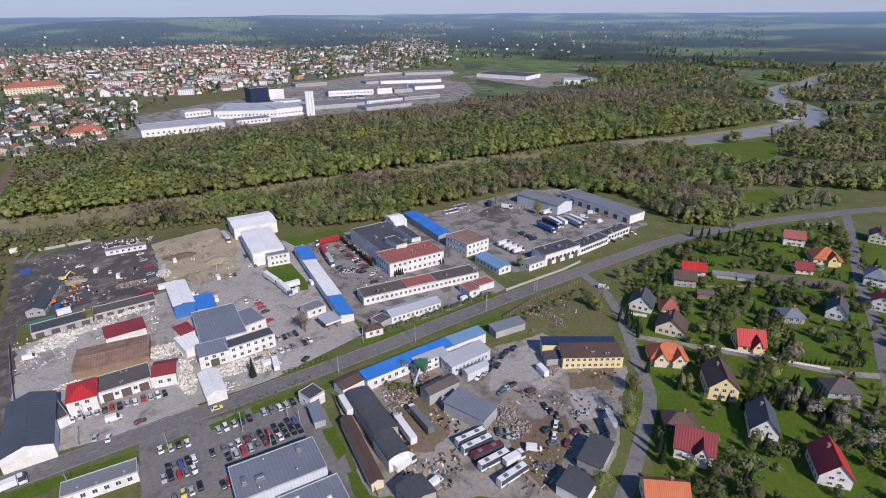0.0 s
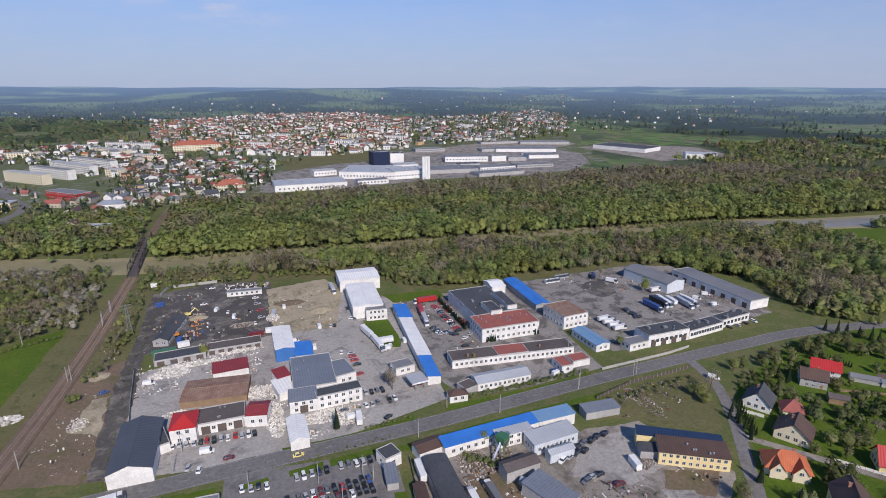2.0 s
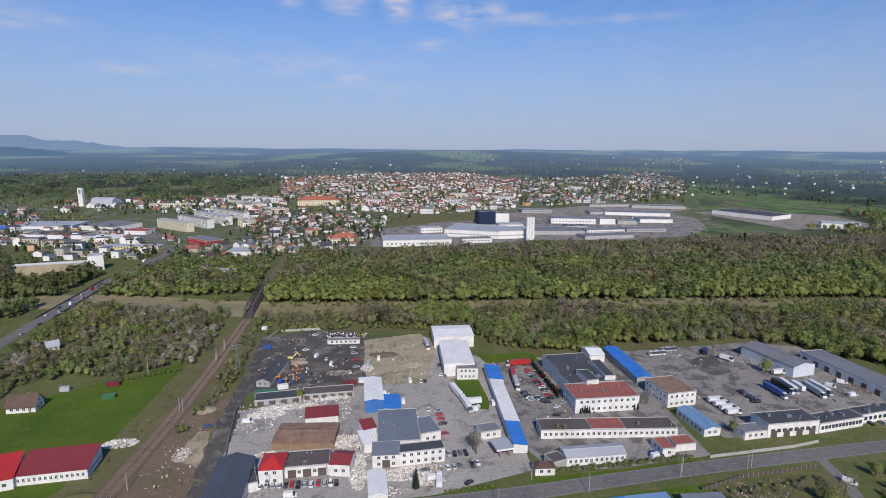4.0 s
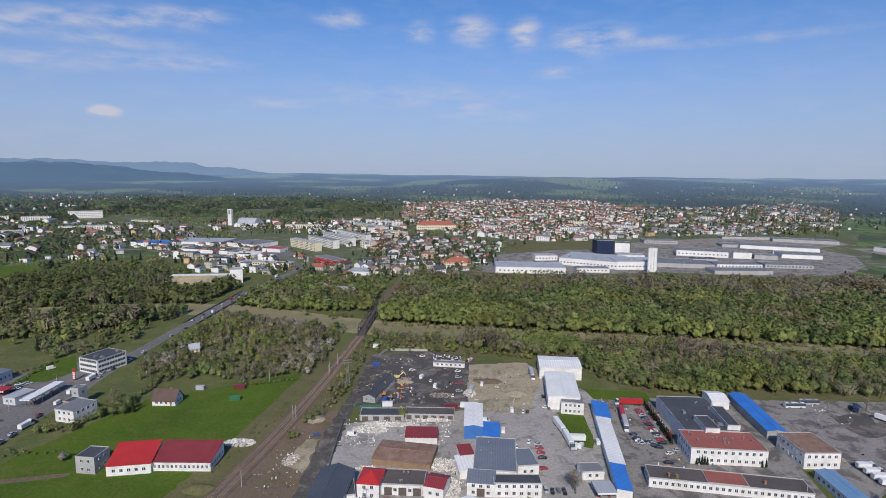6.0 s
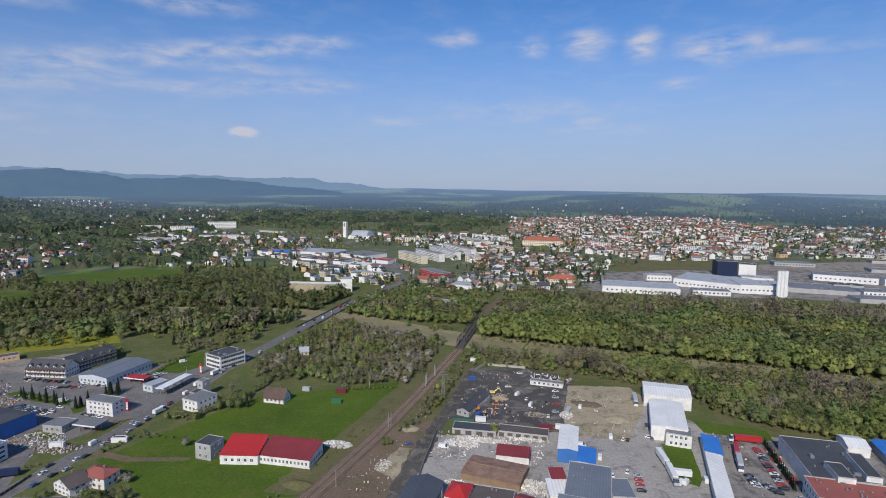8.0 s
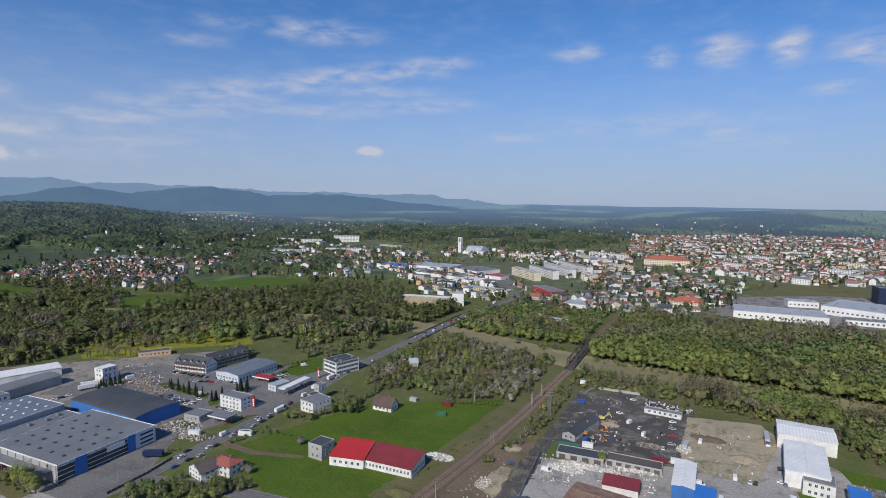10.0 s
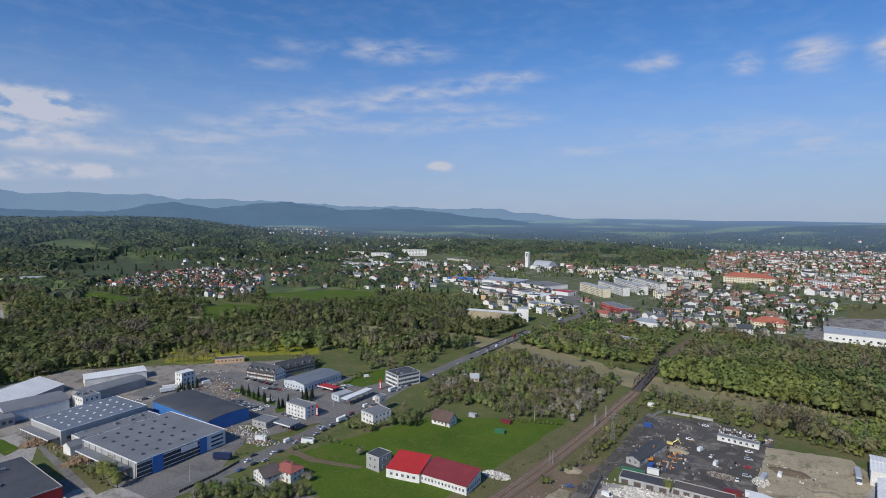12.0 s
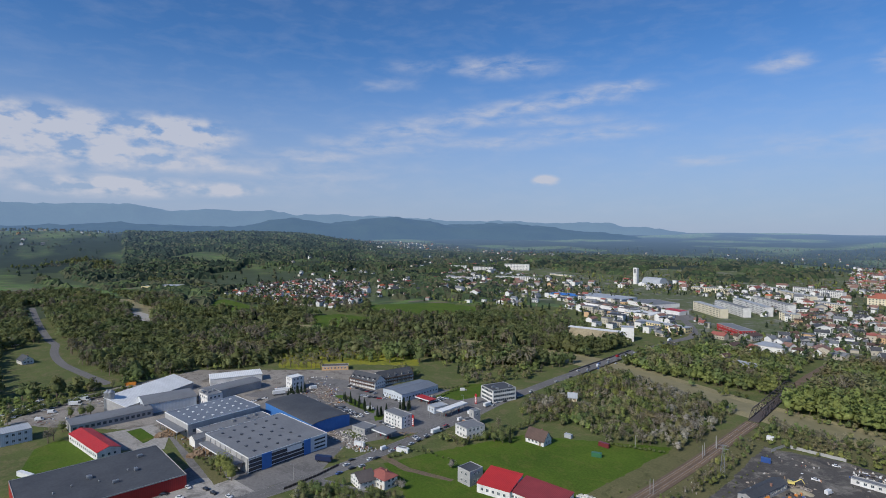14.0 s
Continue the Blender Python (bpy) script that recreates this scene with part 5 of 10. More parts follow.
building('site_office', 'long low white site cabin in the coal yard', 9.6, 374.0, -5.2, 22.5, 5.0, 3, 'white_render', 'roof_grey', 'flat', 2.0, win=1)
building('warehouse', 'white warehouse with a low pitched roof', 86.0, 363.9, -4.0, 27.9, 23.1, 8, 'white_render', 'roof_white', 'gable', 1.0)
building('warehouse', 'white production hall with a white roof', 80.6, 324.0, 84.5, 40.1, 18.5, 8, 'white_render', 'roof_white', 'gable', 0.8, win=0)
building('office', 'white two-storey office with large windows', 83.4, 304.7, -7.7, 12.8, 12.8, 7, 'white_render', 'roof_grey', 'flat', 2.0, win=2, pitch=2.4)
building('hall', 'blue hall with a white roof', 25.2, 280.2, 88.8, 28.2, 9.6, 7, 'blue_panel', 'roof_white', 'gable', 0.8)
building('hall', 'low hall with a bright blue roof', 34.3, 266.9, 86.5, 15.9, 8.6, 5, 'pale_panel', 'roof_blue', 'mono', 0.5)
building('hall', 'large workshop hall with a blue-grey flat roof', 34.6, 238.9, -4.0, 19.4, 30.5, 7, 'white_render', 'roof_bluegrey', 'flat', 2.0, vents='cap', nv=3)
building('hall_annex', 'white annex of the workshop hall', 48.1, 239.1, 9.5, 10.0, 15.6, 5.5, 'white_render', 'roof_bluegrey', 'flat', 2.0, win=1)
building('office', 'white office front with a blue-grey roof', 27.4, 219.4, -4.8, 11.9, 9.0, 6, 'white_render', 'roof_bluegrey', 'mono', 1, win=2, doors=1)
building('office', 'long white two-storey office with a dark roof', 42.8, 218.4, 1.6, 20.4, 7.1, 6.5, 'white_render', 'roof_dark', 'flat', 2.0, win=2)
building('shed', 'small white shed with a red roof', 20.5, 244.5, 14.2, 6.4, 7.9, 5, 'white_render', 'roof_maroon', 'mono', 1)
building('shed', 'white sheet-metal lean-to shed', 20.4, 234.4, 11.6, 7.4, 12.1, 4, 'white_render', 'roof_white', 'mono', 0.8)
building('storage_tent', 'white storage tent beside the road', 22.1, 198.2, 89.1, 17.1, 7.3, 4, 'white_render', 'roof_white', 'gable', 1.5)
building('gatehouse', 'small white gatehouse office with a grey roof', 78.2, 234.2, 6.6, 10.2, 7.8, 4, 'white_render', 'roof_grey', 'flat', 2.0, win=1)
building('long_store', 'narrow store end with a blue roof', 98.4, 296.9, 83.7, 20.9, 8.4, 4, 'white_render', 'roof_blue', 'mono', 0.8)
building('long_store', 'long narrow store with a pale roof', 93.9, 261.8, 83.8, 49.0, 7.2, 4, 'white_render', 'roof_white', 'mono', 0.8, doors=6)
building('long_store', 'narrow store end with a bright blue roof', 89.7, 226.5, 83.5, 21.5, 6.6, 4, 'white_render', 'roof_blue', 'mono', 0.8)
building('gate_hut', 'small white hut with a brown roof', 93.7, 199.8, -6.6, 8.5, 5.1, 3.5, 'white_render', 'roof_brown', 'hip', 1.2, win=1)
building('factory', 'large factory hall with a dark flat roof', 147.2, 287.0, 89.4, 43.0, 27.4, 8, 'white_render', 'roof_dark', 'flat', 2.0, vents='cap unit', nv=8)
building('factory_office', 'white factory front with a red felt roof', 147.1, 255.6, -2.8, 35.5, 18.8, 8, 'white_render', 'roof_felt_red', 'flat', 2.0, win=2, vents='cap', nv=16)
building('long_building', 'long low white building with a brown roof', 136.0, 226.7, -8.1, 66.9, 11.1, 4.5, 'white_render', 'roof_felt_brown', 'flat', 2.0, win=1, pitch=2.6, vents='chimney', nv=3)
building('barn', 'pale sheet-roofed barn with a white wall', 119.1, 205.9, -2.4, 27.7, 9.0, 4, 'white_render', 'roof_light', 'gable', 1.2, win=1, pitch=2.4)
building('shed', 'white shed with a red felt roof', 154.4, 206.4, -1.9, 6.6, 9.9, 4, 'white_render', 'roof_felt_red', 'flat', 2.0, win=1)
building('shed', 'low white shed with a red felt roof', 164.7, 208.2, -0.1, 10.2, 7.6, 3.5, 'white_render', 'roof_felt_red', 'flat', 2.0)
building('open_store', 'long blue-roofed open store', 186.0, 298.4, 86.4, 49.5, 9.8, 4.5, 'grey_render', 'roof_blue', 'gable', 1)
building('store', 'white gabled store at the wood', 172.4, 317.8, -3.6, 10.1, 15.0, 5, 'white_render', 'roof_white', 'gable', 1.5)
building('office', 'white two-storey office with a rust-brown roof', 188.9, 255.5, -87.1, 20.9, 17.5, 8, 'white_render', 'roof_rust', 'flat', 2.0, win=2)
building('shed', 'low white shed with a blue sheet roof', 185.2, 225.2, -89.0, 22.2, 9.0, 4, 'white_render', 'roof_blue_worn', 'gable', 1, win=1)
building('depot_building', 'white depot workshop with a dark roof', 224.9, 213.6, -1.2, 28.2, 11.8, 7, 'white_render', 'roof_dark', 'flat', 2.0, win=1, doors=4, bands=True, faces='se', vents='cap unit', nv=4)
building('depot_building', 'white depot wing with a dark roof', 253.0, 213.3, 5.0, 28.5, 9.4, 5, 'white_render', 'roof_dark', 'flat', 2.0, win=1, pitch=2.2, bands=True, faces='se', vents='cap unit', nv=4)
building('depot_building', 'low white depot wing with a dark roof', 280.5, 216.7, 5.0, 24.6, 7.8, 5, 'white_render', 'roof_dark', 'flat', 2.0, win=1, bands=True, faces='se', vents='cap unit', nv=4)
building('shed', 'low white depot annex with a grey roof', 204.4, 211.9, 1.4, 12.4, 7.6, 4, 'white_render', 'roof_grey', 'flat', 2.0, win=1)
building('shed', 'pale grey gabled depot shed', 285.2, 287.4, -82.6, 38.8, 17.4, 7, 'pale_panel', 'roof_grey', 'gable', 2)
building('depot_row', 'long grey-roofed row of depot garages', 315.5, 258.7, -89.6, 66.6, 16.1, 6, 'white_render', 'roof_grey', 'flat', 2.0, doors=8)

# ---- yards south of the main road ----
building('store', 'large store with a dark blue-grey flat roof', 28.6, 137.2, -4.2, 27.2, 15.3, 7, 'pale_panel', 'roof_bluegrey', 'flat', 2.0, vents='unit cap', nv=6)
building('store', 'lower store wing with a dark teal roof', 34.0, 121.4, -3.6, 18.8, 11.0, 5, 'pale_panel', 'roof_bluegrey', 'flat', 2.0, vents='dome', nv=3)
building('shop_building', 'low shop with a grey roof', -18.5, 167.8, -4.6, 21.0, 6.7, 4, 'white_render', 'roof_grey', 'flat', 2.0, vents='cap', nv=3, win=1)
building('kiosk', 'small pale green building with a dark roof', 52.1, 169.3, 16.0, 6.9, 7.1, 5, 'white_render', 'roof_dark', 'flat', 2.0, win=1)
building('garage', 'small grey concrete garage with a sloping roof', 50.1, 159.5, -8.6, 4.1, 10.5, 3, 'grey_render', 'roof_bluegrey', 'mono', 0.4)
building('shed', 'dark ribbed-roof shed beside the road', 68.4, 168.9, 7.3, 11.8, 7.0, 4, 'white_render', 'roof_brown', 'gable', 1)
building('long_store', 'long white store with a bright blue sheet roof', 93.9, 167.0, 1.7, 42.3, 6.4, 5, 'white_render', 'roof_blue', 'mono', 0.6, win=1)
building('long_store', 'store extension with a weathered blue roof', 123.9, 167.4, -0.8, 17.2, 6.4, 5, 'white_render', 'roof_blue_worn', 'mono', 0.6)
building('works_building', 'white works building with a pale roof', 101.9, 162.9, -0.7, 15.3, 4.3, 5.5, 'white_render', 'roof_light', 'mono', 0.4, win=2)
building('works_building', 'pale sheet-clad works hall', 115.5, 156.0, 2.8, 20.7, 7.6, 5, 'pale_panel', 'roof_light', 'mono', 0.8, win=1, pitch=2)
building('shed', 'small pale sheet-clad works shed', 114.2, 147.6, 2.0, 11.0, 3.7, 4, 'pale_panel', 'roof_light', 'gable', 0.8)
building('shed', 'dark brown shed with a felt roof', 95.1, 145.3, 3.0, 14.1, 6.1, 5, 'grey_render', 'roof_felt_brown', 'gable', 1.2)
building('shed', 'open shed with a pale blue-grey sheet roof', 97.7, 128.8, -70.7, 17.4, 9.0, 5, 'grey_render', 'roof_bluegrey', 'mono', 0.8)
building('shed', 'long dark ribbed-roof storehouse', 66.1, 146.4, 86.5, 25.7, 8.9, 5, 'grey_render', 'roof_dark', 'arch', 1.6)
building('shed', 'dark ribbed-roof storehouse with a pale gable', 63.7, 127.4, 87.3, 12.2, 7.7, 5, 'white_render', 'roof_dark', 'arch', 1.6)
building('shed', 'dark-roofed workshop in the bus yard', 61.0, 107.1, -89.6, 8.3, 9.2, 5, 'grey_render', 'roof_dark', 'gable', 1.2)
building('shed', 'long narrow shed with a dark red roof', 55.4, 133.9, 82.8, 32.8, 4.0, 3.5, 'cream_render', 'roof_brown', 'gable', 0.8)
building('shed', 'long workshop behind the office with a dark blue roof', 160.6, 135.2, -34.4, 31.7, 5.2, 5.8, 'yellow_render', 'roof_navy', 'mono', 0.6)
building('office', 'long two-storey yellow office with a dark brown roof', 160.0, 127.5, -32.5, 25.3, 9.2, 5.4, 'yellow_render', 'roof_brown', 'mono', 1.0, win=2, pitch=2.4, vents='cap', nv=5)
building('shed', 'low dark lean-to beside the yellow office', 146.8, 136.1, -27.5, 6.8, 5.0, 3.5, 'grey_render', 'roof_dark', 'mono', 0.5)
building('shed', 'dark sheet-roofed shed beside the lane', 119.0, 87.7, -67.4, 7.9, 13.0, 4, 'grey_render', 'roof_dark', 'mono', 0.8)
building('shed', 'dark-roofed garage beside the lane', 103.9, 81.9, -72.1, 9.3, 8.8, 4, 'white_render', 'roof_dark', 'mono', 0.8)
building('shed', 'open field shelter with a pale roof', 146.9, 166.3, -5.8, 16.4, 6.1, 3.5, 'grey_render', 'roof_bluegrey', 'mono', 0.6)

# ---- houses ----
house('white house with a red pitched roof and a side wing', 270.4, 152.0, -51.8, 12.1, 9, 5.5, 'white_render', 'roof_red', 'gable', 3)
house('white house with a steep dark roof', 217.8, 145.5, 28.0, 11, 11.1, 3.5, 'white_render', 'roof_dark', "gable", 5)
house('small house with a red pyramid roof', 224.9, 135.1, -42.2, 8.2, 8, 3.5, 'cream_render', 'roof_felt_red', 'hip', 3.5)
house('cream house with a brown roof and attic windows', 210.5, 123.3, 28.2, 11, 12.7, 3.6, 'cream_render', 'roof_brown', "gable", 4.8)
house('house with an orange tiled roof and dormer gables', 188.6, 110.5, -40.7, 14.8, 10, 3.6, 'cream_render', 'roof_orange', 'hip', 4.5, cross=2)
house('yellow house with a bright red roof and front gable', 226.8, 96.0, -43.6, 11.0, 10, 3.6, 'yellow_render', 'roof_red', 'gable', 5, cross=1)
house('tall yellow house with a dark brown steep roof', 187.6, 86.1, 44.6, 14, 10.6, 6, 'yellow_render', 'roof_brown', "gable", 4.8)
house('white house with a steep navy roof', 179.5, 64.9, 35.5, 13, 8.8, 4.5, 'white_render', 'roof_anthracite', "gable", 5)
house('white house with a maroon roof and long balcony', 149.6, 72.0, -56.5, 12.0, 11, 4.8, 'white_render', 'roof_maroon', 'gable', 4.5, cross=1, balcony=True)
house('white house with a bright red roof', 177.3, 42.0, 38.9, 13, 9.3, 4.5, 'white_render', 'roof_red', "gable", 4.8)
house('white house with a red roof in a garden', 365.4, 143.8, -58.2, 11.7, 10, 5, 'white_render', 'roof_felt_red', 'gable', 3.5)
house('house with a large orange-red hipped roof', 351.6, 119.6, -50.5, 14.4, 13, 4, 'yellow_render', 'roof_orange', 'hip', 5, cross=1)
house('low house with a maroon roof', 326.8, 119.8, -49.1, 8.8, 8, 3, 'cream_render', 'roof_maroon', 'gable', 3)
house('white house with a dark roof and attic balcony', 289.4, 86.7, 20.4, 12, 8.4, 4, 'white_render', 'roof_dark', "gable", 4.5)
house('grey house with a blue-grey roof', 266.6, 97.3, -40.9, 9.3, 9, 3.5, 'grey_render', 'roof_bluegrey', 'hip', 2.5)
house('grey weathered house with a brown roof', 224.7, 58.7, -42.9, 11.2, 9, 3.2, 'grey_render', 'roof_felt_brown', 'hip', 3)
house('dark timber garden pavilion with a brown roof', 156.9, 82.4, -42.0, 10.7, 8, 3, 'timber', 'roof_brown', 'hip', 2.6)
house('cream house with an orange-red roof at the lane', 123.9, 65.0, -39.8, 12.5, 9, 4, 'cream_render', 'roof_orange', 'gable', 3.5)
house('cream house with a brown roof at the lane', 413.5, 114.5, 20, 12, 10, 5, 'cream_render', 'roof_brown', 'gable', 3.5)
house('white house with a blue-grey roof at the lane', 344.6, 90.8, 20, 12, 10, 5, 'white_render', 'roof_bluegrey', 'hip', 3.5)
house('small white house with a red roof at the lane', 314.7, 76.9, 20, 9, 9, 5, 'white_render', 'roof_red', 'gable', 3.5)
house('white gabled house beside the busy road', -191.2, 185.3, 77.2, 9, 12.2, 4.5, 'white_render', 'roof_felt_brown', "gable", 3.2)
house('white two-storey house with a red-brown roof and balcony', -184.3, 193.2, -0.0, 13.7, 9, 5.5, 'white_render', 'roof_felt_red', 'hip', 1.8, balcony=True)
house('white house with a brown mansard roof', -156.8, 301.3, 0.5, 13.8, 9, 3.5, 'white_render', 'roof_brown', 'gable', 5)
house('small pale summer house in the scrub', -186.7, 394.6, 30, 7, 7, 3, 'cream_render', 'roof_light', 'gable', 3)
house('small white house with a grey roof by the wood', -757.4, 114.3, 10, 14, 10, 5, 'white_render', 'roof_grey', 'gable', 3.5)
house('white house with a dark roof by the wood', -643.1, 109.5, 10, 14, 10, 4, 'white_render', 'roof_dark', 'gable', 4)

house('grey house with a dark roof beside the hedge', 257.9, 149.1, -48, 11, 9, 4.5, 'grey_render', 'roof_brown', 'gable', 3.2)
building('greenhouse', 'low glazed greenhouse in a garden', 283.5, 141.1, -48, 12, 5, 2.2, 'grey_render', 'roof_grey', 'gable', 1.0)
building('greenhouse', 'small pale greenhouse in a garden', 289.9, 132.4, -48, 9, 4, 2.2, 'grey_render', 'roof_bluegrey', 'gable', 0.9)
building('shed', 'dark garden shed with a felt roof', 253.0, 133.5, -45, 8, 5, 2.8, 'timber', 'roof_felt_brown', 'gable', 1.2)

# ---- west side ----
building('store', 'large store with a dark roof and red walls', -284.0, 84.3, 86.8, 70.0, 53.0, 7, 'red_panel', 'roof_dark', 'flat', 2.0, vents='unit cap', nv=9, edge='concrete')
building('store', 'large store with a grey roof and dark glazed front', -274.3, 173.7, 1.5, 54.3, 52.9, 9, 'grey_render', 'roof_grey', 'flat', 2.0, vents='hatch', nv=26, edge='roof_white')
building('hall', 'production hall with a grey roof of skylights', -343.6, 170.5, 2.6, 36.1, 51.9, 9, 'grey_render', 'roof_bluegrey', 'flat', 2.0, win=1, pitch=4, bands=True, faces='se', vents='dome', nv=28, edge='roof_white')
building('annex', 'low grey annex between the halls with a pale roof', -313.5, 174.0, 2.0, 20.5, 47.0, 5.5, 'grey_render', 'roof_grey', 'flat', 2.0, win=1, pitch=4, bands=True, faces='s', vents='unit cap', nv=7, edge='roof_white')
building('annex', 'small white gabled building at the corner of the store', -309.0, 146.8, 92.0, 10.0, 8.0, 5, 'white_render', 'roof_grey', 'gable', 2.0)
building('workshop', 'small white flat-roofed block on the works hall', -384.0, 186.0, 2.0, 14.0, 12.0, 9, 'white_render', 'roof_grey', 'flat', 2.0, win=2, faces='es', vents='unit', nv=3)
building('tower_block', 'bare grey concrete stair tower behind the office', -206.5, 296.0, -11.0, 5.0, 6.0, 11, 'grey_render', 'roof_grey', 'flat', 2.0, win=2, faces='se')
building('shed', 'brown brick shed beside the concrete tower', -205.0, 289.0, -11.0, 8.0, 7.0, 6, 'brick', 'roof_dark', 'flat', 2.0, win=1)
building('hall', 'dark-roofed hall with blue walls', -301.6, 219.7, -1.4, 65.3, 29.6, 7.5, 'blue_panel', 'roof_dark', 'arch', 1.6)
building('hall', 'long works hall with a high white sloping roof', -429.2, 157.7, 117.1, 69.0, 20.4, 5, 'grey_render', 'roof_white', 'mono', 5.5)
building('hall', 'pale works hall with a grey roof', -402.8, 160.4, 81.5, 36.2, 25.1, 7, 'pale_panel', 'roof_grey', 'arch', 1.8)
building('long_building', 'long dark-roofed works building', -394.7, 119.2, 87.7, 50.2, 16.2, 5, 'grey_render', 'roof_grey', 'arch', 1.5, win=1, pitch=3.5, bands=True, faces='s')
building('hall', 'dark flat-roofed works hall', -401.7, 210.2, -85.4, 46.5, 17.0, 6, 'grey_render', 'roof_grey', 'arch', 1.8)
building('hall', 'white works hall with sloping roof', -430.7, 228.5, 70.3, 43.3, 14.8, 6, 'white_render', 'roof_white', 'mono', 1)
building('office', 'white building with a red pitched roof', -350.1, 98.2, 5.0, 47.3, 12.8, 5, 'white_render', 'roof_red', 'gable', 2, win=1)
building('office', 'pale blue clad office block', -399.1, 65.7, -89.9, 16.3, 14.4, 8, 'pale_panel', 'roof_light', 'flat', 2.0, win=2)
building('office', 'white three-storey office block', -246.9, 259.8, -2.0, 19.5, 9.7, 8, 'white_render', 'roof_grey', 'flat', 2.0, win=3)
building('shop_building', 'small grey petrol station shop', -252.3, 234.0, 5.4, 12.0, 10.9, 4, 'grey_render', 'roof_grey', 'flat', 2.0, win=1)
building('office', 'white three-storey office with window bands and a dark roof', -231.9, 355.6, -19.5, 17.5, 22.0, 10, 'white_render', 'roof_dark', 'flat', 2.0, win=3, pitch=2, bands=True, vents='unit', nv=3)
building('office', 'white two-storey office beside the road', -197.4, 280.4, -11.3, 12.5, 15.3, 7, 'white_render', 'roof_grey', 'flat', 2.0, win=2)
building('hall', 'pale hall with a blue-grey sheet roof', -291.4, 313.6, 88.0, 39.5, 24.0, 6, 'pale_panel', 'roof_bluegrey', 'gable', 1.4, win=1)
building('office', 'white tower block of the works', -373.3, 253.7, -0.2, 9.8, 11.3, 11, 'white_render', 'roof_white', 'flat', 2.0, win=3)
building('house', 'grey flat-roofed two-storey house', -152.4, 228.6, -3.7, 9.3, 10.0, 8, 'grey_render', 'roof_dark', 'flat', 2.0, win=2)
building('workshop', 'white workshop with a bright red roof', -134.3, 231.7, 11.6, 18.9, 16.3, 4.8, 'white_render', 'roof_red', 'mono', 3.2, win=1)
building('workshop', 'long white workshop with a dull red roof', -111.0, 235.7, 2.0, 27.5, 15.6, 4.4, 'white_render', 'roof_maroon', 'mono', 2.8, win=1, pitch=2)
building('row_houses', 'white town houses with steep dark roofs and dormers', -337.3, 304.2, 8.7, 30.0, 13, 6, 'town_white', 'roof_dark', 'gable', 5, win=2, pitch=2.4, dormers=5)
building('row_houses', 'wing of white town houses with steep dark roofs', -330.6, 327.6, 80.9, 35.8, 13, 6, 'town_white', 'roof_dark', 'gable', 5, win=2, pitch=2.4, dormers=5)
building('shop_building', 'low brick row of shops behind the yards', -403.5, 316.5, 53.5, 25.4, 9, 4, 'orange_render', 'roof_felt_brown', 'flat', 2.0, win=1)
building('shop_building', 'pale blue car wash building', -246.2, 299.6, -9.7, 8.8, 13.0, 4.5, 'pale_panel', 'roof_light', 'flat', 2.0, win=1)
building('factory_monitor', 'raised dark roof monitor of the factory', 146.0, 270.3, -90.0, 14.6, 7.1, 2.6, 'white_render', 'roof_dark', 'flat', 2.0, z=7.9)
building('factory_monitor', 'long raised dark roof monitor of the factory', 159.2, 278.6, 86.1, 23.6, 6.2, 2.6, 'white_render', 'roof_dark', 'flat', 2.0, z=7.9)
building('long_building', 'red felt middle of the long building', 135.4, 226.7, -8.0, 16.8, 10.6, 0.3, 'white_render', 'roof_felt_red', 'flat', 2.0, z=4.4)
building('barn_annex', 'low grey barn annex with a felt roof', 101.2, 205.2, 14.7, 7.4, 7.2, 3.2, 'grey_render', 'roof_felt_brown', 'flat', 2.0)
patch('garden_strip', 'rough green ditch between the two stores', 0.052, 'dry_grass', (-341, 140), (-342, 148), (-266, 141), (-248, 137), (-248, 129), (-297, 136))
patch('mud_patch', 'dark wet ground between the sheds', 0.048, 'dirt', (80, 159), (97, 156), (88, 127), (77, 121), (69, 126))
patch('mud_patch', 'dark trodden mud round the buses', 0.046, 'dirt', (108, 119), (127, 109), (115, 95), (96, 88), (97, 98), (100, 108))
patch('stain_patch', 'dark worn asphalt behind the works hall', 0.045, 'asphalt', (-387, 214), (-391, 287), (-349, 307), (-331, 269), (-338, 231))

# ---- town ----
WALLS = ["town_white", "town_cream", "grey_render", "orange_render"]
ROOFS = ["roof_old_tile", "roof_felt_red", "roof_brown", "roof_dark", "roof_orange", "roof_grey"]


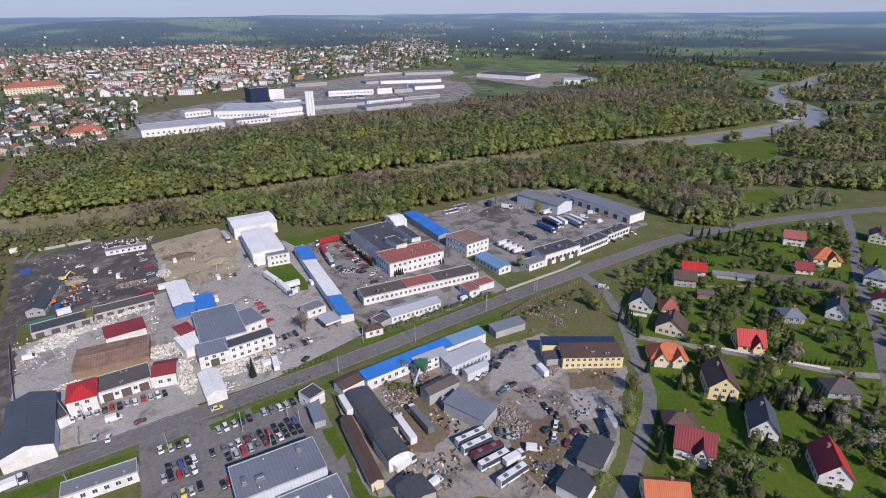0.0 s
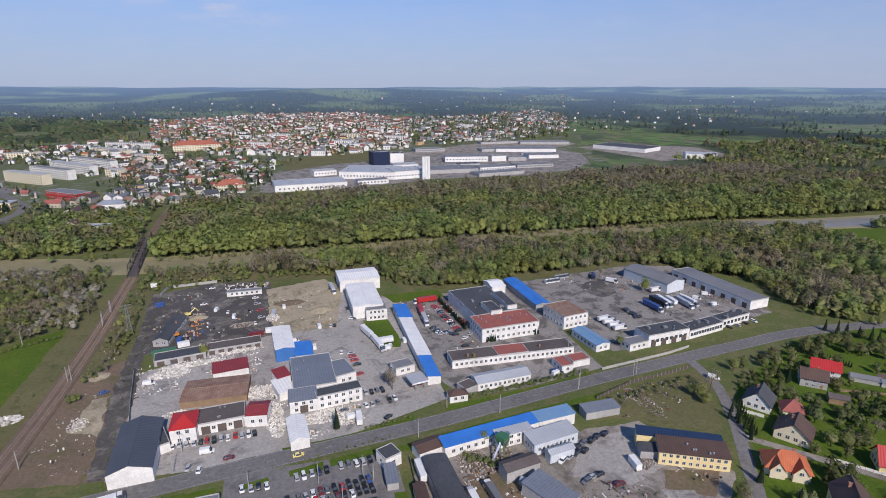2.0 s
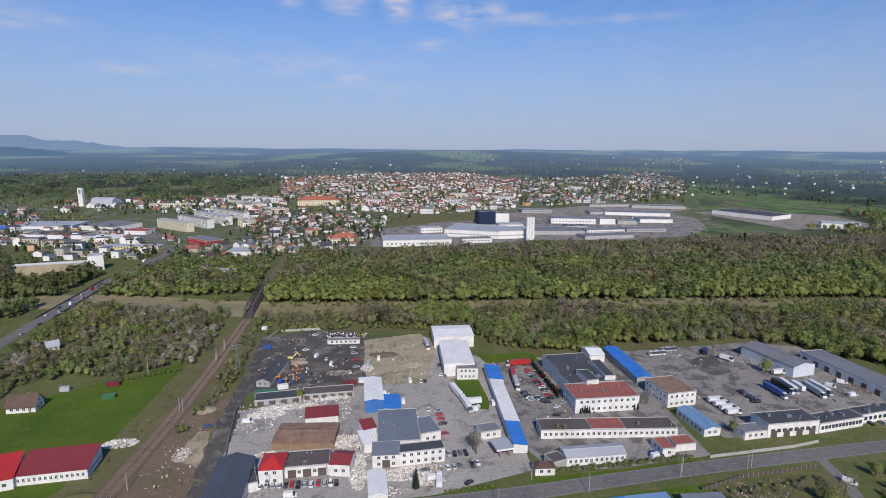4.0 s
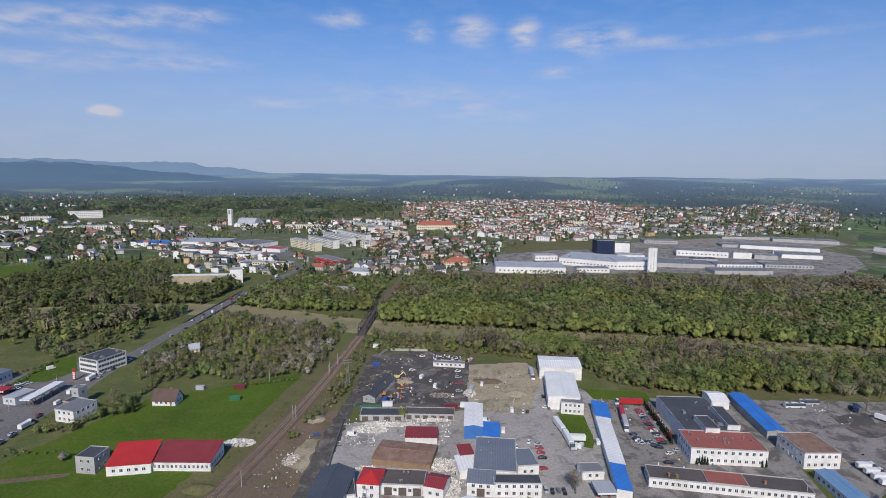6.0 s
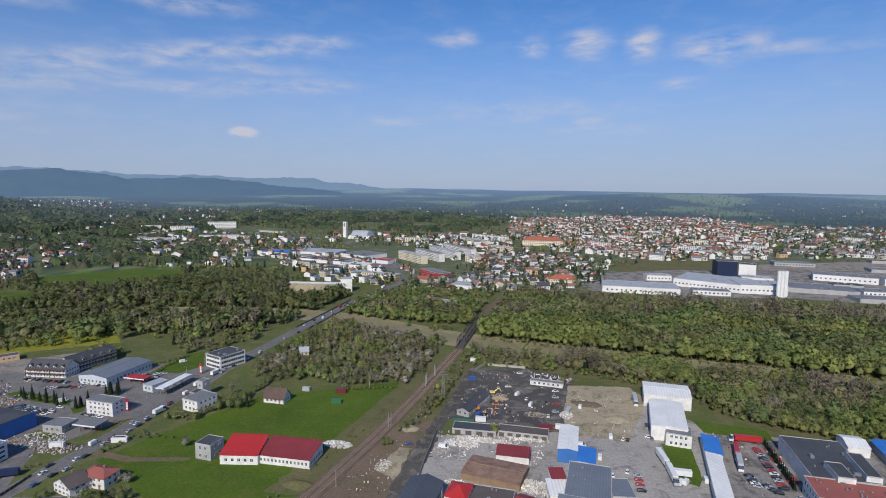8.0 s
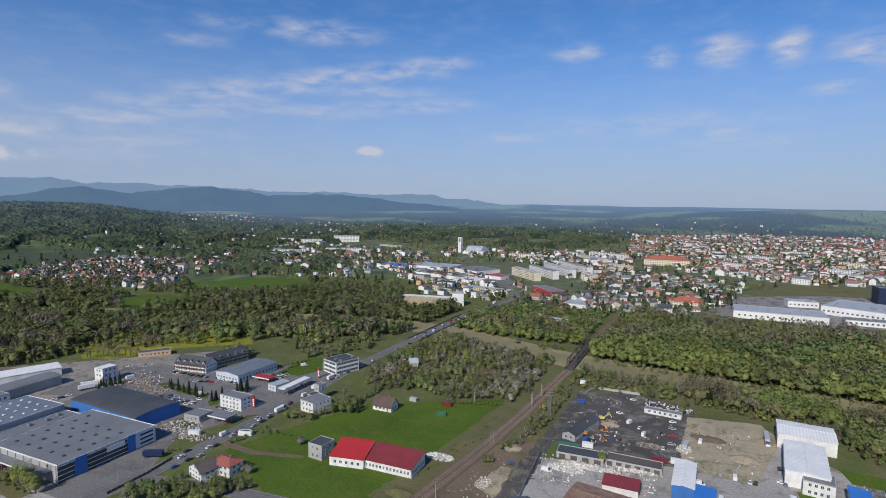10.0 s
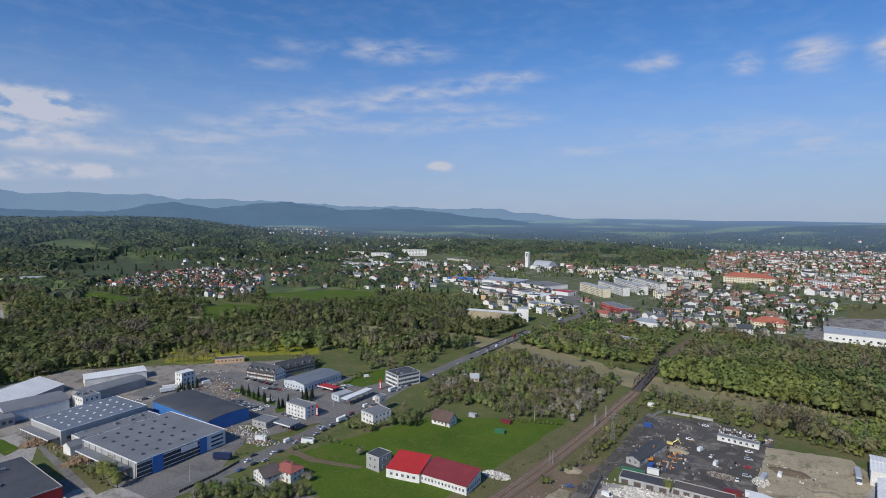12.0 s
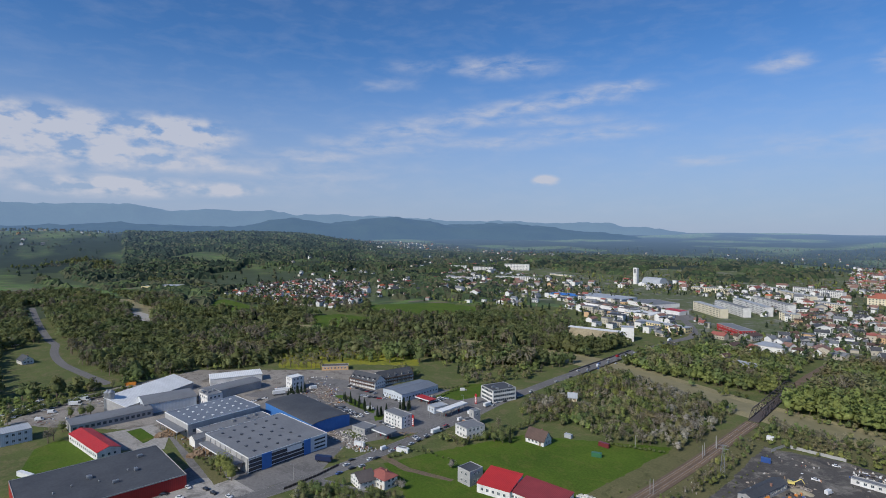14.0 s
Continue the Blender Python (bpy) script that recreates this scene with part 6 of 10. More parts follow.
def town_houses(label, seed, spacing, poly, mix=(4, 3, 3, 3, 0.3, 4), size=1.0, flat=0.15, skip=0.25, trees=0.8, big=0.06):
    """Crowded roofs of a far quarter, with the trees between them."""
    rng = random.Random(seed)
    xs, ys = [p[0] for p in poly], [p[1] for p in poly]
    s = Soup()
    yaw0 = rng.uniform(-0.4, 0.4)
    tb = []
    y = min(ys)
    while y < max(ys):
        x = min(xs)
        while x < max(xs):
            px, py = x + rng.uniform(-0.35, 0.35) * spacing, y + rng.uniform(-0.35, 0.35) * spacing
            x += spacing
            if not inside(px, py, poly):
                continue
            z0 = terrain(px, py)
            for _ in range(4):
                if rng.random() < trees:
                    tb.append((px + rng.uniform(-0.5, 0.5) * spacing, py + rng.uniform(-0.5, 0.5) * spacing))
            if rng.random() < skip or off_west(px, py):
                continue
            k = size * rng.uniform(0.8, 1.35)
            if rng.random() < big:
                k *= 1.7
            k *= 0.9
            w, d, h = 11 * k * rng.uniform(0.8, 1.5), 9 * k, rng.choice((3.4, 4.8, 6.2, 8.0)) * (0.6 + 0.4 * k)
            rise = rng.uniform(1.6, 3.4) * (0.6 + 0.4 * k)
            m = Matrix.Translation((px, py, z0)) @ Matrix.Rotation(yaw0 + rng.choice((0, math.pi / 2)) + rng.uniform(-0.25, 0.25), 4, "Z")
            wi = rng.choices(range(4), (8, 3, 1.2, 0.3))[0]
            ri = 4 + rng.choices(range(6), mix)[0]
            one = Soup()
            if rng.random() < flat:
                one.add(box_v(-w / 2, -d / 2, -1, w / 2, d / 2, h), BOXF[2:], wi)
                one.box(-w / 2 - 0.2, -d / 2 - 0.2, h, w / 2 + 0.2, d / 2 + 0.2, h + 0.35, 9 if rng.random() < 0.5 else 7)
            else:
                one.add(box_v(-w / 2, -d / 2, -1, w / 2, d / 2, h), BOXF[2:], wi)
                one.add([(-w / 2, -d / 2, h), (-w / 2, d / 2, h), (-w / 2, 0, h + rise), (w / 2, -d / 2, h), (w / 2, d / 2, h), (w / 2, 0, h + rise)], [(0, 2, 1), (3, 4, 5)], wi)
                X, Y = w / 2 + 0.5, d / 2 + 0.5
                e = rise * 0.5 / (d / 2)
                one.add([(-X, -Y, h - e), (X, -Y, h - e), (X, 0, h + rise), (-X, 0, h + rise), (-X, Y, h - e), (X, Y, h - e), (-X, -Y, h - e + 0.25), (X, -Y, h - e + 0.25), (X, 0, h + rise + 0.25), (-X, 0, h + rise + 0.25), (-X, Y, h - e + 0.25), (X, Y, h - e + 0.25)], [(6, 7, 8, 9), (9, 8, 11, 10), (3, 2, 1, 0), (4, 5, 2, 3), (0, 1, 7, 6), (5, 4, 10, 11), (1, 2, 8, 7), (2, 5, 11, 8), (3, 0, 6, 9), (4, 3, 9, 10)], ri)
                one.box(w * 0.2, 0.3, h + rise * 0.5, w * 0.2 + 0.8, 1.1, h + rise + 1.0, 1)
            n = max(2, int(w / 3.4))
            for fl in range(max(1, int(h / 3))):
                for i in range(n):
                    u = -w / 2 + w * (i + 0.5) / n
                    for sy in (-1, 1):
                        yy = sy * (d / 2 + 0.04)
                        q = [(u - 0.6, yy, fl * 3 + 1), (u + 0.6, yy, fl * 3 + 1), (u + 0.6, yy, fl * 3 + 2.4), (u - 0.6, yy, fl * 3 + 2.4)]
                        one.add(q, [(0, 1, 2, 3) if sy < 0 else (3, 2, 1, 0)], 10)
            one.moved(m)
            s.add(one.v, one.f)
            s.s[-len(one.s):] = one.s
        y += spacing
    tagged(new("town_houses", s.mesh("town_houses", WALLS + ROOFS + ["window_glass"])), label, "houses", kind="stuff")
    if tb:
        r = np.random.default_rng(seed)
        base = np.array([(x, y, terrain(x, y)) for x, y in tb if not off_west(x, y)])
        k = len(base)
        ht = r.uniform(4, 12.5, k)
        kind = r.choice([0, 1, 1, 2, 3, 4], k)
        co, sl, nm = [], [], []
        for kd in range(5):
            sel = kind == kd
            q, w = leaf_tris(r, base[sel], ht[sel] * (0.25 if kd == 4 else 0.42), ht[sel], 4, kd == 4)
            co.append(q)
            nm.append(w)
            sl.append(np.full(len(q), kd))
        tagged(new("town_trees", tris_mesh("town_trees", np.concatenate(co), HAZED_LEAVES, np.concatenate(sl), np.concatenate(nm))), "garden trees among the town's houses", "trees", kind="stuff")


# far stands take the leaf materials whose haze is painted as glow
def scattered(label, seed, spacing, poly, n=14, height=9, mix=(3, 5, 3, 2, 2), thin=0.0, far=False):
    wood("backdrop_woods" if far else "scattered_trees", label, seed, spacing, height, mix, poly, n, any_of(clear_all, lambda x, y: noise.noise((x / 90, y / 90, seed + 0.5)) < thin), HAZED_LEAVES if far else None)

# ---- far works and landmarks ----
building('factory_hall', 'long white factory hall at the wood edge', 113.6, 766.9, -1.2, 96.6, 45, 9, 'town_white', 'roof_light', 'flat', 2.0, win=1, pitch=6, bands=True, faces='s', vents='unit cap hatch', nv=9)
building('factory_hall', 'large white factory hall with dark window bands', 220.4, 836.0, -26.3, 86.7, 70, 11, 'town_white', 'roof_light', 'flat', 2.0, win=1, pitch=5, bands=True, vents='unit cap', nv=8)
building('factory_hall', 'white factory front hall', 270.5, 809.5, 2.4, 58.3, 45, 12, 'town_white', 'roof_light', 'flat', 2.0, win=1, pitch=5, bands=True, vents='unit cap hatch', nv=9)
building('factory_block', 'tall navy blue factory block', 264.2, 952.6, 5.0, 29.8, 25, 24, 'navy_panel', 'roof_dark', 'flat', 2.0)
building('factory_hall', 'wide pale factory hall', 354.4, 838.3, -7.9, 81.4, 55, 5.8, 'grey_render', 'roof_grey', 'flat', 2.0, vents='unit cap hatch', nv=9)
building('factory_hall', 'white factory hall with raised roof units', 429.9, 945.8, -16.4, 80.2, 40, 9.4, 'town_white', 'roof_grey', 'flat', 2.0, win=1, pitch=6, bands=True, vents='unit', nv=5)
building('factory_hall', 'long white warehouse beyond the factory', 613.0, 1043.0, -20.8, 127.9, 50, 6.5, 'town_white', 'roof_grey', 'flat', 2.0, vents='unit cap hatch', nv=9)
building('factory_hall', 'dark-roofed warehouse beyond the factory', 730.0, 1154.4, -21.8, 116.7, 40, 5.8, 'grey_render', 'roof_grey', 'flat', 2.0, vents='unit cap hatch', nv=9)
building('factory_hall', 'white-walled warehouse with a dark roof', 588.3, 936.3, -12.2, 60.3, 40, 6.5, 'town_white', 'roof_grey', 'flat', 2.0, vents='unit cap hatch', nv=9)
building('factory_hall', 'pale flat factory building', 410.8, 776.3, 2.2, 81.5, 30, 5.0, 'grey_render', 'roof_grey', 'flat', 2.0, vents='unit cap hatch', nv=9)
building('factory_building', 'low grey annex of the factory', 202.7, 769.8, -0.8, 45.6, 20, 6, 'town_white', 'roof_grey', 'flat', 2.0, win=1, pitch=5, bands=True, faces='s', vents='unit cap hatch', nv=9)
building('factory_hall', 'grey-roofed factory hall with a white front', 431.2, 828.2, 0.2, 66.1, 30, 5.8, 'town_white', 'roof_grey', 'flat', 2.0, win=1, pitch=5, bands=True, faces='s', vents='unit cap hatch', nv=9)
building('factory_hall', 'long pale factory hall', 507.2, 832.7, -4.6, 68.3, 30, 5.0, 'grey_render', 'roof_grey', 'flat', 2.0, win=1, pitch=5, bands=True, faces='s', vents='unit cap hatch', nv=9)
building('factory_building', 'tall white boiler house of the factory', 484.5, 920.4, -6.6, 28.8, 20, 10.1, 'town_white', 'roof_grey', 'flat', 2.0, vents='unit cap hatch', nv=9)
building('factory_building', 'pale flat-roofed factory store building', 520.9, 915.5, -12.3, 35.1, 25, 6.5, 'grey_render', 'roof_grey', 'flat', 2.0, vents='unit cap hatch', nv=9)
building('factory_building', 'grey flat-roofed factory store building', 398.8, 864.2, -7.4, 35.3, 25, 7.2, 'grey_render', 'roof_dark', 'flat', 2.0, win=1, pitch=5, bands=True, faces='s', vents='unit cap hatch', nv=9)
building('factory_building', 'grey flat depot behind the factory', 564.0, 1066.8, -7.6, 89.2, 35, 5.0, 'grey_render', 'roof_grey', 'flat', 2.0, vents='unit cap hatch', nv=9)
building('factory_building', 'dark goods shed by the rail yard', 632.5, 1200.2, -4.3, 102.9, 25, 5.0, 'grey_render', 'roof_felt_brown', 'flat', 2.0, vents='unit cap hatch', nv=9)
building('factory_hall', 'grey works hall by the rail yard', 416.8, 1111.9, -2.0, 65.4, 30, 5.8, 'grey_render', 'roof_grey', 'flat', 2.0, win=1, pitch=5, bands=True, faces='s', vents='unit cap hatch', nv=9)
building('factory_building', 'grey half of the tall factory block', 296.9, 949.6, -16.3, 24.0, 25, 20, 'town_white', 'roof_dark', 'flat', 2.0, vents='unit cap hatch', nv=9)
building('factory_building', 'low white workshop of the factory', 292.4, 893.0, -3.6, 42.7, 25, 8, 'town_white', 'roof_light', 'flat', 2.0, win=1, pitch=5, bands=True, faces='s', vents='unit cap hatch', nv=9)
building('factory_hall', 'white flat store beside the hall', 151.1, 871.4, 7.4, 36.0, 20, 8, 'town_white', 'roof_light', 'flat', 2.0, win=1, pitch=5, bands=True, faces='s', vents='unit cap hatch', nv=9)
building('factory_building', 'low white sheds at the factory edge', 576.6, 976.8, -29.6, 12.7, 15, 4.3, 'town_white', 'roof_grey', 'flat', 2.0, vents='unit cap hatch', nv=9)
building('factory_hall', 'pale works hall at the town edge', 294.6, 1238.6, -12.5, 71.5, 25, 8, 'town_white', 'roof_light', 'flat', 2.0, win=1, pitch=5, bands=True, faces='s', vents='unit cap hatch', nv=9)
building('factory_hall', 'long low works hall near the station', 529.0, 1353.1, -9.1, 99.2, 20, 5.0, 'grey_render', 'roof_grey', 'flat', 2.0, win=1, pitch=5, bands=True, faces='s', vents='unit cap hatch', nv=9)
building('factory_hall', 'white works hall near the station', 618.4, 1294.1, -12.2, 91.0, 20, 5.8, 'town_white', 'roof_grey', 'flat', 2.0, win=1, pitch=5, bands=True, faces='s', vents='unit cap hatch', nv=9)
building('warehouse', 'long dark-roofed warehouse beyond the wood', 836.4, 983.6, -68.4, 124.0, 70, 8, 'town_white', 'roof_dark', 'flat', 2.0)
building('warehouse', 'pale gravel works hall beyond the wood', 874.6, 812.9, -37.0, 57.6, 35, 9, 'town_white', 'roof_light', 'gable', 2.0)
building('school', 'large cream building with an orange hipped roof', -45.2, 1312.0, 2.8, 93.0, 35, 13, 'cream_render', 'roof_tile_red', 'hip', 8, win=3, pitch=5, bands=True)
building('public_building', 'cream house with a large red roof', 11.3, 797.6, 0.6, 39.5, 22, 7, 'cream_render', 'roof_tile_red', 'hip', 6, win=2)
building('works_block', 'tall white windowless block beside the embankment', -262.5, 656.3, 23.1, 14.9, 14, 17, 'town_white', 'roof_light', 'flat', 2.0)
building('embankment', 'long bare earth embankment with a white parapet', -298.0, 637.7, 9.5, 68.5, 12, 12, 'sand', 'roof_white', 'flat', 2.0)
building('apartment_block', 'pale cream apartment block with rows of windows', -262.2, 959.2, -45.2, 90.8, 12, 15, 'cream_render', 'roof_light', 'flat', 2.0, win=5, pitch=4.5, faces='sn', bands=True)
building('apartment_block', 'long white apartment block', -240.8, 1001.2, -48.7, 100.6, 12, 15, 'white_render', 'roof_grey', 'flat', 2.0, win=5, pitch=4.5, faces='sn', bands=True)
building('apartment_block', 'long white apartment block', -222.3, 1046.7, -51.7, 121.4, 12, 15, 'white_render', 'roof_light', 'flat', 2.0, win=5, pitch=4.5, faces='sn', bands=True)
building('apartment_block', 'long white apartment block', -204.0, 1102.0, -50.7, 124.2, 12, 15, 'white_render', 'roof_grey', 'flat', 2.0, win=5, pitch=4.5, faces='sn', bands=True)
building('apartment_block', 'pale cream apartment block with rows of windows', -198.9, 1266.2, -47.7, 106.5, 12, 15, 'cream_render', 'roof_light', 'flat', 2.0, win=5, pitch=4.5, faces='sn', bands=True)
building('apartment_block', 'long white apartment block', -181.5, 1381.4, -30.6, 111.3, 12, 15, 'white_render', 'roof_grey', 'flat', 2.0, win=5, pitch=4.5, faces='sn', bands=True)
building('apartment_block', 'long white apartment block', -990.6, 1387.9, -13.2, 65.9, 12, 18, 'white_render', 'roof_light', 'flat', 2.0, win=6, pitch=4.5, faces='sn', bands=True, z=0.6)
building('apartment_block', 'long white apartment block', -1047.7, 1513.5, -4.7, 93.4, 12, 18, 'white_render', 'roof_grey', 'flat', 2.0, win=6, pitch=4.5, faces='sn', bands=True, z=2.2)
building('apartment_block', 'pale cream apartment block with rows of windows', -1091.2, 1380.1, -11.0, 78.5, 12, 12, 'cream_render', 'roof_light', 'flat', 2.0, win=4, pitch=4.5, faces='sn', bands=True, z=1.2)
building('apartment_block', 'long white apartment block', -915.7, 1070.0, -14.4, 96.9, 12, 12, 'white_render', 'roof_grey', 'flat', 2.0, win=4, pitch=4.5, faces='sn', bands=True)
building('apartment_block', 'long white apartment block', -999.9, 1149.6, -9.5, 89.9, 12, 12, 'white_render', 'roof_light', 'flat', 2.0, win=4, pitch=4.5, faces='sn', bands=True)
building('apartment_block', 'long white apartment block', -791.8, 1192.0, -4.7, 95.3, 12, 12, 'white_render', 'roof_grey', 'flat', 2.0, win=4, pitch=4.5, faces='sn', bands=True)
building('apartment_block', 'pale cream apartment block with rows of windows', -359.8, 1277.2, 2.4, 82.1, 12, 12, 'cream_render', 'roof_light', 'flat', 2.0, win=4, pitch=4.5, faces='sn', bands=True)
building('apartment_block', 'long white apartment block', -146.3, 1861.2, -4.7, 58.8, 14, 15, 'white_render', 'roof_grey', 'flat', 2.0, win=5, pitch=4.5, faces='sn', bands=True, z=2.6)
building('apartment_block', 'long white apartment block', 268.9, 1284.5, -22.8, 48.8, 14, 12, 'white_render', 'roof_light', 'flat', 2.0, win=4, pitch=4.5, faces='sn', bands=True)
building('apartment_block', 'long white apartment block', 420.1, 1365.6, -36.6, 57.5, 14, 12, 'white_render', 'roof_grey', 'flat', 2.0, win=4, pitch=4.5, faces='sn', bands=True)
building('apartment_block', 'pale cream apartment block with rows of windows', -151.9, 976.3, -34.1, 28.6, 12, 12, 'cream_render', 'roof_light', 'flat', 2.0, win=4, pitch=4.5, faces='sn', bands=True)
building('apartment_block', 'long white apartment block', 743.4, 1645.4, -36.8, 44.2, 12, 12, 'white_render', 'roof_grey', 'flat', 2.0, win=4, pitch=4.5, faces='sn', bands=True, z=1.7)
building('apartment_block', 'long white apartment block', -1101.7, 1338.0, -22.3, 33.9, 12, 12, 'white_render', 'roof_light', 'flat', 2.0, win=4, pitch=4.5, faces='sn', bands=True, z=0.9)
building('apartment_block', 'long white apartment block', -896.6, 1409.7, -18.6, 76.5, 12, 12, 'white_render', 'roof_grey', 'flat', 2.0, win=4, pitch=4.5, faces='sn', bands=True, z=0.4)
building('apartment_block', 'pale cream apartment block with rows of windows', -775.0, 1338.9, -9.6, 77.3, 12, 12, 'cream_render', 'roof_light', 'flat', 2.0, win=4, pitch=4.5, faces='sn', bands=True)
building('apartment_block', 'long white apartment block', 43.8, 1622.1, -17.6, 69.4, 12, 12, 'white_render', 'roof_grey', 'flat', 2.0, win=4, pitch=4.5, faces='sn', bands=True, z=0.1)
building('apartment_block', 'long white apartment block', 151.1, 1516.5, -23.0, 64.4, 12, 12, 'white_render', 'roof_light', 'flat', 2.0, win=4, pitch=4.5, faces='sn', bands=True)
building('apartment_block', 'long white apartment block', 250.2, 1716.8, -26.1, 63.0, 12, 12, 'white_render', 'roof_grey', 'flat', 2.0, win=4, pitch=4.5, faces='sn', bands=True, z=0.9)
building('apartment_block', 'pale cream apartment block with rows of windows', 324.8, 1455.8, -23.2, 50.5, 12, 12, 'cream_render', 'roof_light', 'flat', 2.0, win=4, pitch=4.5, faces='sn', bands=True)
building('apartment_block', 'long white apartment block', 430.7, 1600.2, -37.9, 50.0, 12, 12, 'white_render', 'roof_grey', 'flat', 2.0, win=4, pitch=4.5, faces='sn', bands=True, z=0.3)
building('apartment_block', 'long white apartment block', 84.4, 1310.5, -25.9, 50.9, 12, 12, 'white_render', 'roof_light', 'flat', 2.0, win=4, pitch=4.5, faces='sn', bands=True)
building('apartment_block', 'long white apartment block', -288.1, 1398.3, -21.9, 70.8, 12, 12, 'white_render', 'roof_grey', 'flat', 2.0, win=4, pitch=4.5, faces='sn', bands=True)
building('apartment_block', 'pale cream apartment block with rows of windows', -121.7, 1158.0, -29.8, 50.0, 12, 12, 'cream_render', 'roof_light', 'flat', 2.0, win=4, pitch=4.5, faces='sn', bands=True)
building('apartment_block', 'long white apartment block', -1142.8, 1221.2, -18.3, 56.6, 12, 12, 'white_render', 'roof_grey', 'flat', 2.0, win=4, pitch=4.5, faces='sn', bands=True, z=0.4)
building('market_hall', 'low market hall with a bright blue roof', -548.6, 979.4, 3.5, 66.1, 45, 6, 'town_white', 'roof_blue', 'flat', 2.0)
building('market_hall', 'low market hall with a pale roof', -474.9, 1013.5, -3.1, 100.9, 60, 6, 'town_white', 'roof_light', 'flat', 2.0)
building('market_hall', 'low market hall with a brown roof', -410.3, 903.2, -13.8, 93.8, 35, 6, 'town_white', 'roof_felt_brown', 'flat', 2.0)
building('market_hall', 'grey flat-roofed market hall', -369.7, 988.3, -25.8, 66.9, 60, 7, 'town_white', 'roof_grey', 'flat', 2.0)
building('market_hall', 'white market hall with a pale roof', -324.1, 851.2, -15.2, 48.9, 40, 7, 'cream_render', 'roof_white', 'flat', 2.0, win=1)
building('market_hall', 'long cream market building', -262.5, 763.9, -10.4, 78.1, 18, 8, 'yellow_render', 'roof_light', 'flat', 2.0, win=2, pitch=4, bands=True)
building('market_hall', 'small hall with a bright red roof', -304.8, 922.0, -15.4, 34.8, 25, 6, 'town_white', 'roof_red', 'flat', 2.0)
building('shop_building', 'white flat shops by the town road', -115.8, 603.6, -14.8, 21.6, 15, 6, 'town_white', 'roof_light', 'flat', 2.0)
building('shop_building', 'pale flat store at the town road', -117.9, 723.1, -7.3, 31.8, 30, 6, 'town_white', 'roof_light', 'flat', 2.0)
building('shop_building', 'red and white store in the town', -179.8, 802.7, -45.1, 58.0, 20, 9, 'red_panel', 'roof_grey', 'flat', 2.0, win=2)
building('bright_store', 'long white hall with a pale roof on the plain', -1243.7, 449.8, 49.3, 80.6, 30, 9, 'yellow_render', 'roof_light', 'flat', 2.0)

# ---- quarters of the town ----
town_houses('crowded old town of pale houses with red and brown roofs', 21, 20, [(-201, 2095), (165, 2463), (568, 2395), (687, 2040), (401, 1187), (231, 1097), (100, 1134), (6, 1187), (-155, 1507)], mix=(6, 6, 2.5, 2, 0.3, 3), size=0.9, skip=0.25, trees=0.35)
town_houses('pale houses with brown roofs at the town edge', 22, 30, [(667, 2037), (1402, 2269), (1340, 1964), (970, 1406), (684, 1274), (417, 1203)], skip=0.3)
town_houses('suburban white houses near the railway', 23, 20, [(-155, 971), (-99, 1121), (19, 1117), (90, 1064), (66, 806), (12, 737), (-77, 700), (-128, 773)], skip=0.25)
town_houses('white suburban houses among trees', 24, 32, [(-981, 1019), (-1154, 1296), (-954, 1317), (-610, 1236), (-474, 1036), (-558, 922), (-514, 819), (-710, 738)], skip=0.32, trees=1.0)
town_houses('crowded market quarter of low grey and brown roofs', 25, 24, [(-579, 956), (-337, 1006), (-216, 814), (-220, 718), (-323, 698), (-414, 809)], flat=0.6, skip=0.25, trees=0.35)
town_houses('dense settlement of new houses with red-brown roofs', 26, 17, [(-1063, 503), (-1176, 658), (-1190, 810), (-1030, 861), (-771, 640), (-742, 545), (-880, 511)], mix=(4, 3, 5, 2, 0.5, 2), size=0.72, skip=0.12, trees=0.7)
town_houses('scattered white houses on the hillside', 27, 40, [(-2279, 1224), (-2575, 2302), (-1343, 2195), (-807, 1409), (-1162, 1304), (-1157, 788), (-1554, 862)], size=0.8, skip=0.68)
town_houses('scattered houses on the far slopes', 28, 75, [(-3145, 408), (-3955, 929), (-3350, 1632), (-2331, 1143), (-2104, 499), (-2024, 265)], skip=0.65)
town_houses('scattered houses on the far plain', 29, 60, [(-2055, 2137), (-1219, 2452), (-301, 3040), (907, 3206), (2249, 3341), (1539, 2265), (807, 2412), (90, 2456), (-516, 1872), (-976, 1604), (-1328, 1379)], size=0.62, skip=0.88, trees=1.0)
town_houses('suburban houses along the town road', 30, 27, [(-614, 1335), (-139, 1509), (-100, 1030), (-160, 940), (-401, 1269), (-527, 1177)], skip=0.25, trees=1.0)
town_houses('scattered far houses beyond the factory', 31, 70, [(1189, 2189), (2126, 1810), (1758, 1392), (1019, 1350), (885, 1625)], size=0.62, skip=0.65)
town_houses('white houses and sheds by the town road', 32, 26, [(-291, 734), (-181, 805), (-109, 832), (-47, 720), (-127, 612), (-178, 596)], skip=0.35)
town_houses('suburban houses on the far town edge', 33, 30, [(-162, 1036), (-61, 1271), (-24, 823), (-86, 805)], skip=0.3)
town_houses('suburban houses between the settlement and the town', 35, 30, [(-790, 680), (-1030, 880), (-1090, 1000), (-980, 1030), (-720, 745)], skip=0.35, trees=1.0)
canopy_sheet("far_wood", "copses between the settlement and the town", 63, 8.0, 10, (1, 5, 3, 2, 2), [(-780, 690), (-1010, 880), (-1150, 900), (-1100, 1130), (-700, 1000), (-640, 800)], lambda x, y: noise.noise((x / 60, y / 60, 2.0)) > 0.0, HAZED_LEAVES)
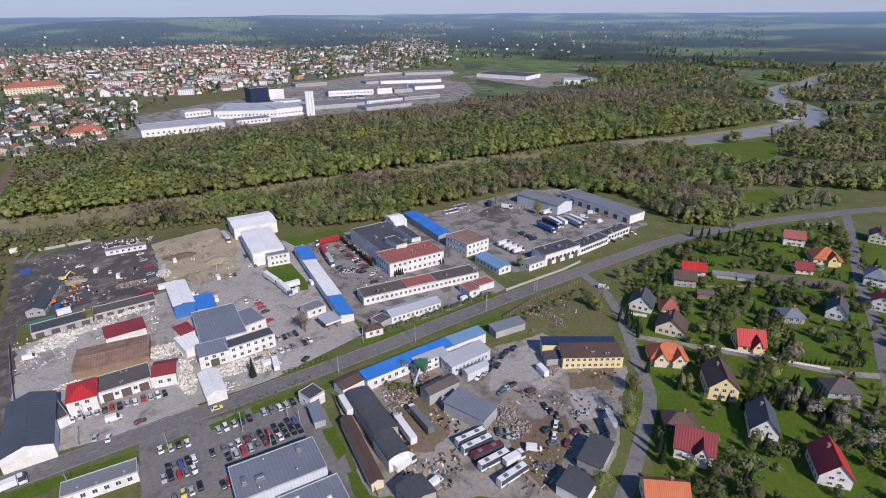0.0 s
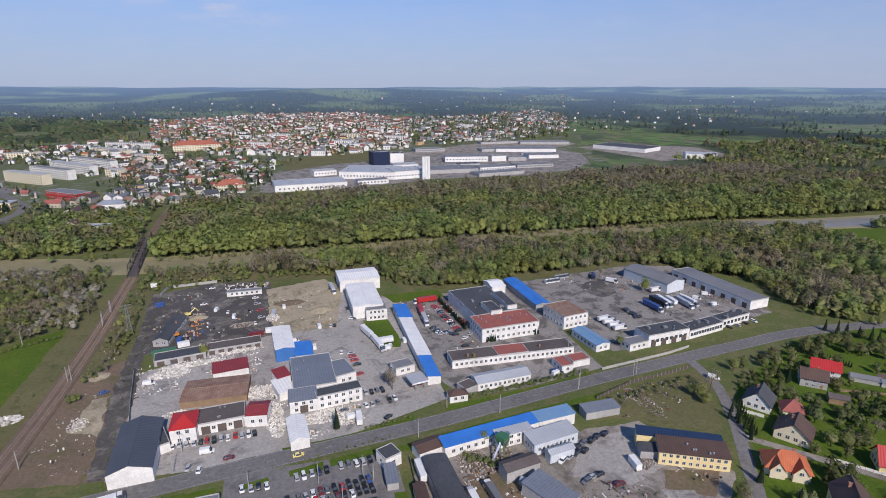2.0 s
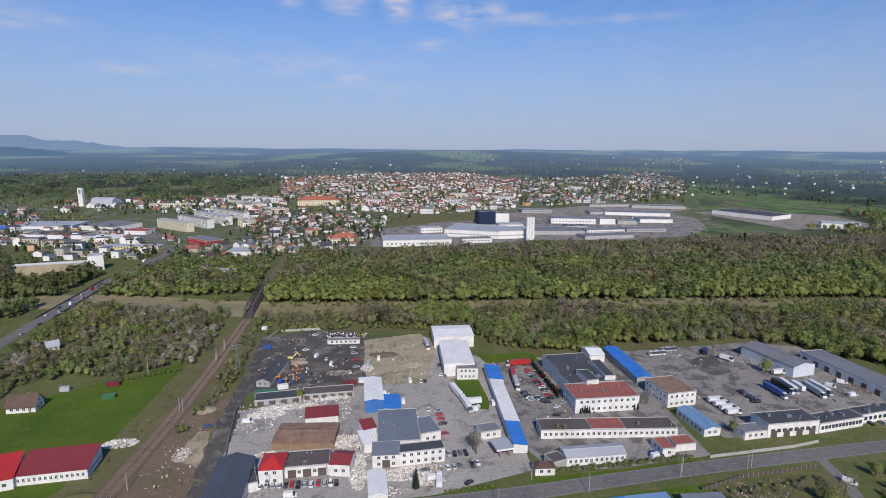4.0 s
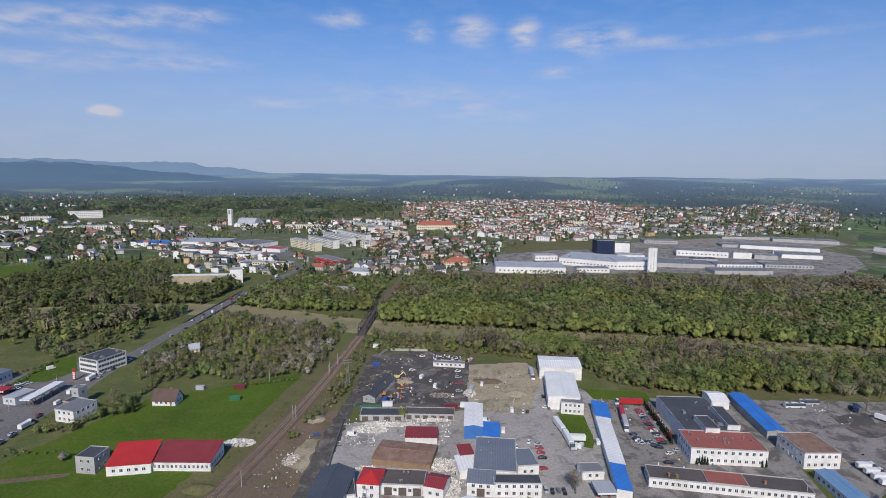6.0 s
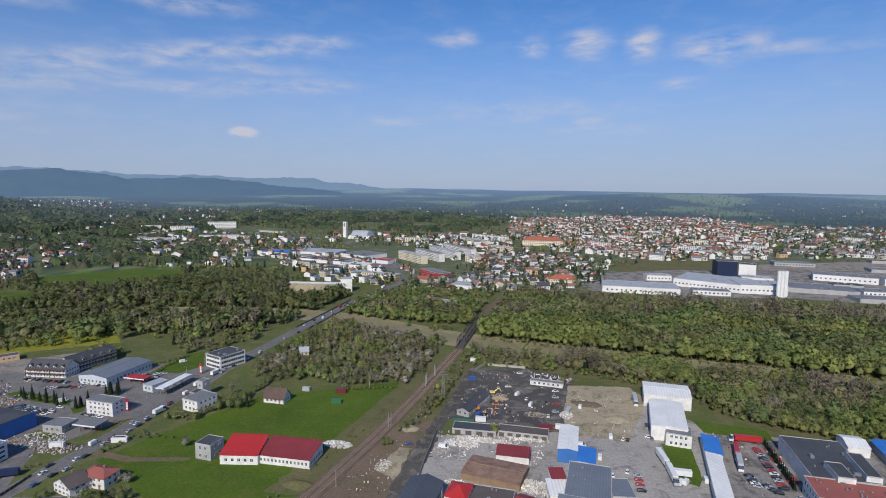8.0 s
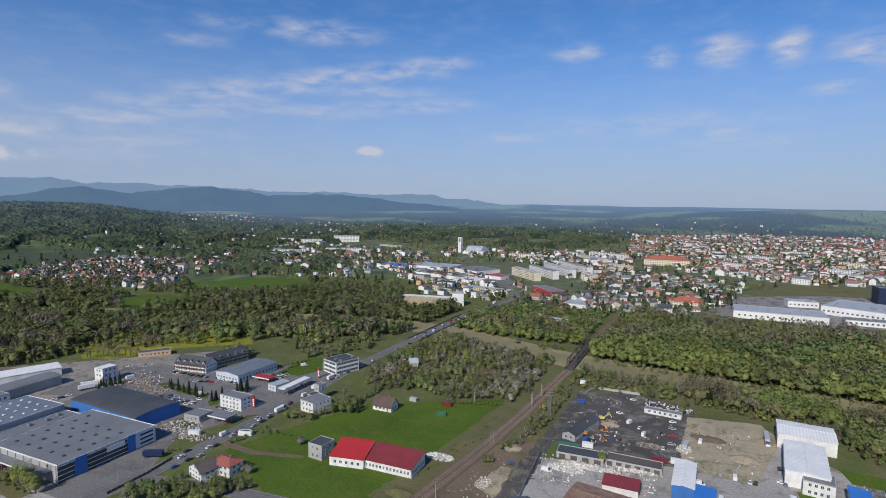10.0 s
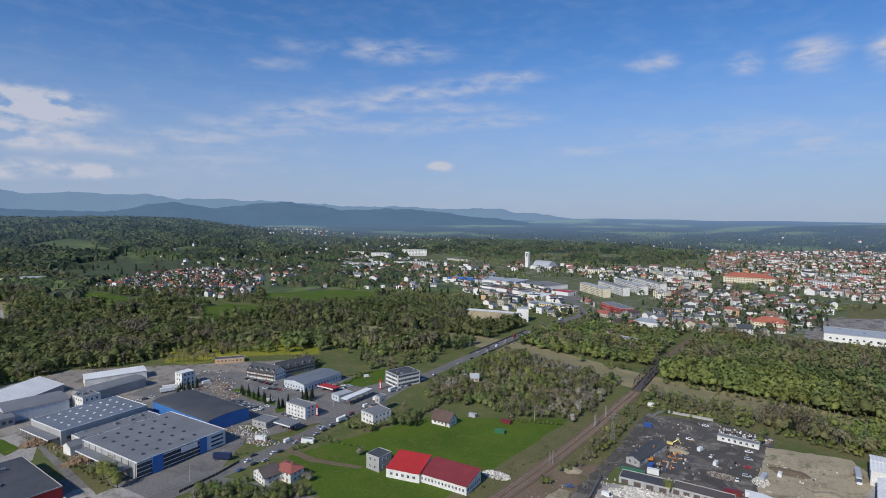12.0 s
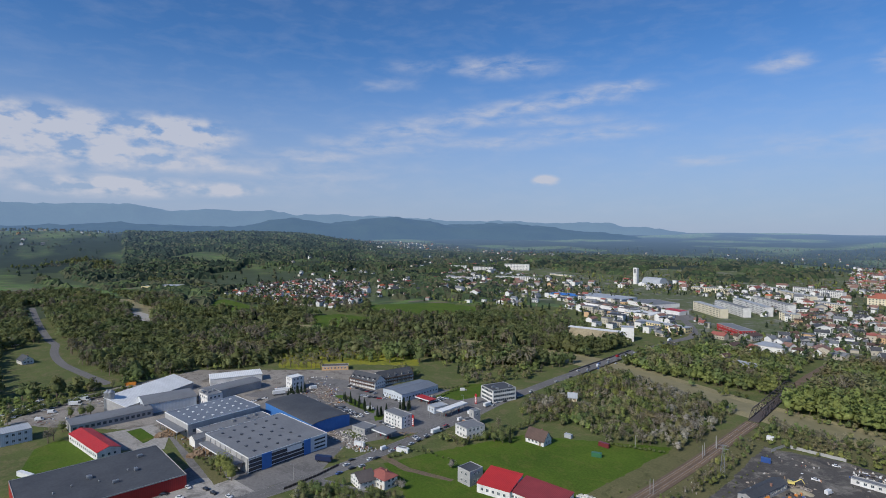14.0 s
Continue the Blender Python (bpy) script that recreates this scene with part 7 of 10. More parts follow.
for bx, by, bw, bh in ((-1121, 1292, 50, 11), (-1024, 1296, 60, 12), (-950, 1368, 75, 18), (-914, 1065, 70, 11), (-810, 1158, 90, 12)):
    building('apartment_block', 'long white apartment block', bx, by, 28, bw, 12, bh, 'white_render', 'roof_light', 'flat', 2.0, win=4, pitch=4.5, faces='sn', bands=True, z=terrain(bx, by))
scattered('garden and street trees through the town', 41, 17, [(-1286, 1336), (-816, 1648), (-201, 2095), (1412, 2073), (821, 1181), (445, 1119), (96, 1064), (73, 855), (12, 707), (-103, 676), (-149, 687), (-202, 661), (-469, 777), (-690, 717)], 10, 9, (3, 5, 3, 2, 3), -0.02)
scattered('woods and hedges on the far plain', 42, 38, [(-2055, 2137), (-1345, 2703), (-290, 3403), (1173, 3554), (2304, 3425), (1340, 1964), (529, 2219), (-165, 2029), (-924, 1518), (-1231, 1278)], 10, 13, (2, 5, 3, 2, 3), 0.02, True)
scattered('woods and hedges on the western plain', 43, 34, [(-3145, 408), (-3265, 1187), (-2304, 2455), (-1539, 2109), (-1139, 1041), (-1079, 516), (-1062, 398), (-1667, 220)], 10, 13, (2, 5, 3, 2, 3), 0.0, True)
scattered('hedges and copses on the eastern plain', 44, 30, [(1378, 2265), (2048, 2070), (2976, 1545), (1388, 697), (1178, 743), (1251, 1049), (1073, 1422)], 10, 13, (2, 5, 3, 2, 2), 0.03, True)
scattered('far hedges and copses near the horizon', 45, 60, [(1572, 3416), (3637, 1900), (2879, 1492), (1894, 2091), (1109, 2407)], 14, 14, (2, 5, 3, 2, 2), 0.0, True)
town_houses('far villages on the eastern plain', 34, 80, [(1755, 3662), (3549, 1853), (2280, 1171), (1893, 1606), (1295, 2128)], size=0.62, skip=0.93)
scattered('trees and hedges at the western town edge', 46, 15, [(-981, 1019), (-744, 910), (-475, 773), (-390, 649), (-475, 639), (-627, 652)], 12, 9, (3, 5, 3, 2, 3), 0.1)
scattered('trees round the factory', 47, 15, [(85, 1065), (229, 1087), (258, 978), (172, 874), (73, 865)], 12, 8, (3, 5, 3, 2, 2), 0.12)
scattered('trees behind the factory', 48, 17, [(377, 1184), (607, 1289), (932, 1347), (821, 1181), (539, 1090), (338, 1018)], 10, 8, (3, 5, 3, 2, 2), 0.05)

# ---- woods ----
wood("riverside_wood", "fresh green and brown riverside wood south of the river", 1, 5.2, 11, (4, 6, 6, 3.5, 0.1), [(12, 412), (60, 398), (100, 396), (112, 372), (128, 345), (150, 330), (180, 332), (200, 336), (290, 332), (330, 300), (336, 232), (345, 205), (400, 190), (470, 230), (530, 300), (560, 345), (420, 382), (331, 392), (162, 424), (26, 436)], 120, clear_all)
wood("river_wood", "broad mixed spring wood beyond the river, green and bare brown", 2, 6.2, 14, (3.5, 6, 5, 6, 0.1), [(-58, 478), (97, 462), (251, 442), (440, 418), (600, 385), (720, 372), (900, 500), (820, 660), (614, 715), (361, 690), (71, 690), (-50, 680)], 54, clear_all, tilt=(0.0007, 0.005))
wood("scrub", "scrubby wood with white blossom beside the railway", 3, 5.0, 7, (2.5, 4, 5, 5.5, 0.1, 2.4), [(-205, 345), (-215, 424), (-205, 500), (-163, 505), (-80, 500), (-80, 371), (-96, 318), (-125, 330), (-151, 345), (-182, 325)], 80, clear_all)
wood("scrub", "green bank of trees between the road and railway bridges", 4, 6.0, 11, (5, 6, 3, 1, 0.1), [(-215, 520), (-75, 520), (-75, 640), (-120, 660), (-205, 640)], 50, clear_all)
wood("west_wood", "wide riverside wood west of the road bridge", 5, 7.5, 13, (3, 8, 5, 2.8, 0.1), [(-500, 60), (-470, 160), (-470, 300), (-400, 370), (-300, 440), (-245, 480), (-245, 545), (-245, 640), (-387, 650), (-512, 640), (-605, 560), (-722, 480), (-1017, 400), (-1300, 330), (-1300, 120), (-800, 20), (-620, 20)], 44, any_of(clear_all, lambda x, y: (-470 < x < -250 and 140 < y < 345) or (-480 < x < -280 and 300 < y < 430 and y < 0.72 * x + 690)), DEEP_LEAVES)
wood("tree_row", "row of tall half-bare trees along the meadow", 6, 11.0, 15, (1, 3, 4, 5, 0), [(-600, 300), (-480, 345), (-330, 425), (-262, 450), (-262, 470), (-340, 455), (-480, 370), (-600, 330)], 50, clear_all)
wood("far_wood", "distant woods around the eastern fields", 7, 12, 13, (3, 5, 4, 4, 0.5), [(560, 420), (760, 330), (1400, 250), (1700, 500), (1500, 900), (1000, 1000), (700, 800)], 18, any_of(off_river, lambda x, y: noise.noise((x / 160, y / 160, 2.0)) > 0.05))
canopy_sheet("far_wood", "dense dark green wooded hill behind the settlement", 8, 7.5, 13, (0.3, 3, 1.5, 1.0, 7), [(-2600, 200), (-1500, 360), (-1380, 640), (-1600, 820), (-1560, 1250), (-2100, 1450), (-2600, 1000)], lambda x, y: noise.noise((x / 170, y / 170, 3.0)) > 0.30 or (math.hypot(x, y) > 1650 and x < -3.4 * y), HAZED_LEAVES)
canopy_sheet("far_wood", "thickets and willows on the valley floor", 64, 7.0, 9, (2, 5, 4, 3, 2), [(-1850, 430), (-1700, 545), (-1260, 560), (-1180, 600), (-1080, 500), (-900, 405), (-1080, 300), (-1300, 330), (-1560, 262)], any_of(near_line(RIVER, 24), lambda x, y: noise.noise((x / 70, y / 70, 1.0)) > 0.12), HAZED_LEAVES)
canopy_sheet("far_wood", "belts of wood between the hillside houses", 61, 8.0, 11, (0.4, 4, 2, 2, 4), [(-1700, 840), (-1150, 880), (-780, 1120), (-900, 1420), (-1500, 1900), (-2000, 1600)], lambda x, y: noise.noise((x / 120, y / 120, 8.0)) > -0.02, HAZED_LEAVES)
canopy_sheet("far_wood", "wooded ridge behind the church", 62, 8.0, 11, (0.6, 5, 3, 2, 3), [(-820, 1420), (-300, 1520), (-200, 1750), (-500, 2050), (-1000, 1900), (-1150, 1600)], lambda x, y: noise.noise((x / 130, y / 130, 4.0)) > 0.08, HAZED_LEAVES)
wood("garden_trees", "orchard and garden trees between the houses", 9, 5.4, 6.2, (4, 7, 3, 0.8, 1.4, 0.9), [(215, 175), (330, 178), (440, 140), (390, 110), (330, 80), (280, 55), (200, 20), (110, 20), (130, 75), (170, 95), (190, 125)], 150, any_of(near_line(LANE, 5), near_line(LANE_E, 5), near_line(LANE_M, 5), near_line(ROAD, 9), lambda x, y: noise.noise((x / 16, y / 16, 4.0)) > 0.14), DEEP_LEAVES)
wood("far_wood", "dense spring thickets east of the gardens", 10, 7, 10, (4, 6, 5, 4, 0.3), [(340, 205), (345, 190), (400, 178), (470, 158), (560, 132), (760, 110), (900, 150), (900, 300), (700, 325), (560, 340), (520, 300), (460, 240)], 34, any_of(near_line(ROAD, 9), off_river, lambda x, y: noise.noise((x / 70, y / 70, 9.0)) > 0.16))
wood("tree_row", "tall half-bare trees scattered over the meadow", 11, 15, 14, (2, 3, 3, 5, 0), [(-600, 240), (-480, 300), (-330, 400), (-262, 430), (-262, 470), (-340, 455), (-480, 370), (-620, 300)], 60, clear_all)
wood("scrub", "green scrub along the works' edge", 12, 7, 6, (5, 5, 3, 2, 0.3), [(-560, 60), (-440, 40), (-430, 80), (-470, 200), (-460, 300), (-380, 380), (-420, 380), (-500, 310), (-570, 200)], 36, clear_all)
wood("scrub", "low scrub between the railway and the track", 13, 4.2, 4.2, (5, 5, 5, 4, 0), [(-80, 262), (-66, 256), (-52, 330), (-52, 420), (-62, 430), (-66, 330)], 40, any_of(near_line(RAIL + RAIL_N, 7), lambda x, y: noise.noise((x / 9, y / 9, 3.0)) > 0.16))
wood("scrub", "bushes and young trees behind the works yards", 20, 4.2, 5.5, (5, 5, 5, 3, 0), [(28, 402), (66, 389), (100, 383), (112, 352), (138, 338), (190, 329), (190, 338), (150, 346), (124, 372), (104, 402), (60, 404), (26, 416)], 60, clear_all)
wood("scrub", "low scrub west of the railway", 14, 4.4, 4.0, (3, 5, 5, 5, 0, 0.8), [(-120, 200), (-98, 200), (-84, 320), (-92, 340), (-102, 300)], 40, any_of(off_rail, lambda x, y: noise.noise((x / 9, y / 9, 5.0)) > 0.42))
wood("scrub", "reeds and bushes along the river", 15, 5.5, 4.5, (4, 3, 6, 5, 0), [(-60, 440), (95, 420), (294, 400), (424, 380), (500, 360), (500, 372), (424, 392), (294, 412), (95, 434), (-60, 458)], 40, near_line(RIVER, 7))
wood("scrub", "willow bushes on the far river bank", 26, 5.0, 4.5, (4, 4, 6, 4, 0), [(-60, 482), (95, 462), (294, 440), (424, 418), (500, 402), (500, 394), (424, 408), (294, 430), (95, 452), (-60, 474)], 40, near_line(RIVER, 8))
wood("valley_wood", "woods and thickets along the valley floor", 16, 10, 11, (3, 6, 5, 3, 0.4), [(-1835, 241), (-1792, 427), (-1239, 498), (-919, 433), (-738, 514), (-642, 545), (-537, 629), (-333, 598), (-285, 645), (-420, 760), (-640, 700), (-720, 620), (-1000, 480), (-1250, 520), (-1500, 560), (-1900, 480)], 30, any_of(clear_all, lambda x, y: noise.noise((x / 80, y / 80, 6.0)) > 0.12), DEEP_LEAVES)
wood("scrub", "bushes between the coal yard and the river", 17, 5, 5, (5, 5, 5, 3, 0), [(-62, 402), (15, 402), (15, 440), (-60, 452)], 60, clear_all)
wood("scrub", "bushes on the slope towards the town", 18, 7.5, 8, (5, 5, 3, 2, 0.6), [(-60, 560), (-10, 575), (0, 690), (-40, 720), (-90, 700), (-200, 650), (-200, 580)], 46, any_of(clear_all, lambda x, y: noise.noise((x / 30, y / 30, 2.0)) > 0.15))
wood("scrub", "bushes and young trees beside the busy road", 19, 8, 7, (3, 6, 4, 3, 0.5), [(-242, 350), (-246, 470), (-330, 470), (-360, 430), (-300, 380)], 40, any_of(clear_all, lambda x, y: noise.noise((x / 28, y / 28, 1.0)) > 0.1))

wood("scrub", "dense thicket of garden trees beside the busy road", 21, 4.0, 5.5, (5, 7, 4, 1, 0.3, 0.6), [(-210, 150), (-200, 178), (-182, 182), (-166, 188), (-160, 178), (-180, 160), (-196, 148)], 110, off_west)
wood("scrub", "hedge bushes along the store front", 22, 2.6, 2.6, (3, 7, 3, 0.5, 0.3), [(-229, 166), (-232, 190), (-228, 200), (-225, 200), (-227, 185), (-225, 166)], 70, near_line(WEST, 6.5))
wood("scrub", "hedge bushes between the meadow plots", 23, 2.8, 3.0, (3, 7, 4, 1, 0.3, 0.8), [(-211, 238), (-169, 234), (-168, 240), (-210, 243)], 70, off_west)
wood("scrub", "hedge behind the roadside office", 24, 3.0, 4.0, (3, 7, 4, 1, 0.5), [(-210, 256), (-188, 262), (-186, 270), (-209, 263)], 70, off_west)
wood("scrub", "trees among the goods yards beside the town houses", 25, 6.0, 8.0, (3, 6, 4, 3, 1.5), [(-385, 300), (-372, 345), (-340, 362), (-318, 356), (-346, 338), (-362, 300)], 80, clear_all)

# ---- vehicles ----
PAINTS = {"white": (0.75, 0.75, 0.74), "silver": (0.42, 0.43, 0.45), "grey": (0.16, 0.165, 0.175), "black": (0.018, 0.018, 0.02), "red": (0.42, 0.03, 0.03), "maroon": (0.16, 0.03, 0.035), "blue": (0.04, 0.09, 0.28), "navy": (0.02, 0.03, 0.08), "yellow": (0.75, 0.62, 0.20), "green": (0.05, 0.16, 0.08), "orange": (0.65, 0.24, 0.04)}
for k, c in PAINTS.items():
    mat("paint_" + k, c, tuple(v * 0.9 for v in c), rough=0.3, spec=0.5, scale=0.5)


def hull(stations, paint):
    """A body lofted along x. Station: x, half width, sill z, belt z, top z, half width on top, glass behind this station or not."""
    v, f, s = [], [], []
    for x, w, z0, zb, zt, wt, _ in stations:
        v += [(x, -w * 0.94, z0), (x, -w, zb), (x, -wt, zt), (x, wt, zt), (x, w, zb), (x, w * 0.94, z0)]
    for i in range(len(stations) - 1):
        o, g = 6 * i, stations[i][6]
        for j in range(6):
            f.append((o + j, o + (j + 1) % 6, o + 6 + (j + 1) % 6, o + 6 + j))
            s.append(1 if (g in ("side", "all") and j in (1, 3)) or (g in ("all", "screen") and j == 2) else 0)
    n = 6 * (len(stations) - 1)
    f += [(5, 4, 3, 2, 1, 0), tuple(range(n, n + 6))]
    s += [0, 0]
    return mesh_of("body", v, f, ["paint_" + paint, "window_glass"], s)


@cached
def wheel_mesh(r, w):
    s = Soup().beam((0, -w / 2, 0), (0, w / 2, 0), r, n=10).beam((0, -w / 2 - 0.01, 0), (0, w / 2 + 0.01, 0), r * 0.55, 1, n=8)
    return s.mesh("wheel", ["tyre", "steel"])


@cached
def box_mesh(name, l, w, z0, z1, m, ribs):
    s = Soup().box(-l / 2, -w / 2, z0, l / 2, w / 2, z1)
    return s.mesh(name, [m])


def wheels(th, xs, half, r):
    for x in xs:
        for sy in (-1, 1):
            part("wheel", wheel_mesh(r, 0.22), th, pose(x, sy * half, r))


CAR_WORDS = {"white": "white", "silver": "silver-grey", "grey": "dark grey", "black": "black", "red": "red", "maroon": "dark red", "blue": "blue", "navy": "navy blue", "yellow": "yellow", "green": "green", "orange": "orange"}


@cached
def car_body(style, paint):
    if style == "car":
        st = [(-2.15, 0.72, 0.35, 0.62, 0.78, 0.60, 0), (-2.0, 0.84, 0.28, 0.72, 0.95, 0.72, 0), (-1.75, 0.86, 0.26, 0.88, 0.98, 0.74, "screen"), (-1.2, 0.87, 0.26, 0.90, 1.42, 0.58, "side"), (0.15, 0.87, 0.26, 0.90, 1.46, 0.60, "side"), (0.35, 0.87, 0.26, 0.90, 1.42, 0.60, "all"), (1.0, 0.87, 0.26, 0.88, 0.97, 0.74, 0), (1.85, 0.84, 0.28, 0.74, 0.82, 0.66, 0), (2.15, 0.70, 0.35, 0.58, 0.66, 0.58, 0)]
    elif style == "estate":
        st = [(-2.2, 0.80, 0.35, 0.85, 0.95, 0.72, "screen"), (-2.0, 0.88, 0.28, 0.92, 1.45, 0.62, "side"), (0.2, 0.89, 0.28, 0.94, 1.52, 0.64, "side"), (0.45, 0.89, 0.28, 0.94, 1.48, 0.64, "all"), (1.15, 0.89, 0.28, 0.92, 1.02, 0.76, 0), (1.95, 0.86, 0.30, 0.78, 0.88, 0.68, 0), (2.25, 0.72, 0.35, 0.60, 0.70, 0.60, 0)]
    elif style == "van":
        st = [(-2.75, 0.95, 0.40, 1.30, 2.25, 0.86, 0), (-2.6, 0.98, 0.35, 1.30, 2.40, 0.88, 0), (1.0, 0.98, 0.35, 1.30, 2.42, 0.88, 0), (1.05, 0.98, 0.35, 1.25, 2.40, 0.88, "all"), (1.95, 0.97, 0.35, 1.20, 1.35, 0.84, 0), (2.6, 0.92, 0.40, 0.95, 1.10, 0.76, 0), (2.75, 0.85, 0.45, 0.80, 0.92, 0.70, 0)]
    elif style == "bus":
        st = [(-6.0, 1.18, 0.40, 1.35, 3.0, 1.12, "screen"), (-5.9, 1.25, 0.35, 1.35, 3.15, 1.15, "side"), (5.6, 1.25, 0.35, 1.35, 3.15, 1.15, "all"), (5.95, 1.18, 0.40, 1.2, 2.9, 1.10, 0), (6.0, 1.15, 0.45, 1.2, 2.6, 1.05, 0)]
    else:
        st = [(0.0, 1.22, 0.9, 1.9, 3.0, 1.15, 0), (0.1, 1.25, 0.5, 1.8, 3.5, 1.12, "side"), (1.5, 1.25, 0.5, 1.8, 3.45, 1.12, "all"), (2.15, 1.22, 0.5, 1.5, 1.9, 1.18, 0), (2.25, 1.18, 0.6, 1.2, 1.5, 1.12, 0)]
    return hull(st, paint)


def build_vehicle(kind, paint):
    word = CAR_WORDS[paint]
    if kind in ("car", "estate"):
        th = thing("car", f"parked {word} {'saloon car' if kind == 'car' else 'estate car'} on its wheels", "car", Matrix())
        part("body", car_body(kind, paint), th)
        wheels(th, (-1.3, 1.35), 0.78, 0.31)
    elif kind == "van":
        th = thing("van", f"{word} delivery van with a high roof", "van", Matrix())
        part("body", car_body("van", paint), th)
        wheels(th, (-1.7, 1.75), 0.88, 0.35)
    elif kind == "bus":
        th = thing("bus", f"long {word} coach with a dark window band", "bus", Matrix())
        part("body", car_body("bus", paint), th)
        wheels(th, (-3.4, 3.2), 1.12, 0.5)
        for x in (-3.0, 2.5):
            part("roof_hatch", box_mesh("roof_hatch", 1.6, 1.3, 3.1, 3.35, "paint_grey", 0), th, pose(x, 0, 0))
    elif kind == "semi":
        th = thing("lorry", f"articulated lorry with a {word} box trailer", "lorry", Matrix())
        part("cab", car_body("cab", "white" if paint != "white" else "silver"), th, pose(6.1, 0, 0))
        part("trailer", box_mesh("trailer", 13.4, 2.5, 1.15, 3.95, "paint_" + paint, 0), th, pose(-1.0, 0, 0))
        part("chassis", box_mesh("chassis", 15.0, 0.9, 0.7, 1.14, "dark_steel", 0), th, pose(0.0, 0, 0))
        wheels(th, (-6.2, -5.0, -3.8, 4.6, 7.4), 1.05, 0.5)
    elif kind == "trailer":
        th = thing("trailer", f"uncoupled {word} box trailer on its legs", "trailer", Matrix())
        part("box", box_mesh("box", 10.0, 2.5, 1.15, 3.8, "paint_" + paint, 0), th)
        part("chassis", box_mesh("chassis", 9.6, 0.9, 0.7, 1.14, "dark_steel", 0), th)
        part("leg", box_mesh("leg", 0.3, 1.6, 0.0, 0.7, "dark_steel", 0), th, pose(3.2, 0, 0))
        wheels(th, (-4.0, -2.8), 1.05, 0.5)
    elif kind == "truck":
        th = thing("lorry", f"rigid lorry with a {word} box body", "lorry", Matrix())
        part("cab", car_body("cab", paint), th, pose(2.2, 0, 0))
        part("box", box_mesh("box", 6.0, 2.4, 1.0, 3.3, "paint_" + paint, 0), th, pose(-1.0, 0, 0))
        part("chassis", box_mesh("chassis", 7.6, 0.9, 0.6, 0.99, "dark_steel", 0), th)
        wheels(th, (-2.4, 3.2), 1.0, 0.48)
    return th


FIRST = {}


def vehicle(kind, paint, x, y, yaw, z=0.0, group=""):
    m = pose(x, y, z + 0.06, 0, 0, yaw)
    key = (kind, paint)
    if key in FIRST:
        ob = copy_thing(FIRST[key], m)
    else:
        ob = FIRST[key] = build_vehicle(kind, paint)
        ob.matrix_basis = m
    if group:
        ob["group"] = group
    return ob


CODES = {"w": "white", "s": "silver", "g": "grey", "k": "black", "r": "red", "m": "maroon", "b": "blue", "n": "navy", "y": "yellow"}


def car_row(n, x0, y0, x1, y1, yaw, codes, skip=()):
    """Cars parked side by side between two points; codes give the paint of each in turn."""
    rng = random.Random(int(x0 * 31 + y0))
    for i in range(n):
        if i in skip:
            continue
        t = i / max(1, n - 1)
        turn = yaw + rng.uniform(-3, 3) + (180 if rng.random() < 0.5 else 0)
        vehicle(rng.choice(("car", "car", "estate")), CODES[codes[i % len(codes)]], x0 + (x1 - x0) * t + rng.uniform(-0.2, 0.2), y0 + (y1 - y0) * t + rng.uniform(-0.5, 0.5), turn, group="parked cars in rows")


# ---- single trees ----
@cached
def crown_mesh(kind, seed):
    rng = np.random.default_rng(seed)
    conifer = kind in ("spruce", "thuja")
    base = np.zeros((1, 3))
    rad, ht = {"spruce": (2.2, 11), "thuja": (1.0, 5), "broad": (3.6, 10), "olive": (3.4, 9), "bush": (1.6, 2.6), "bare": (3.4, 12), "blossom": (2.6, 5)}[kind]
    n = {"spruce": 620, "thuja": 220, "bush": 150}.get(kind, 620)
    q, w = leaf_tris(rng, base, np.array([rad]), np.array([ht]), n, conifer, kind == "bare")
    k = LEAVES[{"spruce": 4, "thuja": 4, "broad": 0, "olive": 1, "bush": 1, "bare": 3, "blossom": 5}[kind]]
    return tris_mesh("crown", q, [k], np.zeros(len(q)), w)


@cached
def trunk_mesh(kind, seed):
    rng = random.Random(seed)
    ht = {"spruce": 11, "thuja": 5, "broad": 10, "olive": 9, "bush": 2.6, "bare": 12, "blossom": 5}[kind]
    s = Soup().beam((0, 0, -0.2), (0, 0, ht * 0.55), 0.03 * ht, r2=0.014 * ht, n=7)
    if kind not in ("spruce", "thuja"):
        for i in range(6):
            a = i * 1.05 + rng.random()
            z = ht * (0.28 + 0.05 * i)
            s.beam((0, 0, z), (math.cos(a) * ht * 0.2, math.sin(a) * ht * 0.2, z + ht * 0.22), 0.012 * ht, r2=0.004 * ht, n=5)
    return s.mesh("trunk", ["bark"])


TREE_WORDS = {"spruce": ("tall dark green spruce tree", "spruce"), "thuja": ("slim clipped dark green thuja", "thuja"), "broad": ("fresh green broadleaf tree in spring leaf", "tree"), "olive": ("green broadleaf tree with a full crown", "tree"), "bush": ("rounded green garden bush on grass", "bush"), "bare": ("half-bare brown tree with thin twigs", "tree"), "blossom": ("fruit tree in white blossom", "fruit tree")}
N_TREE = [0]


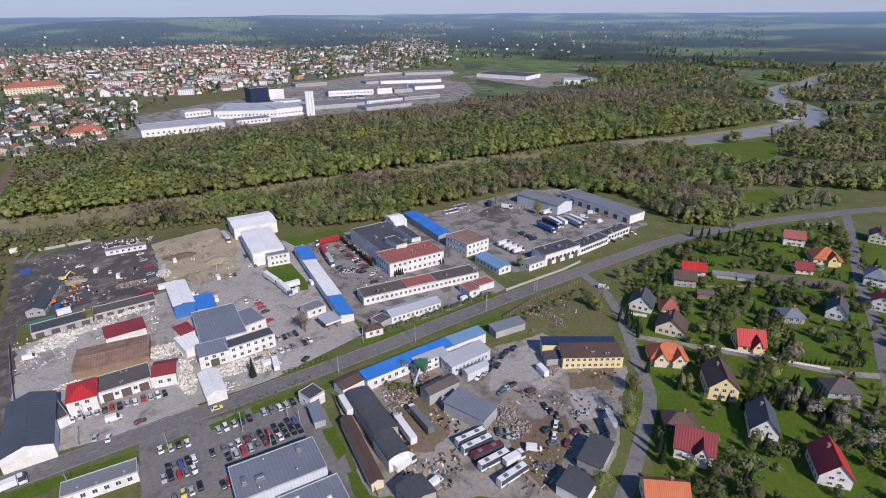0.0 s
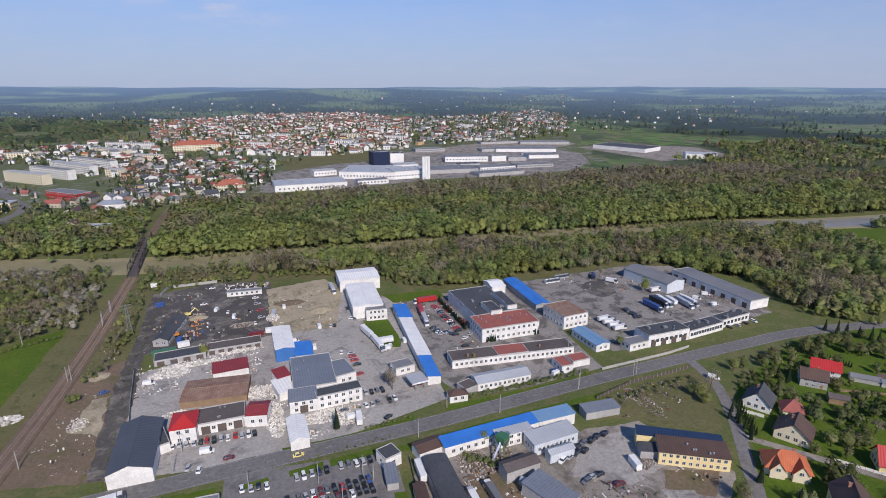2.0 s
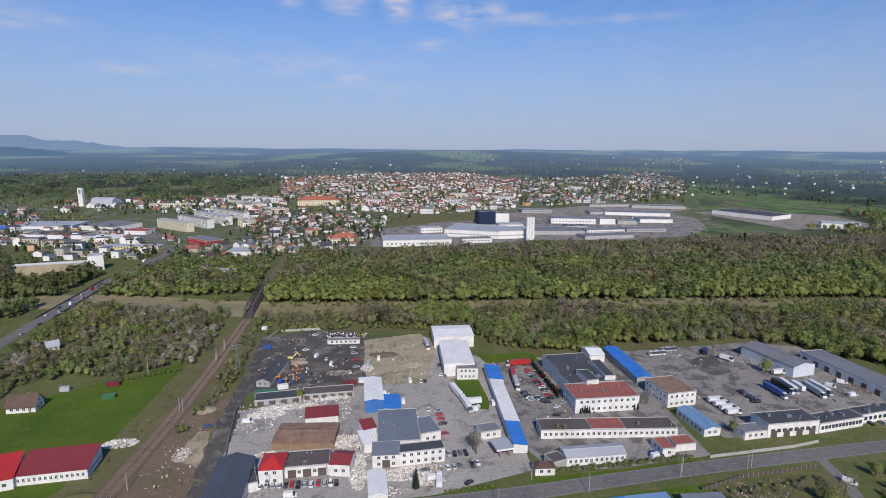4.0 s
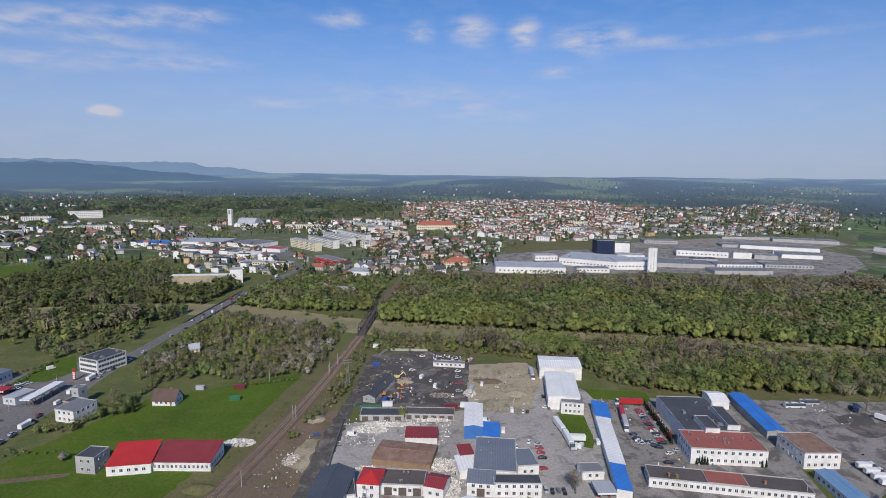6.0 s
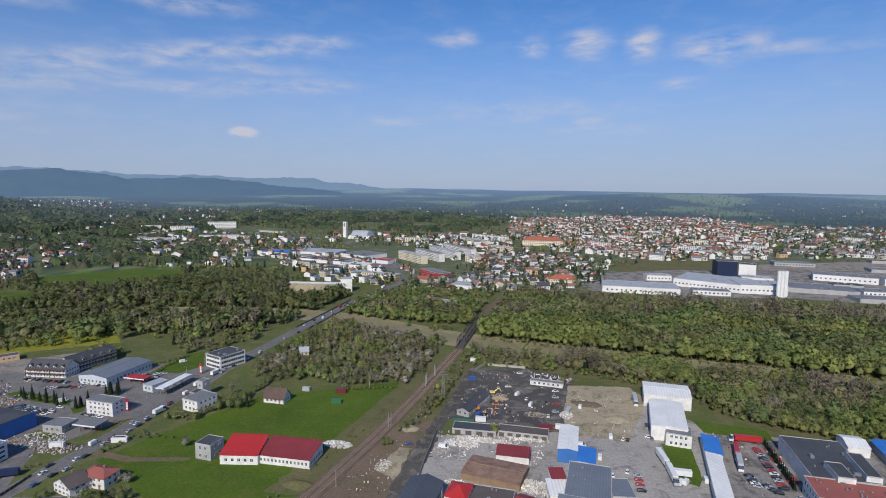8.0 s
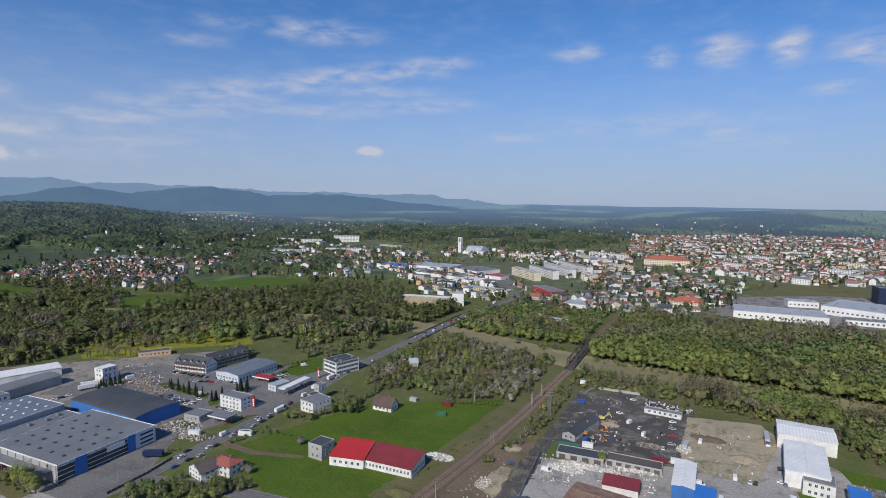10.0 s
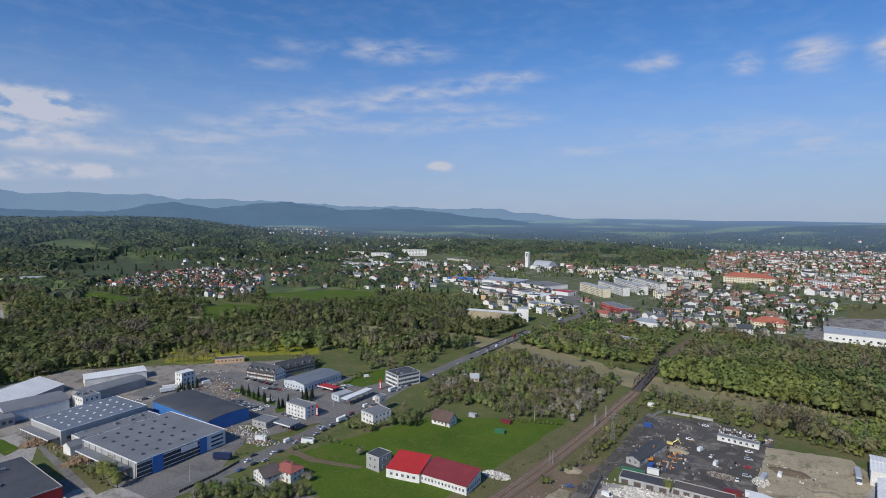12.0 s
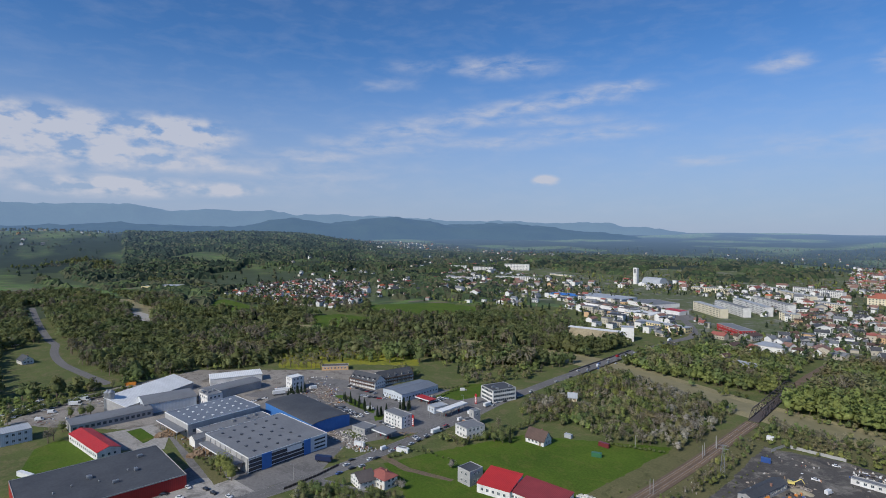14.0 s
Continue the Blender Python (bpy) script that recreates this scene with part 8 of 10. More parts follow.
def tree(kind, x, y, size=1.0, z=0.0, group=""):
    N_TREE[0] += 1
    sd = N_TREE[0] % 4
    label, cat = TREE_WORDS[kind]
    at = pose(x, y, z, 0, 0, (N_TREE[0] * 67) % 360)
    if kind in ("bush", "thuja"):
        th = tagged(new("bush" if kind == "bush" else "thuja", crown_mesh(kind, sd)), label, cat, group)
        th.matrix_basis = at @ Matrix.Diagonal((size, size, size * (0.9 + 0.05 * (N_TREE[0] % 5)), 1))
        return th
    th = thing("tree", label, cat, at, group=group)
    th.scale = (size, size, size * (0.9 + 0.05 * (N_TREE[0] % 5)))
    part("trunk", trunk_mesh(kind, sd), th)
    part("crown", crown_mesh(kind, sd), th)
    return th


def tree_row(kind, n, x0, y0, x1, y1, size, group):
    for i in range(n):
        t = i / max(1, n - 1)
        j = 0.0 if kind == "thuja" else 0.9
        tree(kind, x0 + (x1 - x0) * t + j * math.sin(i * 5.1), y0 + (y1 - y0) * t + j * math.cos(i * 3.7), size * (0.85 + 0.3 * ((i * 7) % 5) / 5), group=group)


# ---- fixtures ----
def pole(x, y, h=9, arms=0, yaw=0, label="grey concrete power pole beside the road", z=0.0, wood_pole=False):
    th = thing("pole", label, "pole", pose(x, y, z, 0, 0, yaw))
    part("post", Soup().beam((0, 0, -0.3), (0, 0, h), 0.17, r2=0.10, n=6).mesh("post", ["concrete"]), th)
    for i in range(arms):
        part("crossarm", Soup().box(-0.9, -0.06, h - 0.5 - i * 0.8, 0.9, 0.06, h - 0.36 - i * 0.8).mesh("crossarm", ["dark_steel"]), th)
    if not arms:
        part("lamp_arm", Soup().beam((0, 0, h - 0.1), (0, -1.6, h + 0.5), 0.06, n=5).mesh("lamp_arm", ["steel"]), th)
        part("lamp_head", Soup().box(-0.15, -2.3, h + 0.42, 0.15, -1.5, h + 0.6).mesh("lamp_head", ["steel"]), th)


def mast(x, y, side, yaw):
    th = thing("catenary_mast", "grey steel catenary mast beside the railway", "mast", pose(x, y, 0, 0, 0, yaw))
    part("post", Soup().beam((0, 0, -0.3), (0, 0, 8.2), 0.2, r2=0.14, n=4).mesh("post", ["concrete"]), th)
    part("bracket", Soup().beam((0, 0, 7.0), (side * 3.2, 0, 7.0), 0.05).mesh("bracket", ["dark_steel"]), th)
    part("strut", Soup().beam((0, 0, 5.8), (side * 2.6, 0, 7.0), 0.04).mesh("strut", ["dark_steel"]), th)


def canopy(label, x, y, yaw, w, d, h, roof, posts):
    th = thing("canopy", label, "canopy", pose(x, y, 0, 0, 0, yaw))
    part("roof", Soup().box(-w / 2, -d / 2, h - 0.7, w / 2, d / 2, h).mesh("roof", [roof]), th)
    part("fascia", Soup().box(-w / 2 - 0.05, -d / 2 - 0.05, h - 0.75, w / 2 + 0.05, -d / 2, h + 0.1).mesh("fascia", ["paint_white"]), th)
    for i in range(posts):
        for sy in (-1, 1):
            part("post", box_mesh("post", 0.4, 0.4, -0.2, h - 0.7, "steel", 0), th, pose(-w / 2 + w * (i + 0.5) / posts, sy * d * 0.35, 0))
    for i in range(2):
        part("pump", box_mesh("pump", 0.9, 0.6, 0.0, 1.7, "paint_red", 0), th, pose(-w / 4 + i * w / 2, 0, 0))


def heap(name, label, category, seed, x, y, rx, ry, ht, n, size, m):
    """Piled loose pieces: stone blocks, scrap or crates."""
    rng = random.Random(seed)
    s = Soup()
    if name == 'scrap_heap':
        n, size = n * 1.3, size * 0.62
    for _ in range(int(n * 1.5)):
        a, q = rng.uniform(0, 6.283), math.sqrt(rng.random())
        px, py = math.cos(a) * rx * q, math.sin(a) * ry * q
        z = ht * (1 - q) * rng.uniform(0.3, 1)
        b = size * rng.uniform(0.6, 1.9)
        one = Soup().box(-b * rng.uniform(0.6, 1.5), -b * rng.uniform(0.5, 1), -b * 0.5, b * rng.uniform(0.6, 1.5), b * rng.uniform(0.5, 1), b * rng.uniform(0.4, 1))
        one.moved(pose(px, py, z + b * 0.45, rng.uniform(-25, 25), rng.uniform(-25, 25), rng.uniform(0, 180)))
        s.add(one.v, one.f)
    ob = new(name, s.mesh(name, [m]))
    ob.matrix_basis = pose(x, y, 0.03)
    return tagged(ob, label, category, kind="stuff")


def mound(label, seed, x, y, rx, ry, ht, m):
    n, k = 22, 7
    v, f = [], []
    for j in range(k + 1):
        q = 1 - j / k
        for i in range(n):
            a = 6.283 * i / n
            w = 1 + 0.25 * noise.noise((math.cos(a) * 1.3 + seed, math.sin(a) * 1.3, 0))
            v.append((math.cos(a) * rx * q * w, math.sin(a) * ry * q * w, -0.1 + ht * (1 - q ** 1.6) + 0.2 * noise.noise((i * 0.9, j * 0.9, seed))))
    for j in range(k):
        for i in range(n):
            f.append((j * n + i, j * n + (i + 1) % n, (j + 1) * n + (i + 1) % n, (j + 1) * n + i))
    ob = new("mound", mesh_of("mound", v, f, [m], smooth=True))
    ob.matrix_basis = pose(x, y, 0.03)
    return tagged(ob, label, "mound")


def fence(label, m, h, *pts):
    th = thing("fence", label, "fence", Matrix())
    for (xa, ya), (xb, yb) in zip(pts, pts[1:]):
        ln = math.hypot(xb - xa, yb - ya)
        yaw = math.degrees(math.atan2(yb - ya, xb - xa))
        n = max(1, round(ln / 2.5))
        pm, qm = box_mesh("panel", round(ln / n - 0.12, 2), 0.06, 0.1, h, m, 0), box_mesh("post", 0.14, 0.16, -0.2, h + 0.15, "concrete", 0)
        for i in range(n):
            t = (i + 0.5) / n
            part("panel", pm, th, pose(xa + (xb - xa) * t, ya + (yb - ya) * t, 0.0, 0, 0, yaw))
            t = i / n
            part("post", qm, th, pose(xa + (xb - xa) * t, ya + (yb - ya) * t, 0.0, 0, 0, yaw))
    return th


def container(label, m, x, y, yaw, l=6.0, h=2.6, w=2.4):
    th = thing("container", label, "container", pose(x, y, 0.05, 0, 0, yaw))
    s = Soup().box(-l / 2, -w / 2, 0, l / 2, w / 2, h)
    part("body", s.mesh("body", [m]), th)
    for i in range(2):
        part("door", box_mesh("door", 0.05, w / 2 - 0.1, 0.1, h - 0.1, m, 0), th, pose(l / 2 + 0.03, -w / 4 + i * w / 2, 0))
    return th


def excavator(label, paint, x, y, yaw):
    th = thing("excavator", label, "excavator", pose(x, y, 0.05, 0, 0, yaw))
    for sy in (-1, 1):
        part("track", Soup().box(-2.0, sy * 1.1 - 0.3, 0.05, 2.0, sy * 1.1 + 0.3, 0.9).mesh("track", ["tyre"]), th)
    part("house_body", Soup().box(-2.0, -1.3, 1.0, 1.2, 1.3, 2.1).mesh("house_body", ["paint_" + paint]), th)
    part("cab", Soup().box(0.0, 0.2, 2.1, 1.3, 1.2, 3.1).mesh("cab", ["window_glass"]), th)
    part("boom", Soup().beam((1.0, -0.3, 1.8), (4.2, -0.3, 4.2), 0.3).mesh("boom", ["paint_" + paint]), th)
    part("dipper", Soup().beam((4.2, -0.3, 4.3), (5.8, -0.3, 1.8), 0.22).mesh("dipper", ["paint_" + paint]), th)
    part("bucket", Soup().box(5.3, -0.8, 0.7, 6.3, 0.2, 1.7).mesh("bucket", ["dark_steel"]), th)


# ---- bridges ----
def rail_bridge(x, y0, y1):
    th = thing("railway_bridge", "rusty brown steel truss railway bridge over the river", "bridge", Matrix())
    part("deck", Soup().box(x - 3.2, y0, -0.2, x + 3.2, y1, 0.5).mesh("deck", ["dark_steel"]), th)
    n = 14
    st = (y1 - y0) / n
    for sx in (-3.4, 3.4):
        part("bottom_chord", Soup().box(x + sx - 0.25, y0, 0.2, x + sx + 0.25, y1, 0.9).mesh("bottom_chord", ["dark_steel"]), th)
        part("top_chord", Soup().box(x + sx - 0.22, y0 + st, 6.6, x + sx + 0.22, y1 - st, 7.1).mesh("top_chord", ["dark_steel"]), th)
        for i in range(n):
            a, b = y0 + i * st, y0 + (i + 1) * st
            za, zb = (0.6, 6.8) if i % 2 == 0 else (6.8, 0.6)
            part("diagonal", Soup().beam((x + sx, a, za), (x + sx, b, zb), 0.22).mesh("diagonal", ["dark_steel"]), th)
            if i:
                part("upright", Soup().beam((x + sx, a, 0.6), (x + sx, a, 6.8), 0.15).mesh("upright", ["dark_steel"]), th)
    for i in range(1, n):
        part("cross_beam", Soup().beam((x - 3.4, y0 + i * st, 6.9), (x + 3.4, y0 + i * st, 6.9), 0.16).mesh("cross_beam", ["dark_steel"]), th)


def road_bridge(x, y0, y1):
    th = thing("road_bridge", "long grey concrete road bridge over the river", "bridge", Matrix())
    part("deck", Soup().box(x - 6.6, y0 - 12, -0.2, x + 6.6, y1 + 12, 0.16).mesh("deck", ["road_asphalt"]), th)
    part("girder", Soup().box(x - 5.5, y0, -0.19, x + 5.5, y1, -0.15).mesh("girder", ["concrete"]), th)
    for sx in (-6.6, 6.6):
        # dark colour stands in for the shaded flank of a raised deck
        part("parapet", Soup().box(x + sx - 0.25, y0 - 10, -0.6, x + sx + 0.25, y1 + 10, 1.15).mesh("parapet", ["dark_steel"]), th)
        part("railing", Soup().box(x + sx - 0.06, y0 - 10, 1.15, x + sx + 0.06, y1 + 10, 1.5).mesh("railing", ["steel"]), th)


def lattice_pylon(x, y, h):
    """A slim four-legged steel pylon with cross bracing and two arms."""
    th = thing("lattice_pylon", "slim grey steel lattice pylon beside the railway", "pylon", pose(x, y, 0, 0, 0, 20))
    at = lambda sx, sy, t: (sx * (1.3 - 1.05 * t), sy * (1.3 - 1.05 * t), h * t - 0.1)
    for sx, sy in ((-1, -1), (1, -1), (1, 1), (-1, 1)):
        part("leg", Soup().beam(at(sx, sy, 0), at(sx, sy, 1), 0.09).mesh("leg", ["steel"]), th)
    for i in range(8):
        a, b = i / 8, (i + 1) / 8
        for c, d in (((-1, -1), (1, -1)), ((1, -1), (1, 1)), ((1, 1), (-1, 1)), ((-1, 1), (-1, -1))):
            part("brace", Soup().beam(at(*c, a), at(*d, b), 0.05).mesh("brace", ["steel"]), th)
    for t in (0.86, 0.96):
        part("crossarm", Soup().box(-2.6, -0.12, h * t - 0.12, 2.6, 0.12, h * t + 0.12).mesh("crossarm", ["steel"]), th)


# ---- landmarks ----
def church(x, y, z, yaw):
    th = thing("church", "white modern church with a tall separate bell tower", "church", pose(x, y, z, 0, 0, yaw))
    part("nave", wall_soup(46, 34, 10, "arch", 14).mesh("nave", ["white_render"]), th)
    part("nave_roof", roof_soup(46, 34, 10, "arch", 14, 0.4).mesh("nave_roof", ["roof_light"]), th)
    part("side_aisle", wall_soup(60, 20, 8, "gable", 4).mesh("side_aisle", ["white_render"]), th, pose(0, -12, 0, 0, 0, 0))
    part("bell_tower", Soup().box(-5, -4, 0, 5, 4, 44).mesh("bell_tower", ["white_render"]), th, pose(-52, 0, 0))
    part("bell_louvre", Soup().box(-2.5, -4.2, 32, 2.5, 4.2, 41).mesh("bell_louvre", ["roof_grey"]), th, pose(-52, 0, 0))


def silo_tower(x, y):
    th = thing("silo_tower", "cluster of tall white cylindrical silos", "silo", pose(x, y, 0))
    for i in range(3):
        part("silo", Soup().beam((i * 4.2, 0, 0), (i * 4.2, 0, 34), 2.15, n=14).mesh("silo", ["roof_white"]), th)


def steel_silo(x, y):
    th = thing("silo", "grey steel silo with a conical top", "silo", pose(x, y, 0))
    part("drum", Soup().beam((0, 0, 0), (0, 0, 14), 2.6, n=16).mesh("drum", ["steel"]), th)
    part("cone", Soup().beam((0, 0, 14), (0, 0, 16), 2.7, r2=0.4, n=16).mesh("cone", ["steel"]), th)


def pylon_sign(x, y):
    th = thing("pylon_sign", "tall red and white petrol station sign", "sign", pose(x, y, 0))
    part("board", Soup().box(-0.9, -0.25, 0.2, 0.9, 0.25, 8.0).mesh("board", ["paint_red"]), th)
    for i in range(4):
        part("price_panel", Soup().box(-0.7, -0.3, 1.2 + i * 1.2, 0.7, -0.25, 2.1 + i * 1.2).mesh("price_panel", ["paint_white"]), th)



CLUTTER = ["scrap", "stone_white", "timber", "dark_steel", "paint_blue", "paint_white", "paint_maroon", "concrete", "paint_orange", "tyre"]


def clutter(label, seed, n, size, mix, *poly):
    """Small goods strewn over a yard: pallets, bundles, drums, sheets and crates, too many to count."""
    rng = random.Random(seed)
    xs, ys = [p[0] for p in poly], [p[1] for p in poly]
    s, done = Soup(), 0
    for _ in range(n * 6):
        x, y = rng.uniform(min(xs), max(xs)), rng.uniform(min(ys), max(ys))
        if done >= n or not inside(x, y, poly) or noise.noise((x / 11, y / 11, seed + 0.5)) < -0.05:
            continue
        done += 1
        k, slot = size * rng.uniform(0.6, 1.5), rng.choices(range(10), mix)[0]
        a = rng.choice((0.1, 1.67)) + rng.uniform(-0.3, 0.3)
        m = Matrix.Translation((x, y, 0.03)) @ Matrix.Rotation(a, 4, "Z")
        o = Soup()
        kind = rng.random()
        if kind < 0.35:
            o.box(-0.6 * k, -0.45 * k, 0, 0.6 * k, 0.45 * k, 0.14, slot).box(-0.55 * k, -0.4 * k, 0.14, 0.55 * k, 0.4 * k, 0.14 + rng.uniform(0.2, 1.0) * k, slot)
        elif kind < 0.6:
            o.box(-1.6 * k, -0.3 * k, 0, 1.6 * k, 0.3 * k, rng.uniform(0.15, 0.5) * k, slot)
        elif kind < 0.75:
            o.beam((0, 0, 0), (0, 0, 0.9), 0.32, slot, n=7)
        else:
            h = rng.uniform(0.1, 0.6) * k
            o.add([(-0.7 * k, -0.6 * k, 0), (0.8 * k, -0.5 * k, 0), (0.6 * k, 0.7 * k, 0), (-0.6 * k, 0.5 * k, 0), (-0.4 * k, -0.3 * k, h), (0.5 * k, -0.2 * k, 1.4 * h), (0.3 * k, 0.4 * k, h), (-0.3 * k, 0.3 * k, 0.8 * h)], BOXF, slot)
        o.moved(m)
        s.add(o.v, o.f)
        s.s[-len(o.s):] = o.s
    return tagged(new("yard_goods", s.mesh("yard_goods", CLUTTER)), label, "goods", kind="stuff")


def sorting_machine(x, y, yaw):
    """A tall sorting plant: hopper on a frame, a cyclone and a sloping belt."""
    th = thing("sorting_machine", "tall green sorting machine with a hopper and belt", "machine", pose(x, y, 0, 0, 0, yaw))
    part("hopper", Soup().add([(-1, -1, 5), (1, -1, 5), (1, 1, 5), (-1, 1, 5), (-2, -2, 7.5), (2, -2, 7.5), (2, 2, 7.5), (-2, 2, 7.5)], BOXF).box(-2, -2, 7.5, 2, 2, 9.0).mesh("hopper", ["paint_green"]), th)
    for sx in (-1.7, 1.7):
        for sy in (-1.7, 1.7):
            part("post", Soup().beam((sx, sy, 0), (sx, sy, 7.5), 0.15).mesh("post", ["paint_green"]), th)
    part("cyclone", Soup().beam((3.4, 0, 2), (3.4, 0, 5), 0.3, r2=1.2, n=10).beam((3.4, 0, 5), (3.4, 0, 8), 1.2, n=10).mesh("cyclone", ["steel"]), th)
    part("belt", Soup().beam((-7, 0, 0.5), (-1.5, 0, 6.5), 0.5).mesh("belt", ["paint_blue"]), th)

# ---- parked vehicles, store side ----
car_row(12, 18.1, 173.4, 48.4, 173.1, 90, 'swsnkksgwskk', (5,))
car_row(11, 17.4, 162.2, 42.7, 162.0, 90, 'gswmgkrkkkb')
car_row(11, 18.0, 157.7, 42.6, 157.4, 90, 'ksrsgmkwkkk')
vehicle('car', 'black', 13.8, 162.7, 90.0)
vehicle('car', 'black', 13.4, 146.4, 90.0)
vehicle('car', 'red', 15.4, 146.7, 90.0)
vehicle('car', 'yellow', 20.6, 185.7, 0.0)
car_row(4, -0.5, 174.3, 7.9, 172.5, 90, 'wskw')
car_row(5, -0.1, 164.0, 8.1, 163.2, 90, 'kgbkw')
car_row(5, -1.9, 159.5, 6.9, 158.7, 90, 'skrgw')
car_row(4, -0.2, 149.7, 7.1, 149.6, 90, 'gysk')
car_row(14, -27.8, 210.0, 5.8, 206.7, 90, 'kwssskrkswrswk')
vehicle('van', 'white', -12.3, 200.9, -5.0)
vehicle('car', 'silver', -18.8, 193.7, 80.0)
vehicle('car', 'maroon', -4.5, 194.1, 5.0)
vehicle('truck', 'white', -42.7, 183.6, 5.0)
# works yards
vehicle('car', 'silver', 58.0, 261.3, 0.0)
vehicle('car', 'red', 58.1, 257.4, 0.0)
vehicle('car', 'red', 58.1, 252.9, 0.0)
vehicle('car', 'black', 58.3, 247.9, 0.0)
vehicle('car', 'red', 57.4, 238.1, 10.0)
vehicle('van', 'white', 47.9, 300.6, 90.0)
vehicle('van', 'white', 31.9, 338.7, 85.0)
vehicle('van', 'white', 41.1, 274.9, 85.0)
vehicle('car', 'black', 69.2, 322.5, 90.0)
vehicle('car', 'white', 68.5, 306.0, 0.0)
vehicle('car', 'grey', 70.0, 304.7, 90.0)
vehicle('car', 'white', 54.5, 299.6, 80.0)
vehicle('car', 'black', 56.9, 299.7, 80.0)
vehicle('car', 'white', 53.5, 263.9, 80.0)
vehicle('car', 'white', 46.3, 258.7, 90.0)
vehicle('van', 'white', 88.8, 264.5, 88.0)
vehicle('trailer', 'white', 77.9, 266.1, 0.0)
vehicle('van', 'white', 79.5, 260.1, 60.0)
vehicle('van', 'white', 77.1, 259.4, 60.0)
vehicle('van', 'white', 31.8, 286.2, 0.0)
vehicle('car', 'white', 13.2, 320.4, 90.0)
vehicle('van', 'white', 1.6, 334.5, 80.0)
vehicle('van', 'white', -8.2, 349.8, 70.0)
vehicle('car', 'white', -1.8, 344.1, 80.0)
vehicle('car', 'white', -16.2, 363.3, 10.0)
vehicle('car', 'white', -11.1, 392.6, 10.0)
vehicle('car', 'blue', -57.7, 265.1, 20.0)
vehicle('van', 'white', -38.8, 266.0, 0.0)
vehicle('car', 'white', -15.0, 190.8, 80.0)
vehicle('van', 'white', 45.8, 202.8, 10.0)
vehicle('truck', 'white', 47.8, 199.3, 80.0)
vehicle('car', 'grey', 43.5, 209.6, 20.0)
vehicle('car', 'black', 60.1, 197.5, 30.0)
vehicle('car', 'black', 151.2, 202.0, 70.0)
vehicle('car', 'blue', 148.9, 205.3, 20.0)
vehicle('van', 'white', 148.2, 201.8, 10.0)
vehicle('car', 'silver', 127.1, 259.0, 20.0)
vehicle('car', 'black', 118.4, 246.5, 0.0)
vehicle('car', 'white', 122.1, 255.3, 20.0)
vehicle('car', 'white', 120.1, 235.6, 0.0)
vehicle('semi', 'white', 72.0, 279.5, -79.9)
vehicle('semi', 'white', 73.9, 264.3, -85.2)
vehicle('semi', 'silver', 66.5, 357.5, -90.2)
vehicle('semi', 'red', 119.4, 313.7, -179.9)
vehicle('semi', 'red', 110.6, 297.1, -100.8)
vehicle('semi', 'silver', 108.8, 285.5, -99.3)
car_row(13, 122.6, 305.5, 122.5, 266.2, 5, 'rrskgrkrwksrk')
car_row(12, 128.7, 309.7, 128.8, 273.9, 5, 'grskrrwkskrr')
car_row(5, 109.9, 274.3, 111.3, 264.8, 0, 'kgkws')
car_row(4, 115.4, 266.6, 118.7, 261.2, 0, 'kskk')
car_row(4, 55.7, 219.9, 63.7, 219.7, 90, 'skgk')
car_row(6, 53.5, 210.0, 67.2, 210.4, 90, 'wsgkkw', (3,))
car_row(4, 15.9, 362.7, 17.0, 328.2, 10, 'wsrs')
car_row(5, 1.8, 381.5, 17.7, 386.8, 90, 'kgkks')
# lorry depot
vehicle('semi', 'blue', 251.7, 250.1, -89.1)
vehicle('semi', 'black', 260.3, 254.3, -89.8)
vehicle('semi', 'white', 264.2, 253.7, -98.5)
vehicle('trailer', 'white', 269.3, 252.7, -97.8)
vehicle('semi', 'silver', 274.7, 246.9, -96.5)
vehicle('semi', 'white', 280.2, 248.8, -91.5)
vehicle('van', 'white', 290.5, 251.7, -60.0)
vehicle('van', 'white', 302.0, 255.1, -40.0)
vehicle('van', 'white', 293.0, 239.4, 0.0)
vehicle('truck', 'white', 210.2, 246.0, 0.0)
vehicle('truck', 'white', 210.4, 241.2, 0.0)
vehicle('truck', 'white', 210.6, 236.6, 0.0)
vehicle('truck', 'white', 210.9, 232.1, 0.0)
vehicle('bus', 'white', 218.0, 315.1, 1.1)
vehicle('bus', 'silver', 229.4, 320.3, 2.5)
vehicle('truck', 'navy', 251.8, 312.7, 60.0)
vehicle('truck', 'white', 258.1, 299.3, -60.0)
vehicle('truck', 'white', 274.4, 273.4, 0.0)
car_row(5, 233.8, 254.8, 233.8, 246.4, 0, 'kkgkk')
car_row(3, 231.9, 243.6, 235.5, 242.6, 60, 'kkk')
car_row(4, 272.9, 210.4, 294.5, 211.6, 90, 'kskw')
# bus and salvage yard
vehicle('bus', 'white', 90.2, 118.4, -2.0)
vehicle('bus', 'white', 89.9, 114.4, -2.6)
vehicle('bus', 'maroon', 91.0, 110.0, -5.2)
vehicle('bus', 'white', 90.3, 105.6, -0.9)
vehicle('bus', 'white', 91.2, 97.3, 3.5)
vehicle('truck', 'white', 96.0, 102.4, -0.6)
vehicle('semi', 'white', 72.9, 134.7, 85.9)
vehicle('semi', 'grey', 80.4, 135.8, 88.2)
vehicle('truck', 'white', 65.0, 120.9, 10.0)
vehicle('van', 'white', 69.7, 109.4, 10.0)
vehicle('trailer', 'white', 60.9, 157.8, 85.0)
vehicle('truck', 'silver', 95.1, 136.9, -45.0)
vehicle('van', 'white', 105.3, 102.6, -40.0)
